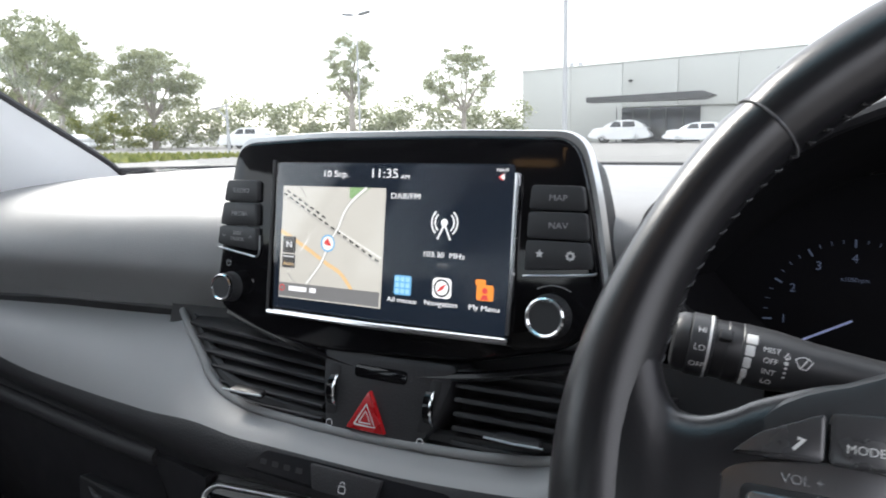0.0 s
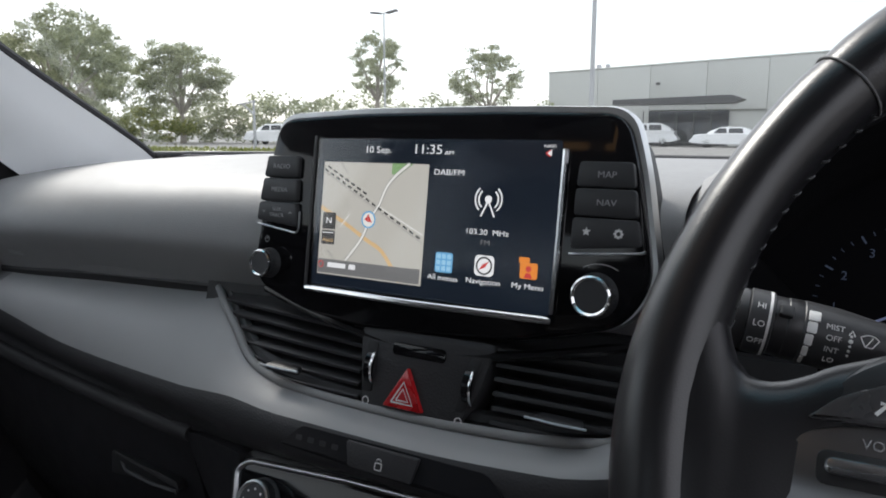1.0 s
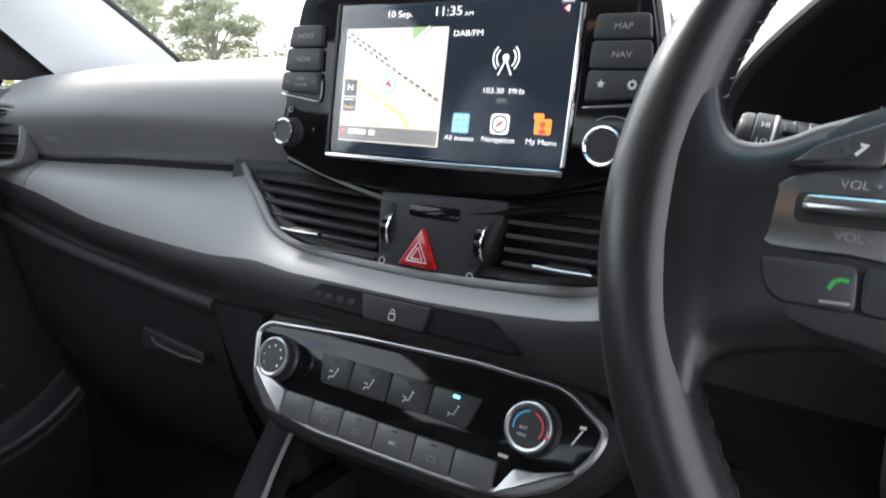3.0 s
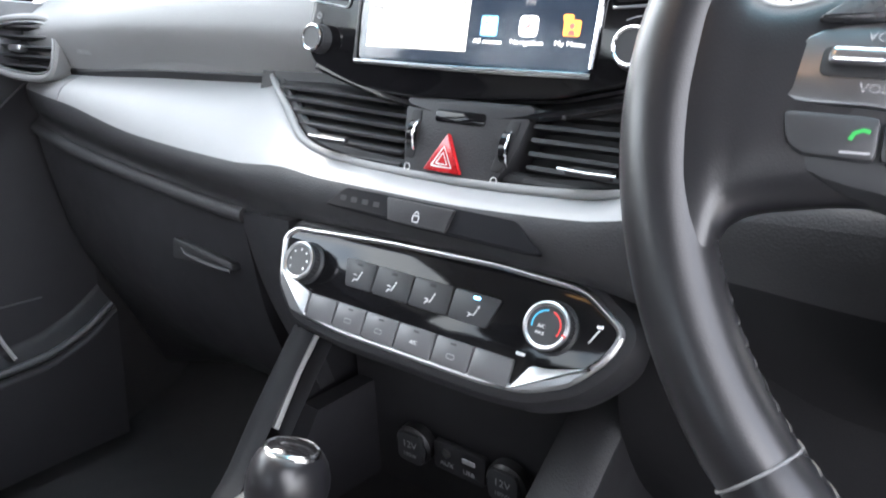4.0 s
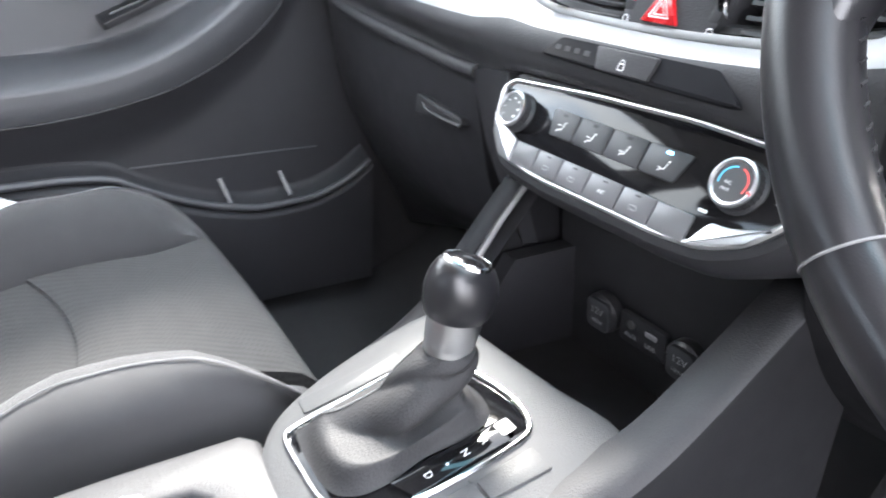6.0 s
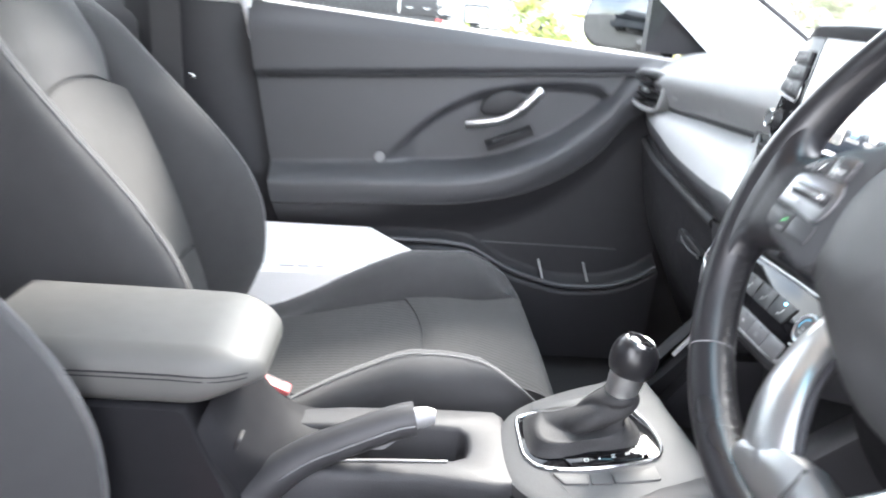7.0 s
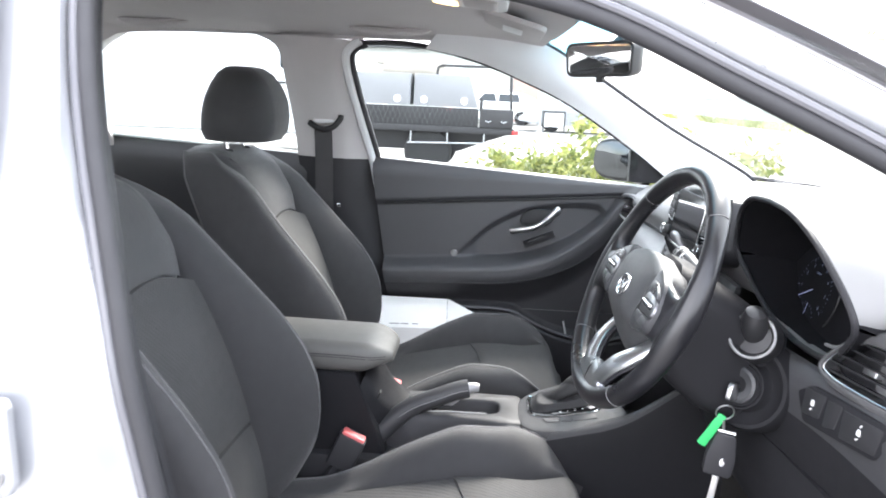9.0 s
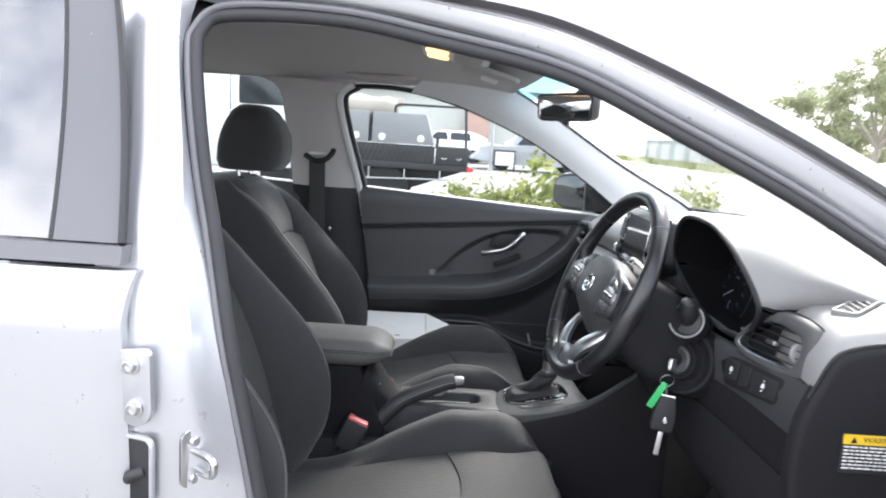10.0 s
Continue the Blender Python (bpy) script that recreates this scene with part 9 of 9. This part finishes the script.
# ---- warehouse ----
ware = thing("warehouse", "pale grey concrete warehouse with a dark entrance awning", "building")
for k in range(9):
    x0, x1 = -24.5 + 4.5 * k, -24.5 + 4.5 * (k + 1) - 0.03
    if k in (2, 3):
        z0 = 2.9
    else:
        z0 = 0.0
    z1 = 6.25 + 0.031 * (x0 + 24.5)
    part("wall_panel", prism(softened([(x0, z0), (x1, z0), (x1, z1 + 0.12), (x0, z1)], 0.03, 1), 0.25, Matrix.Translation((0, 60, 0)) @ Matrix.Rotation(radians(90), 4, "X"), 0.02), TILT_SLAB, ware)
part("rear_wall", block((40, 14, 6.1), Matrix.Translation((-4.3, 67.3, 3.05)), 0.02), TILT_SLAB, ware)
part("parapet_cap", prism([(-24.6, 6.25), (16, 7.5), (16, 7.62), (-24.6, 6.37)], 0.35, Matrix.Translation((0, 59.95, 0)) @ Matrix.Rotation(radians(90), 4, "X"), 0.02), TILT_SLAB, ware)
part("awning", prism([(-17.2, 3.2), (-8.4, 3.2), (-7.6, 3.5), (-8.4, 3.8), (-17.2, 3.6)], 2.2, Matrix.Translation((0, 57.6, 0)) @ Matrix.Rotation(radians(90), 4, "X") @ Matrix.Scale(-1, 4, (0, 0, 1)), 0.05), DARK_STEEL, ware, "dark steel awning")
for k in range(5):
    x0 = -15.3 + 1.36 * k
    pane = part("window", block((1.3, 0.06, 2.8), Matrix.Translation((x0, 60.1, 1.42)), 0.01), OUT_GLASS, ware, "dark reflective shop glass")
    part("window_frame", tube([(x0 - 0.66, 60.0, 0), (x0 - 0.66, 60.0, 2.85)], 0.05, 6), DARK_STEEL, pane)
for xx, zz in ((-14.8, 4.9), (-3.6, 5.3)):
    part("wall_lamp", lathe([(0.02, 0), (0.16, 0.05), (0.2, 0.2), (0.02, 0.24)], Matrix.Translation((xx, 59.7, zz)), 8), DARK_STEEL, ware)
for xx in (-20.6, -19.8):
    part("roof_vent", block((0.35, 0.35, 0.8), Matrix.Translation((xx, 62, 6.6)), 0.05), GALV, ware)


# ---- poles ----
def pole(x, y, h, r, label, lamp=True, cross=False):
    p = thing("street_lamp" if lamp else "power_pole", label, "street lamp" if lamp else "power pole")
    part("pole", tube([(x, y, -0.1), (x, y, h * 0.5), (x, y, h)], [r, r * 0.85, r * 0.6], 8), GALV, p)
    part("base_plate", block((r * 4, r * 4, 0.05), Matrix.Translation((x, y, 0.02)), 0.01), GALV, p)
    if lamp:
        for s in (-1, 1):
            part("lamp_head", block((0.62, 0.26, 0.09), Matrix.Translation((x + s * 0.5, y, h + 0.02)) @ Matrix.Rotation(radians(-8 * s), 4, "Y"), 0.03), DARK_STEEL, p)
        part("arm", tube([(x - 0.5, y, h), (x + 0.5, y, h)], 0.03, 6), GALV, p)
    if cross:
        part("crossarm", tube([(x - 1.3, y, h - 0.25), (x + 0.1, y, h - 0.1)], 0.06, 6), GALV, p)
        part("brace", tube([(x - 0.9, y, h - 0.2), (x, y, h - 0.85)], 0.045, 6), GALV, p)


pole(-21.2, 30, 7.0, 0.06, "slim galvanised car park lamp with twin heads")
pole(-10.2, 30, 14.5, 0.12, "tall galvanised floodlight pole beside the warehouse")
pole(-30.5, 30, 2.9, 0.1, "short grey pole with a cross-arm near parked cars", False, True)
pole(-26, 1.15, 5.2, 0.06, "grey car park lamp near a sign board")
for xx, m, lb in ((-50.0, GALV, "pale grey bollard post on the grass verge"), (-69.0, GALV, "pale grey bollard post on the grass verge"), (-78.0, POST_YELLOW, "yellow bollard post on the grass verge")):
    b = thing("bollard", lb, "bollard", "bollards on the verge")
    part("post", lathe([(0.1, -0.05), (0.1, 1.5), (0.07, 1.6)], Matrix.Translation((xx, 20, 0)), 8), m, b)
    part("cap", lathe([(0.11, 1.58), (0.11, 1.64), (0.03, 1.68)], Matrix.Translation((xx, 20, 0)), 8), GALV, b)


def wheel(parent, x, y, z, r, w=0.2):
    m = Matrix.Translation((x, y, z)) @ Matrix.Rotation(radians(90), 4, "Y")
    t = part("tyre", lathe([(r * 0.6, -w / 2), (r * 0.94, -w / 2), (r, -w / 3), (r, w / 3), (r * 0.94, w / 2), (r * 0.6, w / 2)], m, 28), TYRE, parent)
    part("rim", lathe([(r * 0.2, -w * 0.56), (r * 0.26, w * 0.4), (r * 0.5, w * 0.3), (r * 0.62, w * 0.5), (r * 0.62, -w * 0.5)], m, 20), GALV, t)


# ---- tray truck beside the car park ----
truck = thing("tray_truck", "parked black tray truck with grey toolbox canopies", "truck")
TX = -9.2
SIDE = Matrix.Rotation(radians(90), 4, "Z") @ Matrix.Rotation(radians(90), 4, "X")


def side_plate(name, pts, x, depth, mat, label="", r=0.02, parent=None):
    """A plate facing the silver car, drawn in y and z."""
    return part(name, prism(softened(pts, r, 2), depth, Matrix.Translation((x, 0, 0)) @ SIDE, 0.008), mat, parent or truck, label)


side_plate("deck", [(-3.0, 0.66), (-0.16, 0.66), (-0.16, 0.76), (-3.0, 0.76)], TX - 0.02, 1.7, TRUCK_BLACK)
side = side_plate("side_board", [(-3.0, 0.76), (-0.7, 0.76), (-0.7, 1.03), (-3.0, 1.03)], TX - 0.015, 0.03, TRUCK_BLACK, "black mesh side board")
for k in range(30):
    y0 = -2.95 + 0.074 * k
    part("mesh_bar", tube([(TX, y0, 0.78), (TX, y0 + 0.09, 1.01)], 0.006, 4), DARK_STEEL, side)
    part("mesh_bar", tube([(TX + 0.004, y0 + 0.09, 0.78), (TX + 0.004, y0, 1.01)], 0.006, 4), DARK_STEEL, side)
for y0, y1, y2 in ((-2.6, -1.73, -1.73), (-1.67, -0.71, -0.85)):
    side_plate("canopy", [(y0, 1.04), (y1, 1.04), (y2, 1.5), (y0, 1.5)], TX, 0.7, CANOPY_GREY, "grey painted toolbox door")
for yy in (-1.92, -1.52, -0.92):
    m = Matrix.Translation((TX + 0.006, yy, 1.13)) @ SIDE
    part("handle_plate", prism(circle(0.055, 14), 0.012, m, 0.004), VAN_WHITE, truck, "round white latch plate")
side_plate("rear_box", [(-0.68, 0.76), (-0.18, 0.76), (-0.18, 1.03), (-0.68, 1.03)], TX + 0.01, 0.6, TRUCK_BLACK, "black drawer box")
for yy in (-0.55, -0.32):
    part("drawer_handle", tube([(TX + 0.03, yy - 0.04, 0.86), (TX + 0.05, yy, 0.84), (TX + 0.03, yy + 0.04, 0.86)], 0.01, 6), GALV, truck)
part("rack_frame", tube([(TX - 0.05, -1.34, 1.5), (TX - 0.05, -1.33, 1.6), (TX - 0.05, -1.28, 1.63), (TX - 0.05, -0.3, 1.64), (TX - 0.05, -0.25, 1.6), (TX - 0.05, -0.22, 1.02)], 0.02, 8), TRUCK_BLACK, truck, "black tube rack frame")
part("rack_post", tube([(TX - 0.02, -0.67, 1.0), (TX - 0.02, -0.66, 1.18)], 0.025, 8), TRUCK_BLACK, truck)
side_plate("chassis", [(-3.0, 0.36), (-1.0, 0.36), (-0.6, 0.52), (-0.2, 0.66), (-3.0, 0.66)], TX - 0.42, 0.9, TRUCK_BLACK)
part("under_rail", tube([(TX, -1.75, 0.49), (TX, -0.45, 0.53)], 0.014, 6), GALV, truck)
for yy in (-1.7, -1.15, -0.6):
    part("rail_bracket", tube([(TX, yy, 0.5), (TX, yy, 0.66)], 0.012, 6), GALV, truck)
wheel(truck, TX - 0.2, -1.45, 0.36, 0.36)
wheel(truck, TX - 1.5, -1.45, 0.36, 0.36)
part("tail_light", block((0.03, 0.1, 0.06), Matrix.Translation((TX - 0.02, -0.14, 0.7)), 0.01), TAIL, truck, "red tail light")
load = [[(TX - 0.55 + 0.28 * math.cos(a) * k, yy, 1.56 + 0.20 * math.sin(a) * k * (1 + 0.15 * math.sin(5 * a + 9 * yy))) for a in (2 * math.pi * j / 18 for j in range(18))] for yy, k in ((-2.25, 0.35), (-2.18, 0.8), (-1.95, 1.0), (-1.7, 0.86), (-1.5, 0.95), (-1.36, 0.7), (-1.32, 0.3))]
part("roof_load", loft(load), BARK, truck, "bundled olive load behind the toolboxes")
for k in range(3):
    part("load_pipe", tube([(TX - 0.4 - 0.1 * k, -2.3, 1.66 + 0.03 * k), (TX - 0.4 - 0.1 * k, -1.25, 1.63 + 0.04 * k)], 0.03, 6), BARK, truck, "timber length on the load")

# ---- white van behind it ----
van = thing("white_van", "parked white van with a dark side window", "van")
VX = -11.3
body = softened([(-10.5, 0.35), (-10.5, 3.05), (-4.4, 3.05), (-3.5, 2.75), (-3.12, 1.55), (-2.7, 1.25), (-2.65, 0.4)], 0.25, 5)
part("body", prism([(q[0], q[1]) for q in body], 2.0, Matrix.Translation((VX, 0, 0)) @ SIDE, 0.08), VAN_WHITE, van)
part("side_window", prism(softened([(-4.35, 1.55), (-3.3, 1.55), (-3.6, 2.35), (-4.35, 2.4)], 0.06, 3), 0.01, Matrix.Translation((VX + 0.006, 0, 0)) @ SIDE, 0.003), OUT_GLASS, van, "dark side window")
part("door_line", tube([(VX + 0.004, -4.5, 0.5), (VX + 0.004, -4.5, 2.5)], 0.008, 4), SEAM, van)
part("door_handle", block((0.03, 0.2, 0.04), Matrix.Translation((VX + 0.01, -4.3, 1.3)), 0.01), TRUCK_BLACK, van)
part("side_mirror", block((0.12, 0.1, 0.3), Matrix.Translation((VX + 0.12, -3.15, 1.75)), 0.03), TRUCK_BLACK, van)
wheel(van, VX - 0.12, -3.6, 0.36, 0.36)
wheel(van, VX - 0.12, -8.6, 0.36, 0.36)


# ---- parked cars ----
def parked_car(x, y, turn, label, mat, h=1.48):
    car = thing("parked_car", label, "car", "cars parked across the car park")
    m = Matrix.Translation((x, y, 0)) @ Matrix.Rotation(radians(turn), 4, "Z")
    k = h / 1.48
    prof = spline([(-2.15, 0.3), (-2.2, 0.75), (-2.05, 0.92), (-1.1, 1.0), (1.95, 1.0), (2.15, 0.8), (2.15, 0.3)], 4)
    rings = []
    for yy, s in ((-0.86, 0.94), (-0.8, 1.0), (0.8, 1.0), (0.86, 0.94)):
        rings.append([m @ Vector((p.x * s, yy, (0.3 + (p.y - 0.3) * s) * k)) for p in prof])
    part("body", loft(rings), mat, car)
    cabin = spline([(-1.15, 0.98), (-0.45, 1.42), (0.2, 1.48), (1.2, 1.44), (1.85, 0.98)], 4)
    rings = []
    for yy, s in ((-0.8, 0.96), (-0.6, 1.0), (0.6, 1.0), (0.8, 0.96)):
        rings.append([m @ Vector((p.x * s, yy, (0.98 + (p.y - 0.98) * (s if abs(yy) < 0.7 else 0.1)) * k)) for p in cabin])
    cab = part("cabin", loft(rings), mat, car)
    for sy in (-1, 1):
        for x0, x1 in ((-0.75, 0.15), (0.25, 1.25)):
            q = [m @ Vector(v) for v in ((x0, sy * 0.79, 1.03 * k), (x1, sy * 0.79, 1.03 * k), (x1 - 0.1, sy * 0.64, 1.37 * k), (x0 + 0.3 * (x0 < 0), sy * 0.64, 1.37 * k))]
            nrm = (q[1] - q[0]).cross(q[3] - q[0]).normalized() * 0.02
            bm = loft([[p - nrm for p in q], [p + nrm for p in q]])
            part("window", bm, OUT_GLASS, cab, "dark side window")
    for sx in (-1.3, 1.35):
        for sy in (-0.76, 0.76):
            mm = m @ Matrix.Translation((sx, sy, 0.32)) @ Matrix.Rotation(radians(90), 4, "X")
            t = part("tyre", lathe([(0.2, -0.1), (0.31, -0.1), (0.325, 0), (0.31, 0.1), (0.2, 0.1)], mm, 18), TYRE, car)
            part("rim", lathe([(0.03, -0.11), (0.2, -0.09), (0.2, 0.09), (0.03, 0.11)], mm, 12), GALV, t)


SILVER_CAR = material("grey_vehicle_paint", (0.3, 0.31, 0.33), 0.35, metal=0.4, spread=0.05, coat=0.8)
parked_car(-43.5, 45, 12, "white parked wagon in front of the trees", VAN_WHITE, 1.75)
parked_car(-60, 40, 0, "white parked sedan below the shrubs", VAN_WHITE)
parked_car(-14.8, 57, 5, "white parked wagon before the warehouse entrance", VAN_WHITE, 1.8)
parked_car(-8.5, 55, 0, "white parked car beside the warehouse", VAN_WHITE)
parked_car(-27, 2.9, 90, "silver parked car beyond the garden bed", SILVER_CAR)
parked_car(-33, -0.6, 80, "white parked car near a low brick wall", VAN_WHITE)
DARK_CAR = material("dark_vehicle_paint", (0.03, 0.035, 0.045), 0.3, spread=0.05, coat=0.8)
parked_car(-1.35, -6.2, 88, "dark parked wagon behind the silver car", DARK_CAR, 1.75)

# sign board and low buildings across the street
sign = thing("sign_board", "white framed sign board on two grey posts", "sign")
side_plate("board", [(1.3, 0.2), (2.05, 0.2), (2.05, 0.72), (1.3, 0.72)], -26.0, 0.04, VAN_WHITE, "blank white board", 0.02, sign)
for yy in (1.28, 2.07):
    part("post", tube([(-26.0, yy, -0.05), (-26.0, yy, 0.8)], 0.035, 6), DARK_STEEL, sign)
part("top_rail", tube([(-26.0, 1.28, 0.78), (-26.0, 2.07, 0.78)], 0.035, 6), DARK_STEEL, sign)

far = thing("shop_building", "low pale rendered shop with a brick corner", "building")
part("wall", block((8, 34, 3.6), Matrix.Translation((-42, -13, 1.8)), 0.05), TILT_SLAB, far, "pale rendered wall")
part("roof", block((9, 35, 0.25), Matrix.Translation((-42, -13, 3.72)), 0.05), DARK_STEEL, far, "dark flat roof edge")
part("brick_pier", block((1.2, 1.3, 2.9), Matrix.Translation((-37.6, 0.9, 1.45)), 0.03), BRICK, far, "weathered red brick pier")
for k in range(6):
    w = part("window", block((0.08, 2.4, 1.3), Matrix.Translation((-37.99, -26 + 4.2 * k, 1.75)), 0.02), OUT_GLASS, far, "dark shop window")
    part("sill", block((0.2, 2.6, 0.08), Matrix.Translation((-37.95, -26 + 4.2 * k, 1.06)), 0.02), TILT_SLAB, w)
depot = thing("depot_shed", "low green-grey shed behind the grass verge", "building")
part("wall", block((22, 6, 2.3), Matrix.Translation((-77, 27, 1.1)), 0.05), material("green_sheet_wall", (0.24, 0.29, 0.26), 0.7, spread=0.1, blotch=0.5), depot)
part("roof", block((22.6, 6.6, 0.2), Matrix.Translation((-77, 27, 2.3)), 0.04), GALV, depot)
for k in range(4):
    part("roller_door", block((3.2, 0.08, 1.9), Matrix.Translation((-84.5 + 5 * k, 23.97, 0.95)), 0.02), TILT_SLAB, depot, "pale roller door")
